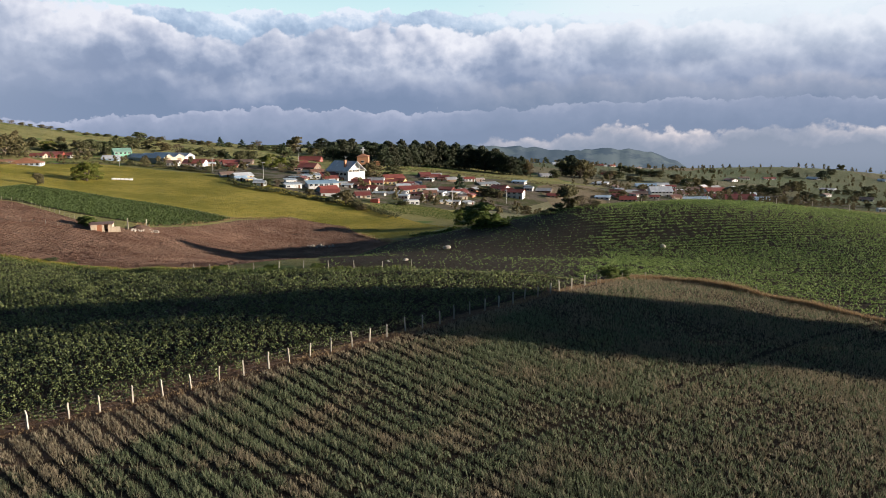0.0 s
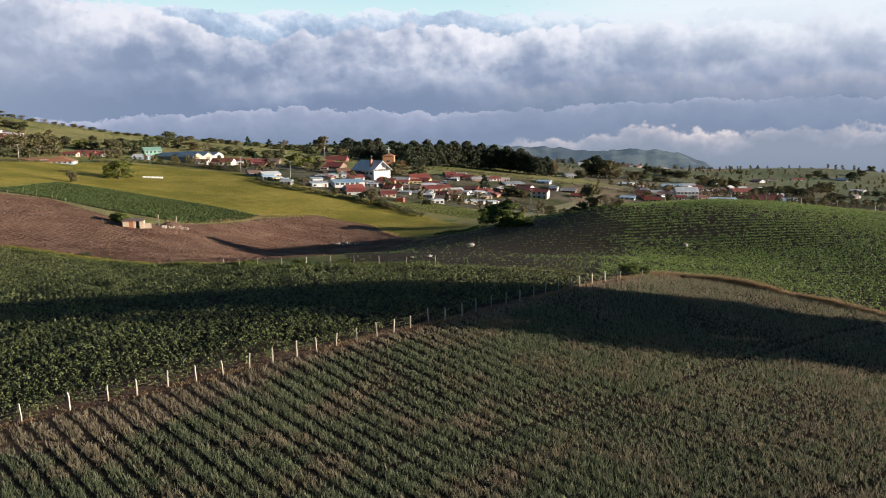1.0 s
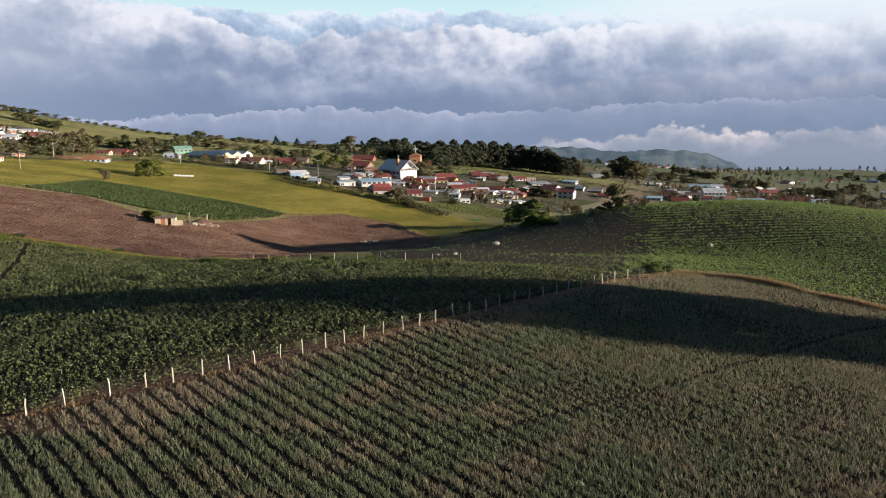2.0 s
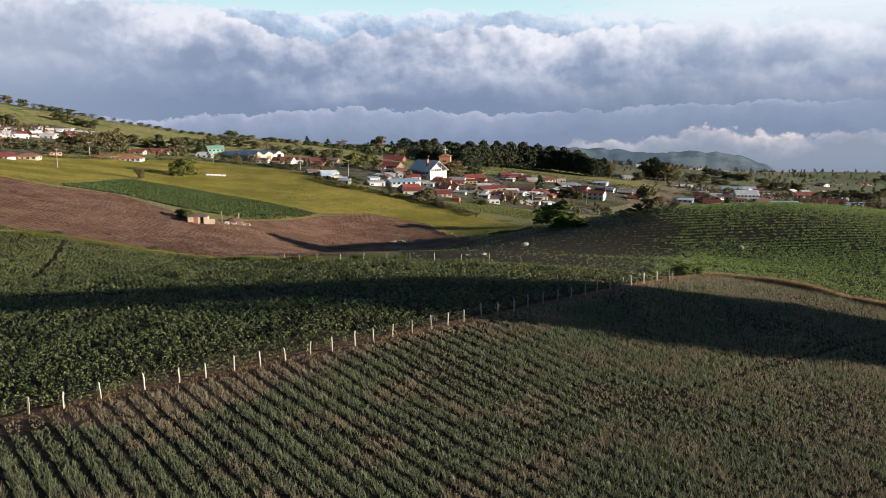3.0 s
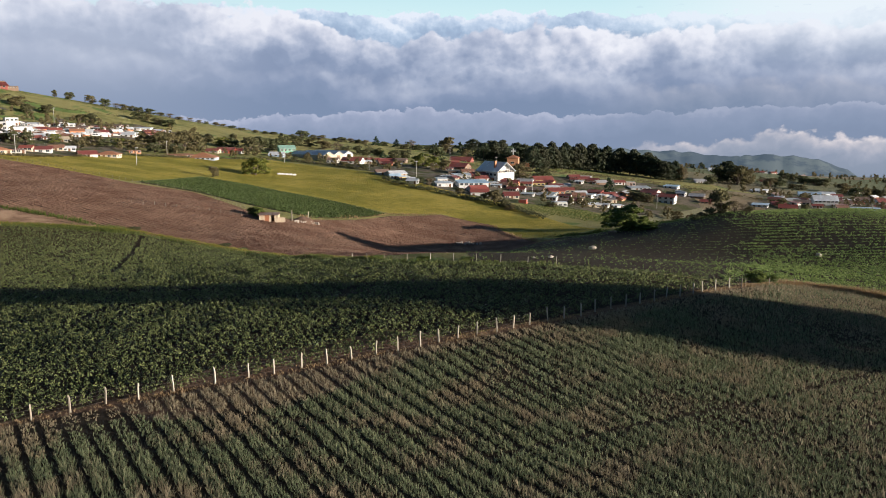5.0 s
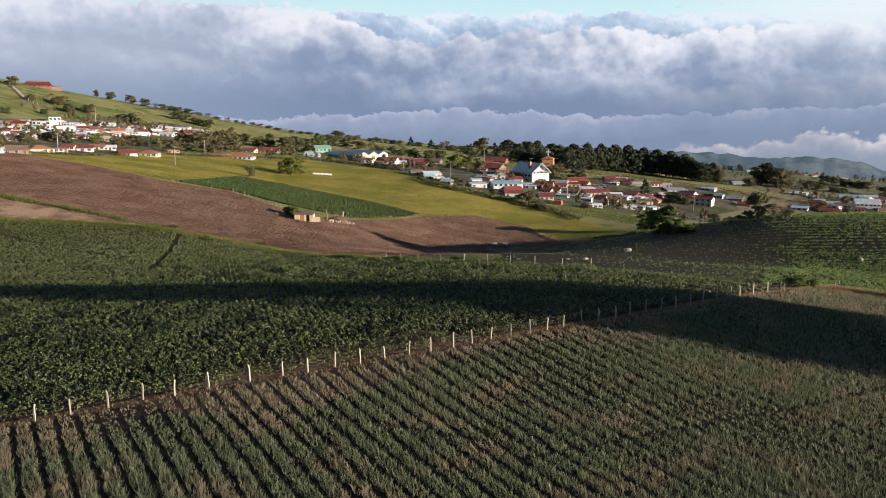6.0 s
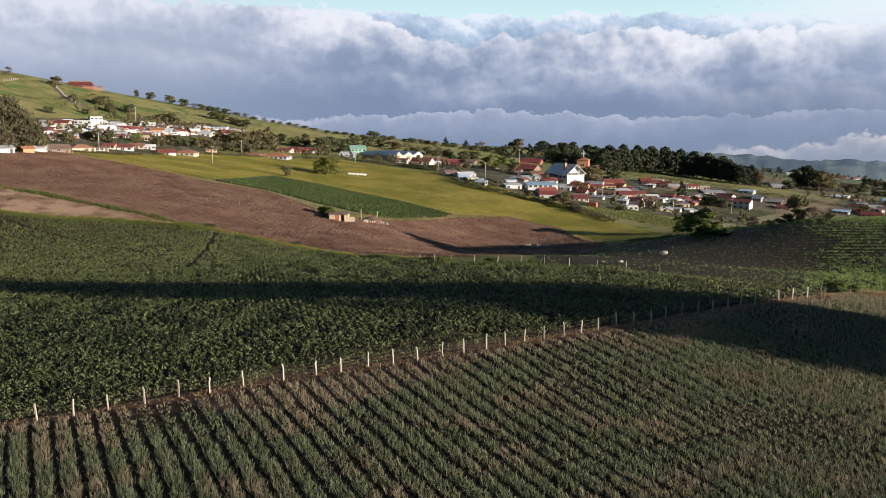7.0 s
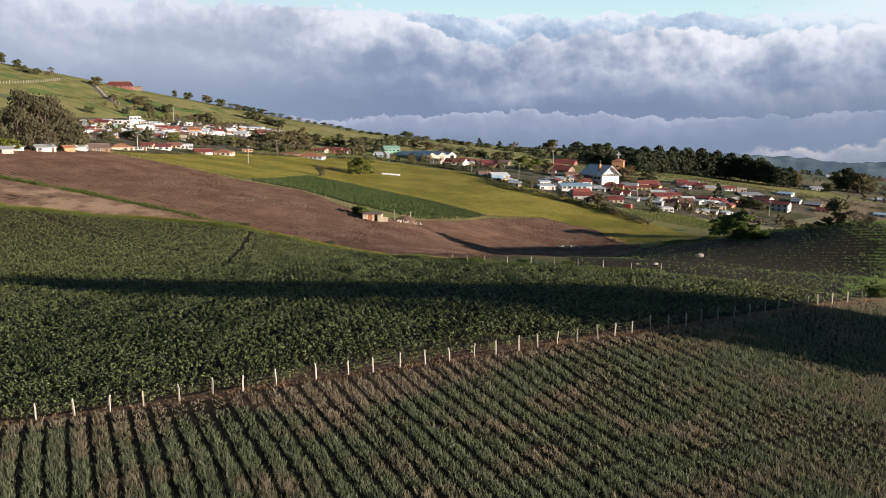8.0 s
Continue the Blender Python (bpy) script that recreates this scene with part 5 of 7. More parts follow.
house(-278.2, 467.9, 9, 6.4, 4.2, 2.2, "g", "pale", "pink")
house(-274.7, 473.7, 8, 6.3, 4.4, 2.0, "g", "maroon", "white")
house(-273.8, 483.4, 38, 7.1, 4.5, 2.2, "g", "red", "white")
house(-276.0, 327.1, 18, 5.0, 4.2, 2.4, "f", "pale", "white")
house(-274.1, 329.5, 48, 5.0, 4.0, 2.4, "f", "rust", "grey")
house(-273.3, 334.6, 17, 5.0, 3.9, 2.0, "g", "pale", "orange")
house(-272.4, 339.2, 59, 5.0, 3.1, 2.4, "g", "white", "white")
house(-273.9, 347.4, 28, 5.0, 3.5, 2.4, "f", "red", "white")
house(-274.9, 355.5, 28, 5.4, 4.4, 2.2, "f", "brown", "orange")
house(-275.0, 363.8, 15, 5.0, 3.7, 2.0, "g", "maroon", "white")
house(-273.9, 370.3, 26, 5.3, 4.4, 2.2, "g", "red", "pink")
house(-273.3, 377.8, 26, 5.3, 4.4, 2.2, "f", "maroon", "white")
house(-271.1, 391.0, 25, 5.0, 3.8, 2.2, "f", "rust", "white")
house(-18.3, 470.6, 22, 8.3, 6.6, 2.4, "f", "brown", "grey")
house(12.4, 468.2, 66, 5.8, 4.8, 2.2, "g", "maroon", "white")
house(-6.2, 461.6, 21, 6.3, 5.4, 2.2, "g", "pale", "white")
house(-19.1, 472.0, -8, 5.3, 4.6, 2.2, "f", "pale", "orange")
house(-21.7, 438.8, -19, 6.6, 4.4, 2.2, "f", "pale", "grey")
house(-21.8, 463.0, 11, 7.3, 5.6, 2.8, "f", "white", "pink")
house(-15.5, 478.0, 22, 6.3, 3.8, 2.2, "g", "grey", "white")
house(10.4, 456.4, 7, 6.2, 4.7, 2.2, "f", "maroon", "white")
house(6.7, 463.9, 67, 7.2, 4.8, 2.8, "f", "pale", "cream")
house(16.0, 464.0, 66, 5.3, 3.7, 2.2, "g", "maroon", "orange")
house(-50.4, 436.1, 27, 5.3, 3.8, 2.2, "f", "maroon", "cream")
house(-39.6, 418.1, -17, 5.0, 3.4, 2.8, "g", "red", "white")
house(9.2, 455.4, 19, 7.4, 6.3, 2.8, "f", "brown", "cream")
house(0.3, 458.8, 8, 6.2, 5.1, 2.2, "f", "grey", "grey")
house(-52.8, 457.9, 27, 6.7, 4.6, 2.8, "f", "rust", "orange")
house(-20.3, 472.4, 10, 7.9, 4.8, 2.4, "g", "maroon", "cream")
house(10.6, 474.3, 67, 6.4, 4.8, 2.8, "f", "pale", "white")
house(-50.0, 456.3, -16, 7.3, 4.5, 2.2, "g", "red", "pink")
house(-22.2, 466.0, 11, 6.2, 4.0, 2.4, "f", "pale", "orange")
house(7.2, 463.9, -11, 7.7, 5.5, 2.4, "f", "pale", "white")
house(-21.7, 464.4, 11, 8.0, 7.1, 2.2, "f", "white", "white")
house(18.4, 481.1, 66, 7.6, 5.6, 2.4, "g", "grey", "orange")
house(-48.4, 422.3, -3, 5.2, 4.1, 2.4, "f", "pale", "white")
house(-4.1, 520.4, -10, 7.0, 4.4, 2.4, "g", "pale", "cream")
house(-10.3, 506.0, -9, 5.1, 3.4, 2.2, "g", "red", "white")
house(-0.1, 503.5, -10, 5.0, 3.2, 2.0, "g", "rust", "grey")
house(-7.8, 498.5, -21, 5.0, 3.9, 2.2, "f", "white", "grey")
house(-71.7, 427.2, 78, 6.7, 4.6, 2.0, "g", "maroon", "cream")
house(-85.0, 486.2, -0, 5.8, 3.9, 2.2, "f", "maroon", "pink")
house(-65.2, 508.0, -3, 7.6, 4.8, 2.4, "f", "maroon", "white")
house(-76.8, 438.7, 18, 5.2, 3.3, 2.0, "f", "brown", "white")
house(-75.9, 428.3, -12, 6.1, 4.8, 2.0, "f", "grey", "pink")
house(-72.5, 482.0, 17, 7.1, 5.1, 2.2, "g", "rust", "pink")
house(119.3, 516.0, 55, 5.5, 4.4, 2.6, "f", "maroon", "white")
house(235.7, 655.7, -30, 9.8, 7.5, 2.2, "g", "maroon", "orange")
house(178.5, 631.7, 4, 9.3, 6.9, 2.6, "f", "maroon", "cream")
house(262.5, 707.5, -30, 10.6, 6.6, 2.6, "f", "pale", "white")
house(249.6, 718.2, 49, 9.3, 7.4, 2.2, "g", "white", "white")
house(235.5, 683.4, -41, 7.0, 5.8, 2.6, "f", "pale", "grey")
house(185.3, 575.0, 2, 7.4, 6.3, 2.6, "g", "maroon", "grey")
house(191.1, 698.2, 5, 8.9, 5.9, 2.6, "g", "maroon", "grey")
house(181.0, 663.9, -25, 10.1, 7.0, 2.2, "g", "maroon", "pink")
house(117.0, 548.7, -22, 5.3, 3.7, 2.2, "g", "white", "orange")
house(180.8, 687.3, 53, 10.7, 8.7, 2.2, "g", "white", "grey")
house(146.3, 585.8, -24, 9.4, 6.7, 2.6, "g", "pale", "orange")
house(166.9, 615.8, -7, 7.6, 6.2, 2.6, "g", "red", "white")
house(136.2, 570.8, -23, 5.3, 4.2, 2.6, "f", "maroon", "white")
house(191.6, 666.1, -38, 6.5, 4.0, 2.6, "f", "white", "white")
house(169.3, 663.8, 6, 7.4, 5.0, 2.2, "f", "brown", "pink")
house(129.9, 626.3, 56, 9.9, 7.6, 2.6, "g", "brown", "white")
house(223.8, 715.5, 51, 8.7, 5.6, 2.6, "g", "pale", "orange")
house(124.0, 545.2, 7, 8.7, 6.7, 2.2, "f", "grey", "grey")
house(152.5, 542.6, 4, 6.0, 4.2, 2.6, "f", "maroon", "white")
house(-124.4, 486.4, 22, 5.9, 4.7, 2.0, "g", "rust", "grey")
house(-117.0, 487.5, 34, 5.9, 4.2, 2.2, "f", "white", "cream")
house(-121.7, 484.9, -8, 7.4, 5.2, 2.0, "g", "maroon", "orange")
house(-120.8, 499.1, -8, 6.3, 4.6, 2.0, "g", "maroon", "orange")
house(-140.2, 502.0, 6, 7.7, 5.5, 2.2, "g", "red", "pink")
house(-131.7, 512.4, -8, 7.7, 6.3, 2.2, "g", "pale", "white")
house(-132.2, 499.0, 83, 5.8, 4.1, 2.4, "f", "grey", "white")
house(-133.7, 487.2, 23, 7.6, 6.7, 2.4, "f", "white", "cream")
house(-69.9, 442.1, 14, 9.5, 7.1, 3.2, "f", "pale", "white")
house(-57.8, 398.7, 19, 14.5, 10.0, 4.6, "f", "blue", "white")
house(-70.7, 392.1, 23, 7.6, 5.7, 3.0, "f", "pale", "white")
house(-97.9, 403.5, 24, 5.3, 4.0, 2.6, "g", "blue", "white")
house(-93.1, 402.0, 32, 5.2, 3.9, 2.4, "f", "white", "yellow")
house(-85.5, 389.3, -8, 5.1, 3.8, 2.6, "g", "pale", "white")
house(-77.5, 462.8, 8, 5.9, 4.5, 2.6, "f", "rust", "brown")
house(-60.4, 443.9, 27, 8.5, 6.4, 2.8, "g", "maroon", "white")
house(-52.0, 430.2, 25, 5.5, 4.1, 2.6, "f", "grey", "grey")
house(-46.1, 430.3, -11, 6.4, 4.8, 2.8, "g", "rust", "brown")
house(-43.1, 450.3, 4, 7.7, 5.7, 3.0, "g", "maroon", "brown")
house(-37.7, 424.5, -6, 8.1, 6.1, 3.0, "g", "maroon", "white")
house(-35.5, 456.4, 6, 5.8, 4.4, 2.8, "g", "red", "cream")
house(-29.6, 468.3, 7, 6.9, 5.2, 3.2, "g", "maroon", "yellow")
house(-24.3, 477.6, -19, 6.1, 4.5, 3.0, "g", "red", "yellow")
house(-29.6, 440.1, -9, 9.3, 7.0, 2.8, "g", "brown", "brown")
house(-24.0, 429.2, -6, 10.0, 7.5, 2.6, "f", "grey", "white")
house(-19.3, 451.6, 21, 8.6, 6.5, 3.0, "g", "maroon", "orange")
house(-13.7, 461.8, 13, 7.8, 5.9, 3.0, "g", "red", "cream")
house(-19.6, 417.8, -12, 5.3, 4.0, 3.0, "f", "pale", "white")
house(-15.0, 397.3, 15, 6.8, 5.1, 2.8, "b", "white", "white")
house(-8.7, 429.5, -15, 8.2, 6.1, 3.0, "g", "maroon", "cream")
house(-6.8, 452.2, 6, 6.7, 5.0, 2.8, "g", "rust", "brown")
house(-13.4, 439.6, -15, 5.6, 4.2, 2.6, "g", "maroon", "white")
house(2.5, 470.9, -22, 8.0, 6.0, 3.0, "g", "red", "maroon")
house(0.3, 426.9, 16, 8.2, 6.1, 3.0, "f", "pale", "cream")
house(6.4, 435.3, -14, 5.5, 4.2, 2.6, "f", "grey", "white")
house(-30.5, 374.1, -8, 3.6, 3.4, 2.2, "b", "red", "red")
house(-11.2, 517.3, 22, 6.6, 4.9, 2.4, "g", "maroon", "brown")
house(-5.4, 512.8, 17, 7.6, 5.7, 2.4, "g", "maroon", "brown")
house(0.7, 511.3, -9, 6.5, 4.9, 2.4, "g", "maroon", "brown")
house(5.1, 505.2, 20, 6.4, 4.8, 2.4, "g", "grey", "brown")
house(-51.2, 377.2, 9, 8.1, 6.1, 3.4, "g", "red", "white")
house(-38.3, 396.2, 13, 6.8, 5.1, 2.6, "g", "brown", "brown")
house(-31.5, 412.8, -9, 6.1, 4.6, 2.4, "f", "grey", "grey")
house(16.1, 511.5, 18, 6.5, 4.9, 2.8, "g", "red", "white")
house(23.3, 513.2, 6, 5.4, 4.1, 2.8, "b", "pale", "pink")
house(27.7, 503.3, 14, 11.7, 8.8, 2.4, "f", "grey", "grey")
house(37.7, 485.3, -11, 6.2, 4.6, 2.8, "g", "maroon", "cream")
house(42.0, 474.2, -20, 9.1, 6.8, 4.6, "g", "red", "white")
house(48.1, 519.9, -21, 8.3, 6.2, 2.6, "f", "blue", "white")
house(51.9, 496.6, -25, 4.8, 3.6, 3.0, "g", "pale", "white")
house(60.7, 497.1, -16, 8.5, 6.4, 2.6, "g", "grey", "brown")
house(64.2, 483.8, -3, 6.2, 4.6, 2.6, "g", "maroon", "brown")
house(132.4, 692.5, -33, 13.4, 10.0, 3.0, "f", "white", "white")
house(169.9, 693.9, -6, 16.6, 10.0, 3.4, "g", "blue", "white")
house(146.1, 567.5, -22, 7.4, 5.6, 3.0, "f", "blue", "white")
house(95.3, 493.4, -19, 8.5, 6.4, 2.6, "f", "blue", "white")
house(110.6, 494.2, -13, 9.6, 7.2, 2.6, "g", "red", "cream")
house(108.7, 522.0, -20, 6.8, 5.1, 2.6, "g", "maroon", "brown")
house(126.1, 528.8, -14, 9.2, 6.9, 2.6, "g", "brown", "cream")
house(131.2, 514.0, -5, 5.6, 4.2, 2.6, "g", "red", "white")
house(-294.9, 343.5, 21, 7.6, 5.7, 3.2, "f", "pale", "white")
house(-281.4, 326.0, 62, 6.3, 4.8, 3.0, "f", "pale", "white")
house(-301.3, 380.9, 17, 9.2, 6.9, 4.6, "b", "pale", "white")
house(-313.0, 404.7, 49, 6.5, 4.8, 4.6, "b", "grey", "white")
house(-296.5, 366.1, 54, 5.5, 4.1, 3.2, "f", "pale", "green")
house(-295.8, 357.0, 18, 6.8, 5.1, 4.2, "g", "maroon", "cream")
house(-296.8, 391.8, 50, 8.3, 6.2, 2.6, "g", "white", "white")
house(-279.0, 381.3, 30, 8.0, 6.0, 2.8, "g", "pale", "bluewall")
house(-289.7, 428.6, 38, 7.6, 5.7, 3.4, "g", "tile", "orange")
house(-264.8, 382.6, 13, 4.9, 3.7, 4.2, "g", "rust", "cream")
house(-276.9, 460.3, 11, 9.0, 6.8, 2.8, "g", "pale", "white")
house(-290.9, 502.0, 16, 11.0, 8.2, 2.8, "f", "pale", "white")
house(-226.8, 252.7, 62, 3.9, 3.4, 2.6, "g", "tile", "orange")
house(-228.2, 260.8, 28, 4.4, 3.4, 2.4, "g", "pale", "white")
house(-229.2, 271.1, 51, 9.0, 6.7, 2.6, "g", "brown", "brown")
house(-234.6, 291.8, 58, 9.5, 7.1, 2.8, "h", "tile", "cream")
house(-235.4, 305.1, 57, 5.7, 4.3, 2.4, "f", "rust", "grey")
house(-239.0, 326.1, 29, 8.5, 6.4, 2.8, "g", "maroon", "white")
house(-243.6, 343.1, 29, 6.2, 4.7, 2.6, "g", "rust", "cream")
house(-240.8, 348.6, 36, 5.4, 4.0, 2.6, "g", "pale", "white")
house(-224.6, 337.7, 46, 7.7, 5.8, 2.4, "g", "maroon", "white")
house(-221.4, 349.8, 15, 9.6, 7.2, 2.8, "h", "tile", "cream")
house(-228.3, 383.6, 42, 5.6, 4.2, 2.2, "f", "tile", "orange")
house(-295.6, 417.4, 48, 6.5, 4.8, 2.6, "g", "red", "white")
house(-287.8, 448.9, 48, 7.9, 5.9, 2.6, "g", "maroon", "white")
house(-294.1, 444.9, 13, 6.7, 5.0, 2.4, "f", "white", "white")
house(-266.4, 315.1, 60, 6.1, 4.6, 2.6, "g", "brown", "white")
house(-302.7, 424.0, 18, 6.6, 4.9, 2.4, "f", "rust", "white")

POLES = [(-87.1, 405.3, 9.6, 1), (-90.9, 528, 12.5, 2), (-215, 392, 8, 1), (-196, 330, 8, 1), (-232, 300, 8, 1), (-170, 440, 8, 1), (-120, 436, 8, 1), (-30, 425, 8, 1), (5, 420, 8, 1), (-320, 452, 9, 1), (-60, 520, 9, 1), (35, 455, 8, 1), (12, 480, 8, 1)]
for px, py, tall, arms in POLES:
    make_pole(px, py, tall, "pale concrete utility pole with a crossarm", arms)
for (ax, ay, at, _), (bx, by, bt, _) in zip(POLES[2:5], POLES[3:6]):
    make_cable((ax, ay, floor_at(ax, ay) + at - 0.2), (bx, by, floor_at(bx, by) + bt - 0.2), 1.2)


# ---- trees ----
def foliage(name, dark, light, mottle=None):
    n = Nodes(name, 0.65, 0.2)
    colour = n.mix(n.island(), dark, light)
    colour = n.mix(n.math("MULTIPLY", n.object_random(), 0.45), colour, mottle or tuple((a + b) * 0.45 for a, b in zip(dark, light)))
    n.colour(colour)
    glow = n.put("ShaderNodeBsdfTranslucent", Color=colour)
    blend = n.put("ShaderNodeMixShader", Fac=0.22, i1=n.bsdf.outputs[0], i2=glow.outputs[0])
    n.tree.links.new(blend.outputs[0], n.tree.nodes["Material Output"].inputs["Surface"])
    return n.mat


def make_bark():
    n = Nodes("bark", 0.95, 0.1)
    grain = n.noise(6, 5, n.mapping(n.coords(), (1, 1, 0.2)))
    return n.colour(n.mix(grain, (0.06, 0.045, 0.035), (0.19, 0.15, 0.12))).bump(grain, 0.6, 0.05).mat


BARK = make_bark()
LEAF = {"round": foliage("dark_leaf", (0.042, 0.054, 0.023), (0.125, 0.135, 0.058), (0.12, 0.095, 0.05)), "olive": foliage("olive_leaf", (0.055, 0.058, 0.026), (0.17, 0.15, 0.065), (0.17, 0.12, 0.065)),
        "bare": foliage("thin_leaf", (0.09, 0.07, 0.045), (0.19, 0.15, 0.09)), "conifer": foliage("conifer_needle", (0.018, 0.036, 0.018), (0.05, 0.075, 0.03)),
        "pine": foliage("pine_needle", (0.022, 0.034, 0.02), (0.062, 0.078, 0.04), (0.07, 0.06, 0.036)), "euc": foliage("gum_leaf", (0.038, 0.042, 0.021), (0.11, 0.105, 0.05)),
        "bamboo": foliage("bright_leaf", (0.08, 0.1, 0.018), (0.21, 0.21, 0.04)), "shrub": foliage("shrub_leaf", (0.05, 0.08, 0.016), (0.17, 0.2, 0.045))}
LEAF["cypress"] = LEAF["round"]
LEAF["grand"] = foliage("grove_leaf", (0.032, 0.036, 0.018), (0.105, 0.1, 0.048), (0.11, 0.085, 0.05))
#          lobes, leaves a lobe, leaf size, trunk height
HABIT = {"grand": (46, 160, 0.023, 0.06), "round": (32, 54, 0.05, 0.03), "olive": (30, 50, 0.048, 0.04), "bare": (22, 36, 0.03, 0.18), "conifer": (34, 52, 0.038, 0.05), "pine": (42, 50, 0.04, 0.06), "cypress": (28, 60, 0.04, 0.05),
         "euc": (28, 70, 0.032, 0.2), "bamboo": (24, 70, 0.042, 0.04), "shrub": (26, 180, 0.038, 0.02)}


def tree_meshes(kind, seed):
    """Trunk with limbs, and a crown of leaves on many lobes; one unit high and one unit wide."""
    g = np.random.default_rng(seed)
    lobes, per, size, bole = HABIT[kind]
    spots, radii = [], []
    for k in range(lobes):
        t = (k + g.uniform(0, 1)) / lobes
        a = g.uniform(0, 2 * np.pi)
        if kind in ("conifer", "pine", "cypress"):
            z = bole + 0.02 + (0.94 - bole) * t
            reach = {"conifer": 0.36 * (1 - t) ** 0.8 + 0.02, "pine": 0.36 * (1 - t**2.6) * g.uniform(0.45, 1.25) + 0.04, "cypress": 0.3 * (1 - t**2) + 0.03}[kind]
            rad = (0.17 * (1 - 0.72 * t) if kind == "conifer" else 0.2 * (1 - 0.35 * t)) * g.uniform(0.8, 1.25)
            d = reach * g.uniform(0.6, 1)
        elif kind in ("bamboo", "shrub"):
            z, d = 0.06 + 0.78 * t, 0.38 * math.sqrt(g.uniform(0.05, 1))
            d *= 1 - 0.45 * max(0, z - 0.45)
            rad = g.uniform(0.12, 0.19)
        else:
            d = 0.36 * math.sqrt(g.uniform(0.02, 1))
            z = 0.08 + 0.76 * t**1.25 if k % 3 else 0.8 - 0.7 * d
            d *= 1.05 - 0.75 * max(0.0, z - 0.45)
            if kind == "euc":
                z = g.uniform(0.3, 0.9)
                d = 0.36 * math.sqrt(g.uniform(0.1, 1)) * (1.15 - 0.7 * abs(z - 0.55))
            rad = g.uniform(0.14, 0.22)
        spots.append((d * math.cos(a), d * math.sin(a), z)), radii.append(rad)
    spots, radii = np.array(spots), np.array(radii)
    m = lobes * per
    mid, rad = np.repeat(spots, per, 0), np.repeat(radii, per)
    out = g.normal(0, 1, (m, 3))
    out /= np.linalg.norm(out, axis=1, keepdims=True)
    out[:, 2] = np.where(out[:, 2] < -0.3, -out[:, 2] * 0.6, out[:, 2])
    place = mid + out * (rad * g.uniform(0.55, 1.08, m))[:, None] * (1, 1, 0.72)
    nrm = out + g.normal(0, 0.55, (m, 3))
    nrm /= np.linalg.norm(nrm, axis=1, keepdims=True)
    t = np.cross(nrm, g.normal(0, 1, (m, 3)))
    t /= np.linalg.norm(t, axis=1, keepdims=True)
    w = np.cross(nrm, t)
    s = (size * g.uniform(0.55, 1.35, m))[:, None]
    verts = np.stack([place - t * s, place - w * s * 0.65, place + t * s, place + w * s * 0.65], 1).reshape(-1, 3)
    crown = mesh_of("crown", verts, np.arange(4 * m).reshape(-1, 4), LEAF[kind])
    bm = bmesh.new()
    thick = 0.03 if kind in ("pine", "euc", "conifer") else 0.045
    top = 0.9 if kind in ("conifer", "pine", "cypress") else max(bole, 0.1) + 0.2
    tube(bm, (0, 0, -0.08), (0.01, 0, max(bole, 0.08)), thick, thick * 0.75, 7, False)
    tube(bm, (0.01, 0, max(bole, 0.08)), (0.0, 0.02, top), thick * 0.75, thick * 0.25, 7)
    for k in range(0, lobes, 2):
        x, y, z = spots[k]
        start = min(max(bole, 0.08) + 0.02 * (k % 5), z - 0.03) if kind not in ("conifer", "pine", "cypress") else z - 0.05
        tube(bm, (0.005, 0.01, start), (x, y, z), thick * 0.4, thick * 0.1, 5, False)
    return from_bm("trunk", bm, BARK, True), crown


TREE_WORDS = {"grand": ("tree", "tall broad olive-brown tree in a grove beside the houses"), "round": ("broadleaf_tree", "dark green broadleaf tree with a rounded uneven crown"), "olive": ("broadleaf_tree", "olive-brown broadleaf tree with an open crown"),
              "bare": ("thin_tree", "thin brownish tree with sparse leaves"), "conifer": ("conifer", "dark green pointed conifer"), "pine": ("pine_tree", "tall dark pine in a windbreak row"),
              "cypress": ("cypress", "dense dark cypress beside the houses, some added to cast shade"), "euc": ("shade_gum_tree", "tall open gum tree added out of view to cast shade"),
              "bamboo": ("bamboo_clump", "bright yellow-green bushy clump on the grass"), "shrub": ("shrub", "large sunlit green shrub at the field edge")}
forms, tree_total = {}, 0


def tree(kind, x, y, high, wide):
    global tree_total
    tree_total += 1
    pick = (kind, tree_total % 4)
    if pick not in forms:
        forms[pick] = tree_meshes(kind, 100 + 7 * tree_total)
    trunk, crown = forms[pick]
    name, label = TREE_WORDS[kind]
    r = random.Random(tree_total)
    holder = tagged(new(name), label, "tree" if kind not in ("shrub", "bamboo") else "shrub", group="pine windbreak" if kind == "pine" else "")
    holder.matrix_world = pose(x, y, floor_at(x, y) - 0.1, 0, 0, r.uniform(0, 360)) @ Matrix.Diagonal((wide * 1.1, wide * 1.1, high * 1.04, 1))
    part("trunk", trunk, holder)
    part("crown", crown, holder)
    return holder


tree("round", -472.5, 472.3, 8.2, 5.8)
tree("round", -452.1, 464.2, 5.8, 6.1)
tree("round", -433.0, 450.3, 4.7, 5.8)
tree("round", -428.9, 450.8, 3.4, 4.5)
tree("round", -427.6, 455.8, 4.7, 5.8)
tree("bare", -428.2, 466.6, 3.5, 5.5)
tree("bare", -432.7, 474.7, 6.2, 5.5)
tree("olive", -406.4, 487.1, 6.9, 9.1)
tree("olive", -367.1, 454.8, 4.8, 5.9)
tree("round", -332.4, 391.8, 4.2, 7.4)
tree("round", -336.3, 427.5, 3.7, 5.5)
tree("olive", -358.4, 471.8, 6.5, 11.9)
tree("round", -341.9, 457.5, 6.3, 9.0)
tree("round", -340.5, 472.8, 6.0, 10.9)
tree("olive", -360.8, 468.6, 4.0, 5.1)
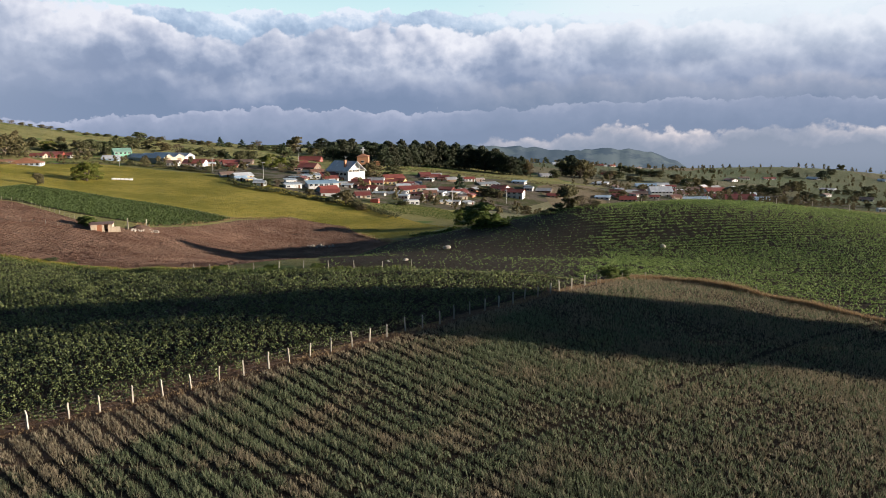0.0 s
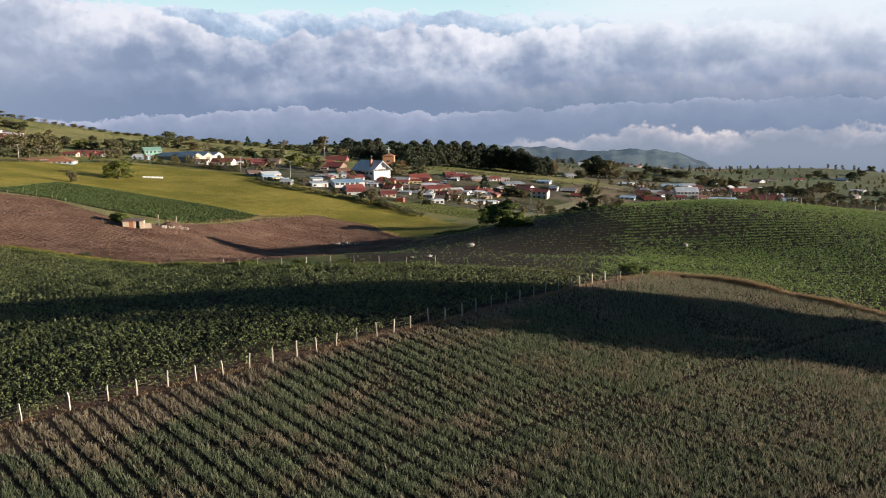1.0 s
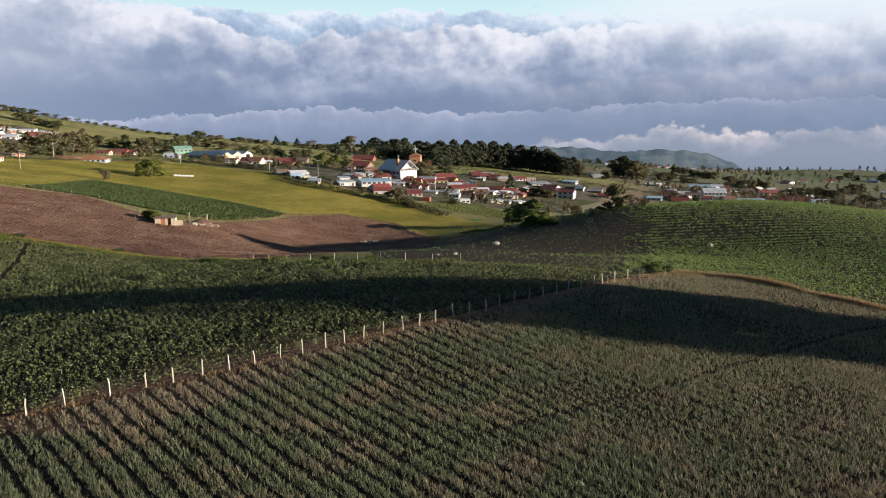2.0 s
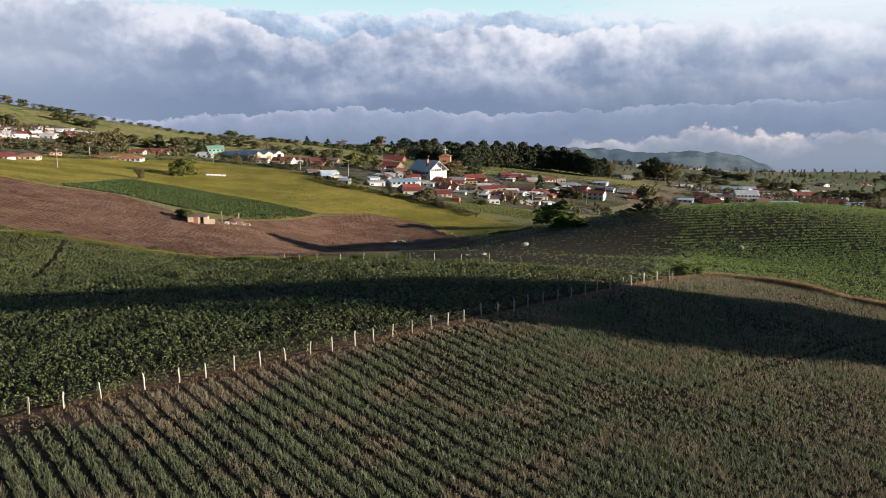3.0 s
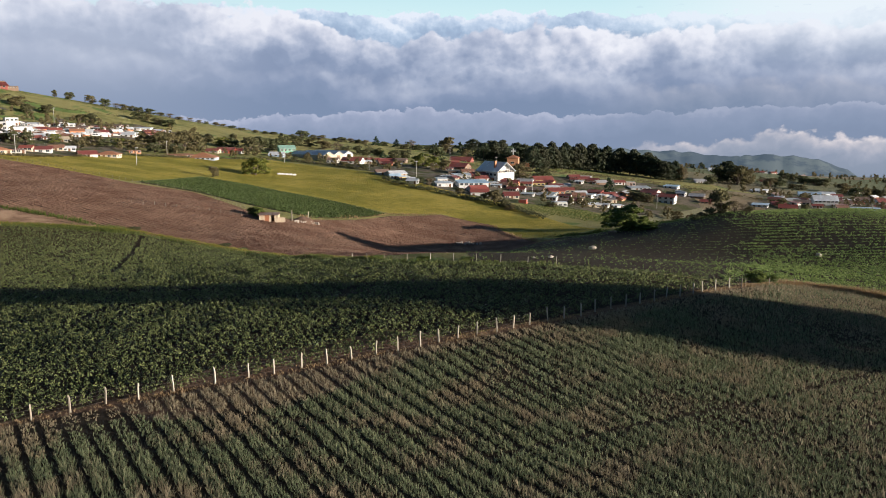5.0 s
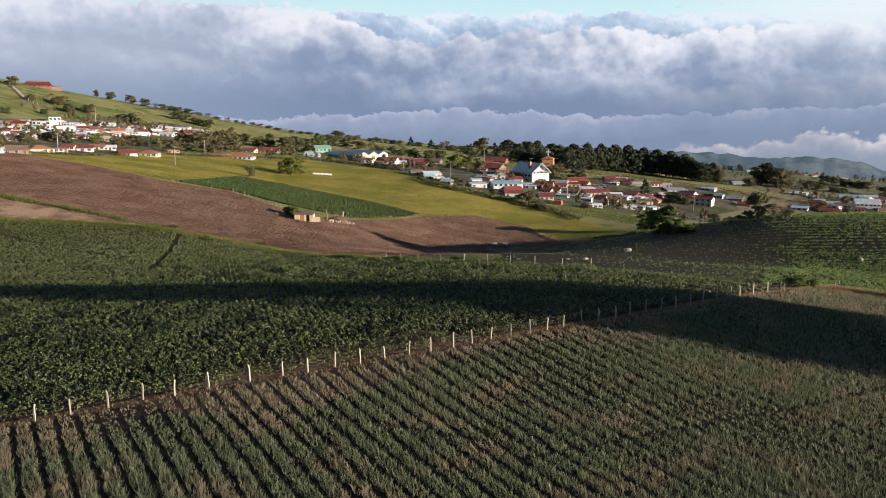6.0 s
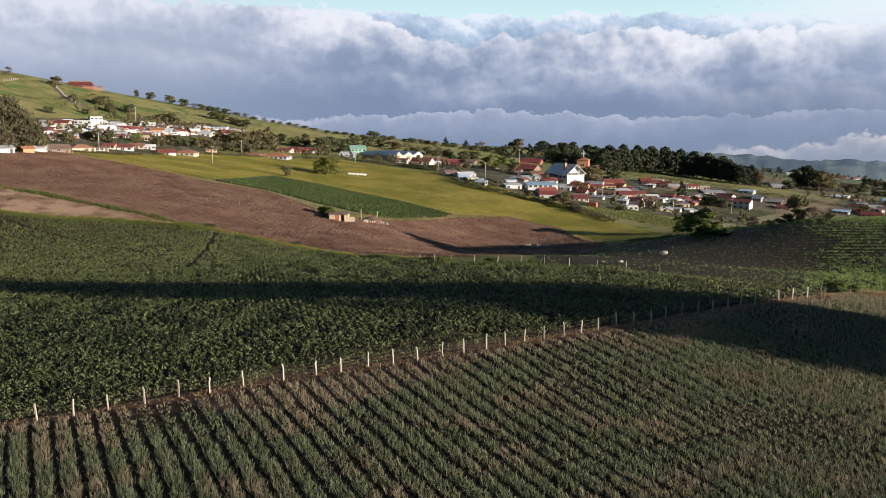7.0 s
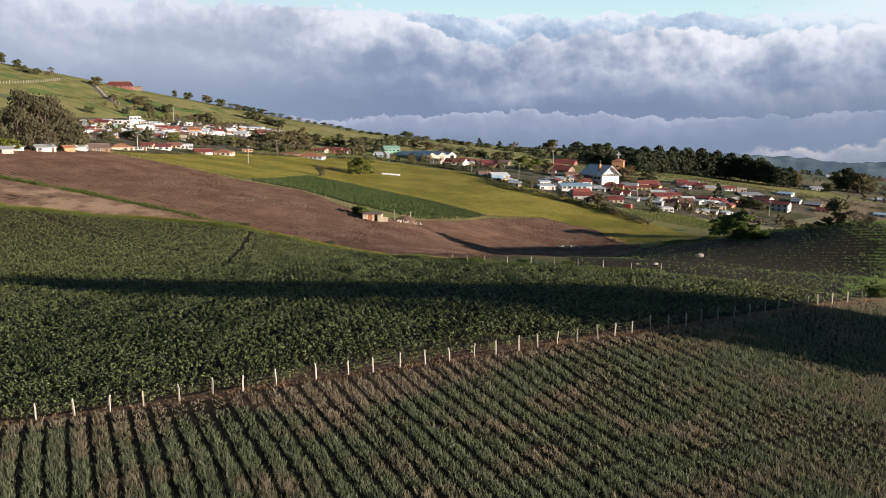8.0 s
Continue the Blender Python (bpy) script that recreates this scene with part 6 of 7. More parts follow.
tree("round", -401.8, 571.2, 5.6, 4.0)
tree("round", -386.4, 566.6, 6.0, 6.9)
tree("olive", -371.5, 570.2, 6.8, 8.8)
tree("round", -360.6, 571.1, 6.3, 7.8)
tree("bare", -356.5, 579.1, 4.5, 5.9)
tree("olive", -348.9, 576.4, 4.9, 6.8)
tree("round", -351.7, 591.3, 4.1, 5.9)
tree("round", -343.6, 588.6, 4.5, 7.8)
tree("round", -339.5, 597.4, 4.6, 9.9)
tree("olive", -356.2, 643.4, 3.0, 7.4)
tree("bare", -329.9, 611.4, 4.2, 7.0)
tree("olive", -322.3, 611.5, 2.7, 7.0)
tree("bare", -318.1, 621.3, 3.7, 6.0)
tree("olive", -322.0, 644.7, 2.6, 5.2)
tree("round", -320.8, 656.3, 2.6, 4.7)
tree("olive", -323.1, 678.0, 3.1, 6.5)
tree("olive", -317.6, 680.5, 2.6, 6.5)
tree("round", -304.6, 669.8, 2.6, 7.4)
tree("round", -287.3, 652.2, 2.6, 8.2)
tree("olive", -274.9, 649.9, 2.6, 6.1)
tree("round", -271.6, 660.6, 2.6, 7.2)
tree("round", -274.1, 686.4, 2.6, 9.6)
tree("round", -268.7, 693.1, 2.6, 5.3)
tree("olive", -263.8, 706.0, 2.6, 6.5)
tree("round", -247.4, 685.9, 7.5, 12.6)
tree("olive", -246.3, 710.1, 4.6, 7.6)
tree("olive", -243.6, 724.4, 4.7, 9.9)
tree("round", -236.3, 741.0, 3.2, 4.5)
tree("round", -228.3, 738.2, 4.8, 10.0)
tree("olive", -223.9, 751.1, 4.3, 6.8)
tree("round", -215.8, 746.3, 4.3, 7.8)
tree("olive", -210.8, 757.8, 4.3, 7.9)
tree("conifer", -196.2, 740.2, 8.9, 8.8)
tree("round", -193.6, 759.4, 4.8, 9.0)
tree("conifer", -183.6, 768.0, 7.6, 9.1)
tree("round", -170.6, 749.4, 5.3, 9.9)
tree("bare", -167.4, 763.9, 9.6, 9.0)
tree("round", -160.6, 757.4, 5.8, 11.1)
tree("round", -151.6, 760.4, 5.8, 10.0)
tree("conifer", -143.6, 760.0, 8.5, 8.9)
tree("olive", -135.6, 759.7, 8.5, 12.2)
tree("conifer", -125.7, 789.5, 10.9, 6.9)
tree("pine", -114.8, 796.0, 13.5, 23.9)
tree("olive", -114.5, 752.1, 7.3, 9.8)
tree("round", -314.6, 481.5, 6.3, 9.9)
tree("olive", -319.9, 478.5, 4.7, 8.3)
tree("round", -314.5, 536.6, 6.0, 10.7)
tree("olive", -310.5, 543.3, 5.1, 8.1)
tree("round", -299.3, 535.5, 5.0, 9.7)
tree("round", -289.6, 534.3, 5.8, 9.6)
tree("olive", -240.3, 415.7, 8.6, 11.8)
tree("olive", -232.1, 415.6, 10.5, 13.0)
tree("olive", -233.5, 432.8, 10.1, 12.8)
tree("olive", -228.3, 436.9, 11.5, 14.2)
tree("olive", -223.0, 440.9, 10.2, 11.4)
tree("round", -220.3, 411.4, 5.8, 8.1)
tree("round", -226.3, 400.0, 5.7, 8.0)
tree("olive", -238.4, 397.2, 5.7, 8.0)
tree("bamboo", -246.0, 399.4, 5.2, 8.1)
tree("round", -246.9, 387.3, 5.0, 8.6)
tree("olive", -250.8, 383.8, 5.7, 9.3)
tree("olive", -245.0, 362.0, 4.2, 5.7)
tree("bamboo", -262.2, 369.2, 5.0, 7.2)
tree("round", -259.2, 343.8, 6.5, 6.8)
tree("round", -262.2, 338.8, 5.9, 6.8)
tree("olive", -268.1, 339.8, 4.2, 6.2)
tree("olive", -260.5, 316.2, 5.1, 8.3)
tree("bare", -259.2, 306.4, 5.0, 6.4)
tree("olive", -254.0, 293.8, 4.3, 5.0)
tree("round", -253.0, 505.3, 3.9, 8.1)
tree("round", -243.3, 497.9, 6.1, 8.0)
tree("bamboo", -230.6, 489.9, 5.9, 10.1)
tree("round", -221.6, 485.9, 6.6, 8.5)
tree("conifer", -199.5, 457.3, 6.2, 3.6)
tree("round", -247.8, 543.9, 3.7, 6.0)
tree("round", -207.8, 480.9, 9.3, 10.6)
tree("round", -205.1, 491.0, 9.5, 10.7)
tree("round", -202.1, 502.9, 8.9, 10.2)
tree("round", -208.7, 542.8, 8.8, 10.9)
tree("round", -206.0, 556.2, 8.9, 10.2)
tree("olive", -202.6, 577.0, 6.7, 10.6)
tree("olive", -191.8, 573.6, 6.6, 11.3)
tree("bare", -176.7, 559.9, 8.1, 10.1)
tree("round", -167.0, 548.5, 6.3, 9.1)
tree("round", -163.4, 564.4, 6.4, 8.5)
tree("round", -156.7, 565.9, 5.6, 8.5)
tree("round", -149.8, 568.0, 6.4, 9.3)
tree("conifer", -140.7, 548.6, 5.4, 6.5)
tree("round", -136.9, 565.7, 6.4, 9.2)
tree("round", -133.8, 583.9, 6.6, 9.5)
tree("bamboo", -156.0, 365.4, 8.8, 12.1)
tree("bamboo", -159.0, 362.7, 6.6, 5.7)
tree("bamboo", -154.7, 372.8, 7.2, 6.4)
tree("olive", -161.6, 332.3, 5.1, 4.5)
tree("round", -168.3, 449.9, 3.3, 4.2)
tree("olive", -161.1, 452.3, 4.6, 5.9)
tree("round", -153.4, 454.9, 3.0, 5.5)
tree("olive", -137.7, 446.5, 3.2, 6.1)
tree("round", -132.1, 439.0, 2.8, 5.3)
tree("round", -124.7, 439.0, 3.1, 5.3)
tree("cypress", -237.0, 232.4, 13.7, 8.1)
tree("cypress", -236.2, 235.4, 11.9, 8.2)
tree("grand", -233.5, 236.2, 16.9, 12.5)
tree("grand", -232.5, 241.5, 22.6, 15.0)
tree("grand", -233.9, 250.2, 20.7, 16.3)
tree("grand", -233.7, 255.8, 15.7, 13.5)
tree("grand", -231.1, 258.0, 11.9, 12.5)
tree("olive", -231.1, 261.1, 12.5, 8.6)
tree("bare", -229.4, 245.5, 8.3, 9.7)
tree("bamboo", -232.3, 231.4, 4.5, 7.1)
tree("bamboo", -231.1, 227.6, 4.9, 5.2)
tree("bamboo", -107.2, 498.6, 7.0, 5.9)
tree("bamboo", -101.5, 495.1, 9.0, 10.9)
tree("bamboo", -93.4, 482.1, 8.1, 9.2)
tree("bare", -89.2, 463.8, 5.8, 6.1)
tree("olive", -86.3, 484.0, 6.8, 8.5)
tree("round", -116.5, 617.1, 10.3, 12.7)
tree("olive", -133.9, 765.1, 16.0, 14.5)
tree("pine", -74.4, 718.8, 12.2, 14.4)
tree("pine", -85.3, 729.2, 17.3, 19.0)
tree("pine", -94.4, 723.8, 14.8, 18.9)
tree("pine", -69.4, 766.9, 16.4, 21.4)
tree("pine", -61.7, 766.3, 15.6, 16.8)
tree("pine", -81.6, 757.3, 18.0, 16.6)
tree("pine", -93.7, 765.5, 15.6, 16.8)
tree("pine", -48.2, 684.4, 17.7, 17.7)
tree("pine", -43.7, 703.9, 19.0, 18.2)
tree("pine", -37.7, 720.4, 17.9, 18.6)
tree("pine", -32.3, 724.4, 17.1, 17.3)
tree("pine", -26.5, 729.2, 18.9, 17.4)
tree("pine", -20.8, 740.6, 17.5, 17.7)
tree("pine", -15.2, 743.9, 19.3, 19.2)
tree("pine", -8.7, 748.6, 20.2, 17.9)
tree("pine", -2.6, 752.3, 19.4, 17.9)
tree("pine", 3.6, 749.5, 18.5, 17.9)
tree("pine", 9.2, 752.2, 19.4, 17.9)
tree("pine", 15.3, 755.5, 17.0, 16.5)
tree("pine", 21.3, 752.4, 17.8, 16.5)
tree("pine", 27.0, 754.8, 18.7, 18.0)
tree("pine", 32.4, 750.9, 18.6, 17.9)
tree("pine", 38.2, 747.6, 19.4, 17.9)
tree("pine", 43.9, 744.3, 18.4, 16.3)
tree("pine", 50.0, 741.5, 17.5, 16.3)
tree("pine", 55.1, 737.3, 16.6, 16.2)
tree("pine", 60.1, 733.1, 14.9, 14.6)
tree("pine", 65.0, 734.4, 14.1, 14.7)
tree("pine", 70.4, 736.2, 15.8, 14.7)
tree("olive", 74.8, 736.6, 15.2, 9.6)
tree("bare", 77.7, 735.1, 13.2, 7.5)
tree("pine", -48.8, 745.3, 19.3, 17.8)
tree("pine", -36.9, 768.2, 19.8, 18.3)
tree("pine", -25.1, 781.9, 20.2, 18.6)
tree("pine", -12.8, 788.4, 20.3, 18.8)
tree("pine", -0.4, 801.1, 20.7, 19.1)
tree("pine", 13.5, 795.8, 19.7, 19.0)
tree("pine", 25.2, 793.8, 19.6, 18.9)
tree("pine", 37.8, 793.0, 19.6, 18.9)
tree("pine", 50.4, 786.3, 18.6, 18.8)
tree("olive", -42.3, 489.2, 8.8, 14.2)
tree("bare", -40.3, 492.2, 6.8, 9.3)
tree("round", -30.2, 512.5, 5.7, 11.9)
tree("conifer", 9.6, 473.1, 9.8, 8.2)
tree("bare", -8.2, 465.6, 3.9, 5.4)
tree("olive", -42.1, 358.5, 6.0, 7.9)
tree("round", -47.1, 364.4, 3.1, 4.8)
tree("round", -36.7, 349.2, 3.9, 5.6)
tree("olive", -33.5, 341.2, 2.9, 5.0)
tree("round", -48.7, 358.2, 2.0, 3.7)
tree("olive", -59.3, 369.7, 3.1, 5.4)
tree("bare", -76.7, 387.8, 4.4, 5.2)
tree("round", -82.7, 393.9, 3.3, 5.2)
tree("round", -17.9, 377.4, 2.6, 6.0)
tree("round", 27.0, 469.3, 5.2, 10.2)
tree("olive", 31.2, 466.8, 4.5, 8.1)
tree("olive", 23.1, 472.0, 4.6, 8.2)
tree("shrub", 9.2, 217.7, 7.0, 10.6)
tree("shrub", 7.4, 288.6, 6.8, 8.5)
tree("shrub", 12.6, 209.7, 3.8, 6.2)
tree("shrub", 15.2, 207.0, 1.7, 4.6)
tree("olive", 43.4, 427.9, 5.1, 6.3)
tree("olive", 32.9, 216.2, 6.9, 6.9)
tree("bare", 35.7, 211.9, 3.8, 3.7)
tree("bare", 38.0, 212.4, 2.7, 3.1)
tree("olive", 39.1, 210.5, 2.0, 2.8)
tree("round", 30.2, 213.7, 2.1, 3.1)
tree("round", 28.0, 213.6, 1.5, 3.1)
tree("round", 26.2, 210.7, 1.5, 2.7)
tree("pine", 117.9, 764.4, 17.9, 26.0)
tree("round", 109.3, 759.1, 15.7, 14.3)
tree("olive", 123.9, 747.1, 17.5, 18.4)
tree("olive", 132.4, 752.2, 15.6, 13.1)
tree("round", 98.7, 730.0, 8.0, 10.5)
tree("round", 130.9, 876.8, 12.1, 7.6)
tree("olive", 152.0, 752.9, 8.2, 13.1)
tree("bare", 152.9, 784.1, 5.9, 10.7)
tree("round", 183.2, 851.2, 7.4, 11.6)
tree("round", 189.6, 841.1, 6.4, 11.6)
tree("round", 162.9, 768.6, 6.7, 12.4)
tree("round", 195.7, 818.8, 7.2, 15.4)
tree("round", 202.0, 810.4, 6.2, 13.2)
tree("round", 208.2, 802.4, 7.0, 13.1)
tree("olive", 169.7, 752.1, 4.9, 10.3)
tree("olive", 175.8, 745.4, 4.9, 9.3)
tree("olive", 209.2, 746.6, 9.0, 14.2)
tree("round", 213.0, 724.7, 7.3, 11.0)
tree("olive", 220.4, 728.1, 8.1, 12.1)
tree("round", 230.7, 742.1, 6.6, 11.4)
tree("round", 236.1, 735.2, 6.6, 10.4)
tree("olive", 107.7, 498.6, 5.6, 6.6)
tree("olive", 120.1, 493.4, 4.2, 5.1)
tree("olive", 224.0, 655.0, 5.9, 8.4)
tree("round", 239.2, 679.4, 6.2, 9.7)
tree("round", 247.6, 683.4, 6.9, 9.8)
tree("round", 256.1, 687.4, 7.0, 10.7)
tree("round", 264.7, 691.5, 7.9, 10.8)
tree("round", 265.1, 676.8, 6.9, 9.8)
tree("round", 270.7, 674.3, 6.9, 10.6)
tree("olive", 285.0, 691.4, 8.0, 10.0)
tree("olive", 304.5, 722.3, 10.0, 14.3)
tree("round", 313.2, 727.5, 10.1, 11.6)
tree("round", 290.2, 663.0, 5.4, 11.5)
tree("olive", 233.2, 582.4, 4.0, 6.9)
tree("olive", 241.8, 588.7, 4.1, 6.2)
tree("round", 292.8, 653.5, 3.8, 10.5)
tree("pine", 441.2, 965.4, 10.1, 19.6)
tree("round", 481.2, 1030.1, 8.4, 12.4)
tree("round", 552.5, 1153.0, 8.2, 12.4)
tree("round", 415.7, 999.3, 8.0, 11.8)
tree("round", 413.6, 973.4, 6.7, 9.0)
tree("round", 392.2, 966.5, 5.5, 8.8)
tree("round", 345.4, 727.3, 4.3, 6.9)
tree("round", 356.4, 729.4, 5.1, 9.9)
tree("round", 358.3, 713.1, 5.1, 10.7)
tree("round", 416.6, 813.3, 5.9, 11.1)
tree("round", 367.7, 707.6, 4.2, 9.7)
tree("olive", 323.4, 652.1, 3.9, 8.0)
tree("round", 290.6, 564.4, 3.4, 4.7)
tree("round", 396.3, 1434.9, 6.3, 10.9)
tree("round", 397.9, 1373.2, 6.1, 10.5)
tree("round", 315.6, 974.3, 3.8, 7.5)
tree("round", 456.0, 1324.9, 5.9, 11.9)
tree("round", 537.4, 1502.6, 5.9, 11.6)
tree("round", 541.0, 1443.8, 5.8, 11.2)

# unseen gums and cypresses added on the knoll to throw long shade across both crops
for k, (x, y, high) in enumerate(((87, 68, 17), (92, 73, 22.5), (87, 77, 18), (97, 75, 22.5), (94, 70, 20), (84, 71, 13), (84, 81, 14), (82, 76, 10), (81, 71, 8), (80, 82, 12), (82, 87, 13), (86, 84, 15), (79, 85, 11), (78, 80, 11), (88, 80, 16))):
    tree("cypress" if high < 16 else "euc", x, y, high, 9)

# shrubs along the field banks
for kind, x, y, high, wide in (("shrub", 23.2, 114.2, 1.9, 3.4), ("shrub", 25.5, 115.6, 1.4, 2.6), ("shrub", -37.1, 136.5, 1.1, 2.6), ("shrub", -101, 236, 3.2, 4.5), ("shrub", -103.5, 238, 2.6, 3.5), ("shrub", -99.2, 236.5, 2.2, 2.6),
                               ("shrub", -41, 138, 0.9, 2.4), ("shrub", -28, 134, 0.8, 3.0), ("shrub", -20, 131, 0.7, 2.8), ("round", -118, 194, 0.9, 3.2), ("round", -88, 184, 0.9, 3.4), ("round", -80, 176, 0.8, 2.6)):
    tree(kind, x, y, high, wide)


# ---- hedges and growth round the village ----
def hedge(label, line, high, wide, count, kind="round", seed=1):
    g = np.random.default_rng(seed)
    xs, ys = [], []
    for (ax, ay), (bx, by) in zip(line, line[1:]):
        t = g.random(count)
        xs.append(ax + (bx - ax) * t), ys.append(ay + (by - ay) * t)
    x, y = np.concatenate(xs), np.concatenate(ys)
    x, y = x + g.normal(0, wide / 3, len(x)), y + g.normal(0, wide / 3, len(y))
    lump = np.array([noise.noise((a * 0.2, b * 0.2, seed)) for a, b in zip(x, y)])
    keep = lump > -0.28
    x, y, lump = x[keep], y[keep], lump[keep]
    verts, faces = leaves(x, y, ground_z(x, y), 8, 0.9, high * (0.8 + 0.9 * lump), 0.32)
    tagged(new("hedge", mesh_of("hedge", verts, faces, LEAF[kind])), label, "hedge", kind="stuff")


hedge("ragged dark hedge between the pasture and the houses", [(-101, 394), (-85, 376), (-68, 368), (-56, 360), (-40, 351), (-30, 345), (-18, 324)], 2.2, 3.5, 120, "round", 2)
hedge("low hedge along the village edge of the pasture", [(-223, 368), (-205, 400), (-183, 447), (-150, 452), (-120, 432)], 1.6, 3, 110, "olive", 3)
hedge("overgrown hedge in front of the hillside houses", [(-228, 276), (-222, 300), (-222, 330), (-224, 366)], 1.3, 2.5, 90, "olive", 4)
hedge("scrub along the low side of the far field", [(-10, 270), (2, 262), (12, 252), (26, 242)], 1.3, 2.5, 90, "shrub", 5)
hedge("line of low bushes up the grassy hill", [(-372, 395), (-368, 430), (-372, 470), (-385, 500)], 1.2, 1.6, 40, "olive", 31)
hedge("line of low bushes across the hillside pasture", [(-440, 470), (-400, 480), (-350, 500), (-300, 560)], 1.0, 1.6, 60, "olive", 32)
hedge("straggling hedge on the upper hill pasture", [(-300, 700), (-330, 640), (-350, 590), (-345, 540)], 1.4, 2.0, 50, "round", 33)
hedge("hedgerow between two hill fields", [(-230, 800), (-200, 720), (-170, 640), (-150, 560)], 1.6, 2.4, 70, "round", 34)
hedge("dark scrub under the pine windbreak", [(-50, 560), (10, 545), (70, 520), (110, 515)], 2.0, 6, 160, "olive", 6)


def woods(label, line, wide, count, high, kind="round", seed=1):
    """Far trees standing in belts, too many to tell apart."""
    g = np.random.default_rng(seed)
    runs = np.array(line, float)
    k = g.integers(0, len(runs) - 1, count)
    t = g.random((count, 1))
    spot = runs[k] * (1 - t) + runs[k + 1] * t + g.normal(0, wide / 2.5, (count, 2))
    tall = high * g.uniform(0.55, 1.25, count)
    base = ground_z(spot[:, 0], spot[:, 1])
    lobes = 7
    mid = np.repeat(np.c_[spot, base], lobes, 0)
    size = np.repeat(tall, lobes)
    turn, lift = g.uniform(0, 2 * np.pi, count * lobes), np.tile(np.linspace(0.15, 0.85, lobes), count)
    out = 0.3 * (1.1 - lift**2) * g.uniform(0.3, 1, count * lobes) * size
    mid = mid + np.stack([np.cos(turn) * out, np.sin(turn) * out, lift * size], 1)
    per = 14
    m = len(mid) * per
    n = g.normal(0, 1, (m, 3))
    n /= np.linalg.norm(n, axis=1, keepdims=True)
    n[:, 2] = np.abs(n[:, 2])
    big = np.repeat(size, per)
    p = np.repeat(mid, per, 0) + n * (0.2 * big * g.uniform(0.6, 1.05, m))[:, None] * (1, 1, 0.8)
    n = n + g.normal(0, 0.5, (m, 3))
    w = np.cross(n, g.normal(0, 1, (m, 3)))
    w /= np.linalg.norm(w, axis=1, keepdims=True)
    v = np.cross(n, w)
    v /= np.linalg.norm(v, axis=1, keepdims=True)
    s = (0.12 * big * g.uniform(0.6, 1.2, m))[:, None]
    verts = np.stack([p - w * s, p - v * s * 0.7, p + w * s, p + v * s * 0.7], 1).reshape(-1, 3)
    tagged(new("woods", mesh_of("woods", verts, np.arange(4 * m).reshape(-1, 4), LEAF[kind])), label, "trees", kind="stuff")


woods("dark wooded gully beyond the village", [(120, 640), (170, 620), (230, 600), (300, 570), (380, 550)], 30, 120, 5, "olive", 7)
woods("garden trees among the village houses", [(-60, 440), (-20, 420), (20, 425), (50, 430)], 26, 60, 4, "olive", 17)
woods("garden trees among the far houses", [(100, 600), (190, 560), (260, 540)], 24, 80, 4.2, "olive", 18)
woods("trees between the houses on the slope", [(-340, 430), (-290, 470), (-240, 520)], 40, 70, 4, "olive", 19)
woods("garden trees by the road", [(-300, 330), (-260, 380), (-215, 440), (-140, 470), (-100, 450)], 26, 90, 4.5, "olive", 20)
woods("scattered bushes and trees on the far fields", [(60, 820), (150, 800), (260, 780), (400, 740)], 120, 130, 4.6, "olive", 8)
woods("field trees in the hazy valley", [(150, 1050), (300, 1000), (450, 930), (600, 850)], 170, 140, 4.8, "olive", 12)
woods("far belt of trees in the valley", [(120, 1350), (300, 1330), (480, 1250), (680, 1100)], 120, 90, 6, "olive", 9)
woods("far belt of trees on the plateau", [(-260, 1150), (-100, 1250), (60, 1350), (160, 1500)], 110, 110, 11, "pine", 10)

# scattered houses of the farms out on the plain
g = random.Random(21)
for k in range(26):
    b, far = radians(g.uniform(7, 31)), g.uniform(700, 1350)
    house(far * math.sin(b), far * math.cos(b), g.uniform(-60, 60), g.uniform(8, 15), g.uniform(6, 9), 2.8, g.choice("gggf"), g.choice(("pale", "red", "white", "brown", "grey")), g.choice(("white", "white", "cream", "grey")))


# ---- rocks and heaps ----
ROCK = painted("field_stone", (0.42, 0.36, 0.3), (0.2, 0.16, 0.13), 0.9)
EARTH = painted("heaped_earth", (0.16, 0.1, 0.07), (0.08, 0.05, 0.035), 0.95)


def rock_mesh(seed):
    bm = bmesh.new()
    bmesh.ops.create_icosphere(bm, subdivisions=2, radius=0.5)
    for v in bm.verts:
        n = v.co.normalized()
        v.co = n * (0.5 + 0.16 * noise.noise(n * 2.1 + Vector((seed, 0, 0))) + 0.05 * noise.noise(n * 6 + Vector((0, seed, 0))))
        v.co.z *= 0.75
    return from_bm("rock", bm, ROCK)


ROCKS = [rock_mesh(k * 3.7) for k in range(4)]


def rock(x, y, size, k, label="pale boulder lying in the field", lift=0.25):
    ob = tagged(new("rock", ROCKS[k % 4]), label, "rock")
    ob.matrix_world = pose(x, y, floor_at(x, y) + lift * size * 0.6, 8 * k, 5 * k, 61 * k) @ Matrix.Diagonal((size, size * 0.8, size * 0.8, 1))


rock(0.9, 180.2, 1.8, 0), rock(44.9, 167.5, 1.5, 1), rock(46.2, 168.3, 0.9, 2), rock(-6.4, 139.8, 1.0, 3), rock(-9.2, 137.5, 0.6, 1)
r = random.Random(11)
for k in range(26):
    rock(-40.9 + r.gauss(0, 1.6), 266.0 + r.gauss(0, 0.9), r.uniform(0.4, 1.3), k, "stone in a heap at the edge of the ploughed field", r.uniform(0.2, 0.9))
for k in range(34):
    t = r.random()
    rock(-89.6 + 5.5 * t + r.gauss(0, 0.3), 238.8 + 6 * t + r.gauss(0, 0.5), r.uniform(0.4, 0.95), k, "stone in a low dry wall beside the hut", r.uniform(0.2, 1.1))


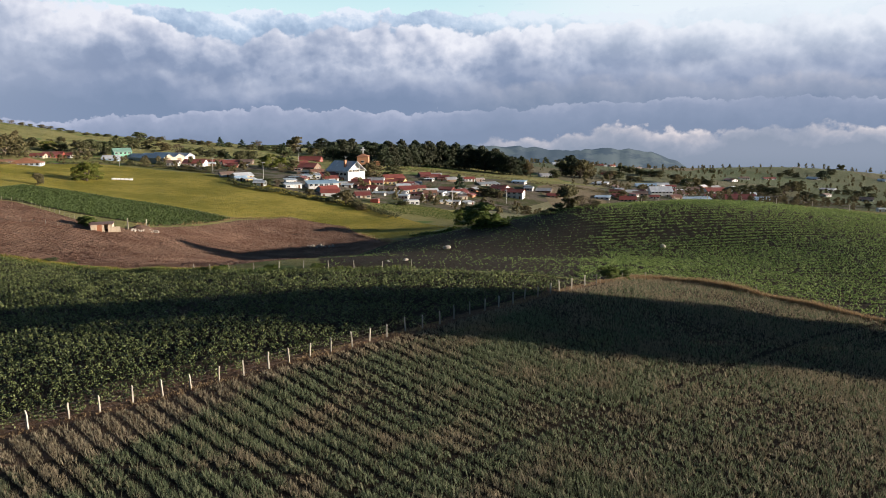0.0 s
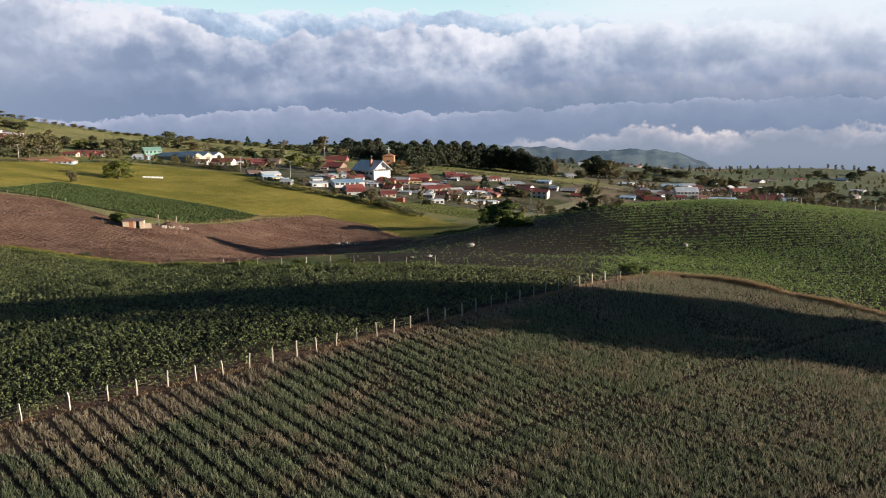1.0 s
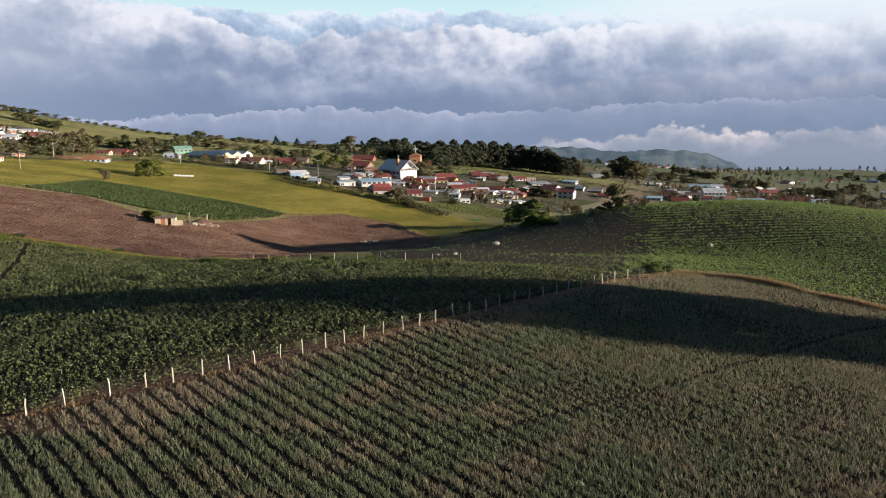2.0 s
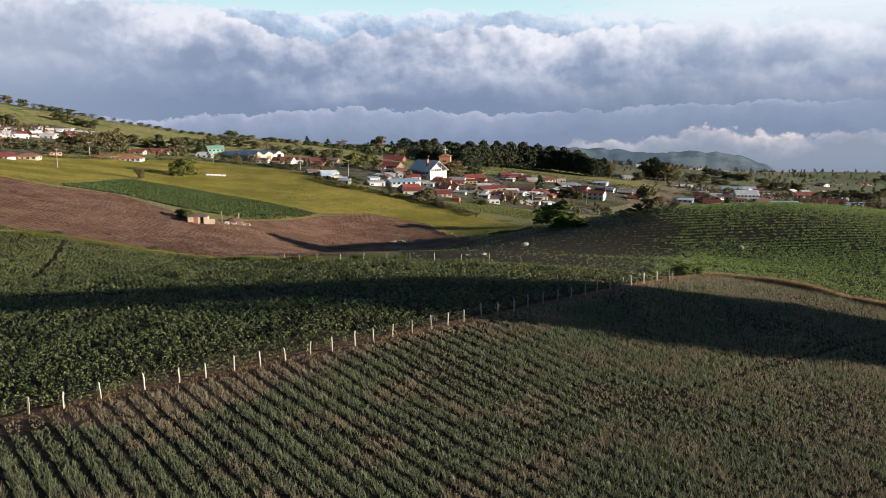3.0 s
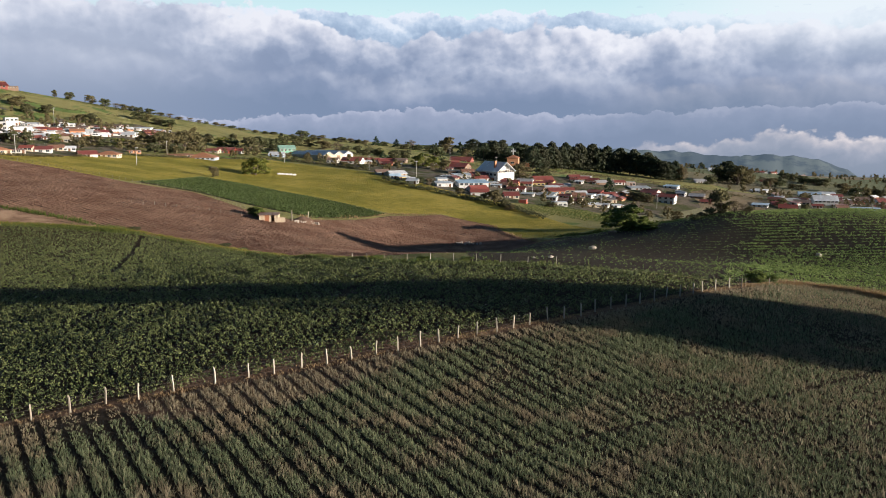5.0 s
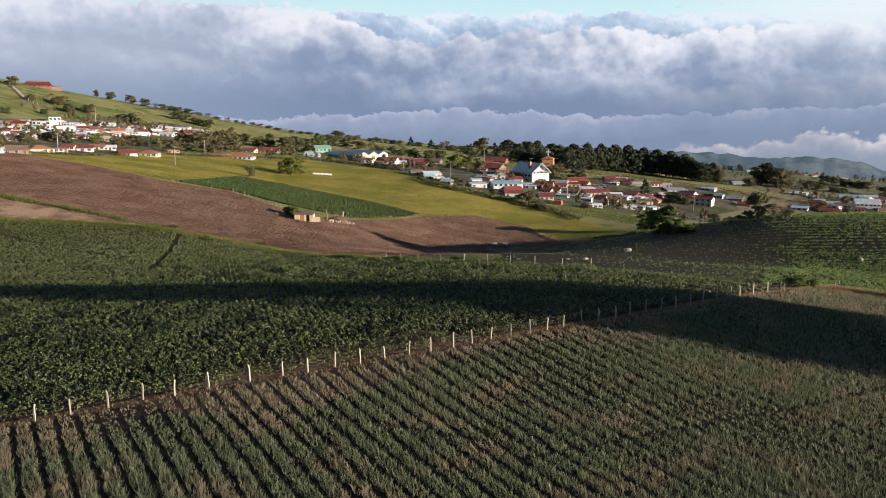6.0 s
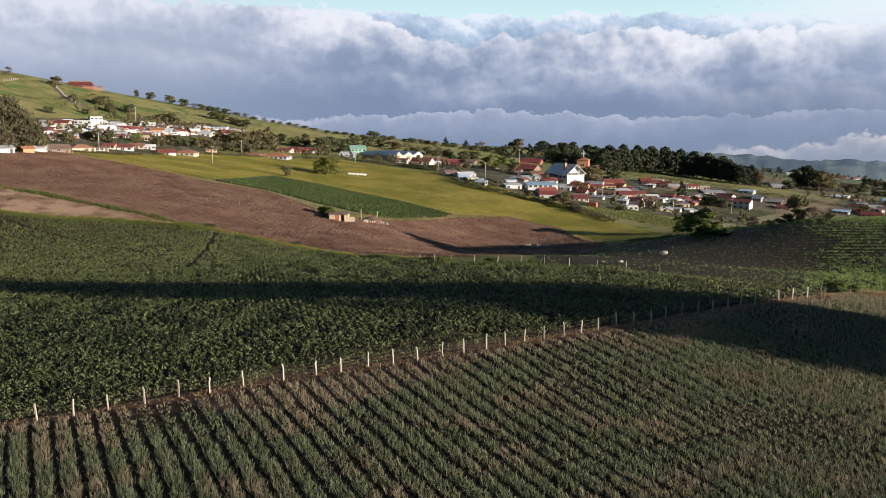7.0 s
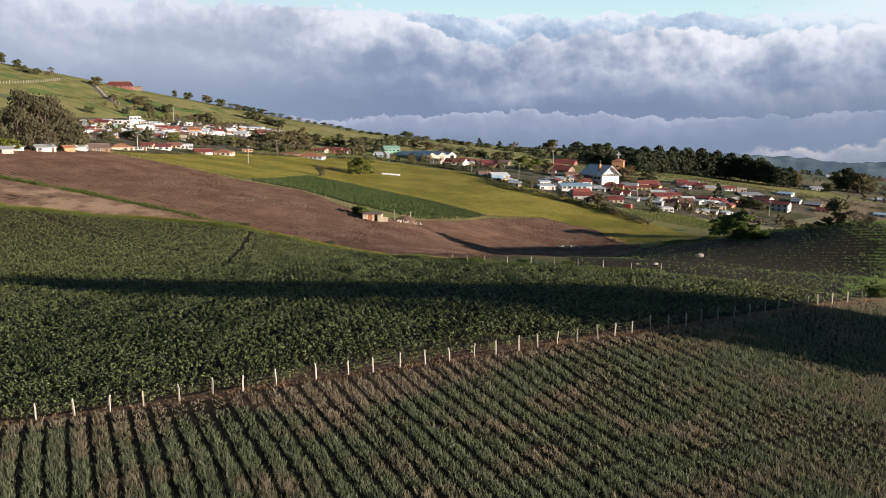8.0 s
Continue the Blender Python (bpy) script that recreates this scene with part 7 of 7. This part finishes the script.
def mound(x, y, wide, high):
    g = np.linspace(-1, 1, 15)
    a, b = np.meshgrid(g, g)
    h = high * np.clip(1 - a * a - b * b, 0, 1) ** 0.7
    h = h * (1 + 0.4 * np.array([noise.noise((p * 3, q * 3, 2.0)) for p, q in zip(a.ravel(), b.ravel())]).reshape(a.shape))
    px, py = x + a * wide / 2, y + b * wide / 2
    v = np.stack([px.ravel(), py.ravel(), ground_z(px.ravel(), py.ravel()) - 0.1 + h.ravel()], 1)
    first = (np.arange(14)[:, None] * 15 + np.arange(14)[None]).ravel()
    tagged(new("earth_mound", mesh_of("earth_mound", v, np.stack([first, first + 1, first + 16, first + 15], 1), EARTH, True)), "heap of dug brown earth beside the hut", "mound")


mound(-88.5, 243.5, 7, 1.6)
for x, y in ((-91.6, 240), (-87.6, 244)):
    ob = tagged(new("wooden_post", make_post_mesh("wooden_post", 3.4, 0.3, POST_WOOD, 31)), "tall pale wooden post beside the hut", "post")
    ob.location = (x, y, floor_at(x, y))

# ---- lesser fences ----
def spaced(line, step):
    """Places at even steps along a line."""
    out, left = [], 0.0
    for (ax, ay), (bx, by) in zip(line, line[1:]):
        d = math.hypot(bx - ax, by - ay)
        while left < d:
            out.append((ax + (bx - ax) * left / d, ay + (by - ay) * left / d))
            left += step
        left -= d
    return out


make_fence(spaced([(-42, 138), (-36, 133), (-24.5, 129), (-12, 123), (-4, 121)], 4.6), 1.4, 0.1, "wire fence on thin wooden posts behind the crop", seed=41)
make_fence(spaced([(30, 240), (50, 238), (66, 234.5), (92, 224), (118, 215), (140, 205)], 9), 1.7, 0.16, "wire fence along the ridge of the field", seed=42, thick=0.02)
make_fence(spaced([(-226, 272), (-197, 274.5), (-160, 266.5), (-139, 270), (-108, 244.8)], 3.0), 1.2, 0.07, "old wire fence between ploughed soil and pasture", seed=43, thick=0.02)
make_fence(spaced([(-135, 222), (-118, 229), (-104, 232)], 3.2), 1.2, 0.06, "broken wire fence leading to the hut", seed=44, thick=0.02)
make_fence(spaced([(-396, 380), (-395, 392), (-400, 414), (-407, 440), (-415, 463)], 3.0), 1.6, 0.34, "white post fence crossing the green hillside", seed=45, thick=0.03)
make_fence(spaced([(21, 109.2), (28, 116.5), (36, 118), (43, 112), (52, 103)], 5.5), 1.1, 0.05, "thin stake fence in the dry grass", seed=46)
make_fence(spaced([(-400, 480), (-377, 460), (-364, 451), (-358, 451)], 3.0), 1.6, 0.3, "white post fence beside the hillside track", seed=47, thick=0.03)


# ---- kitchen gardens and strips of crop by the village ----
def garden(label, poly, bearing, across, along, material, high, size):
    x, y, row, u, v = grid_in(poly, bearing, along, across, 0.12, (0, 900))
    verts, faces = leaves(x, y, ground_z(x, y), 4, 0.4, high, size)
    tagged(new("garden_crop", mesh_of("garden_crop", verts, faces, material)), label, "crop", kind="stuff")


garden("rows of green vegetables below the houses", [(-33, 354), (-12, 336), (3, 320), (12, 345), (0, 395), (-21, 390)], 155, 2.2, 0.9, WEED_LEAF, 0.5, 0.26)
garden("strip of dark green vegetables by the village", [(30, 400), (52, 380), (70, 395), (44, 425)], 120, 2.4, 0.9, POTATO_LEAF, 0.6, 0.32)
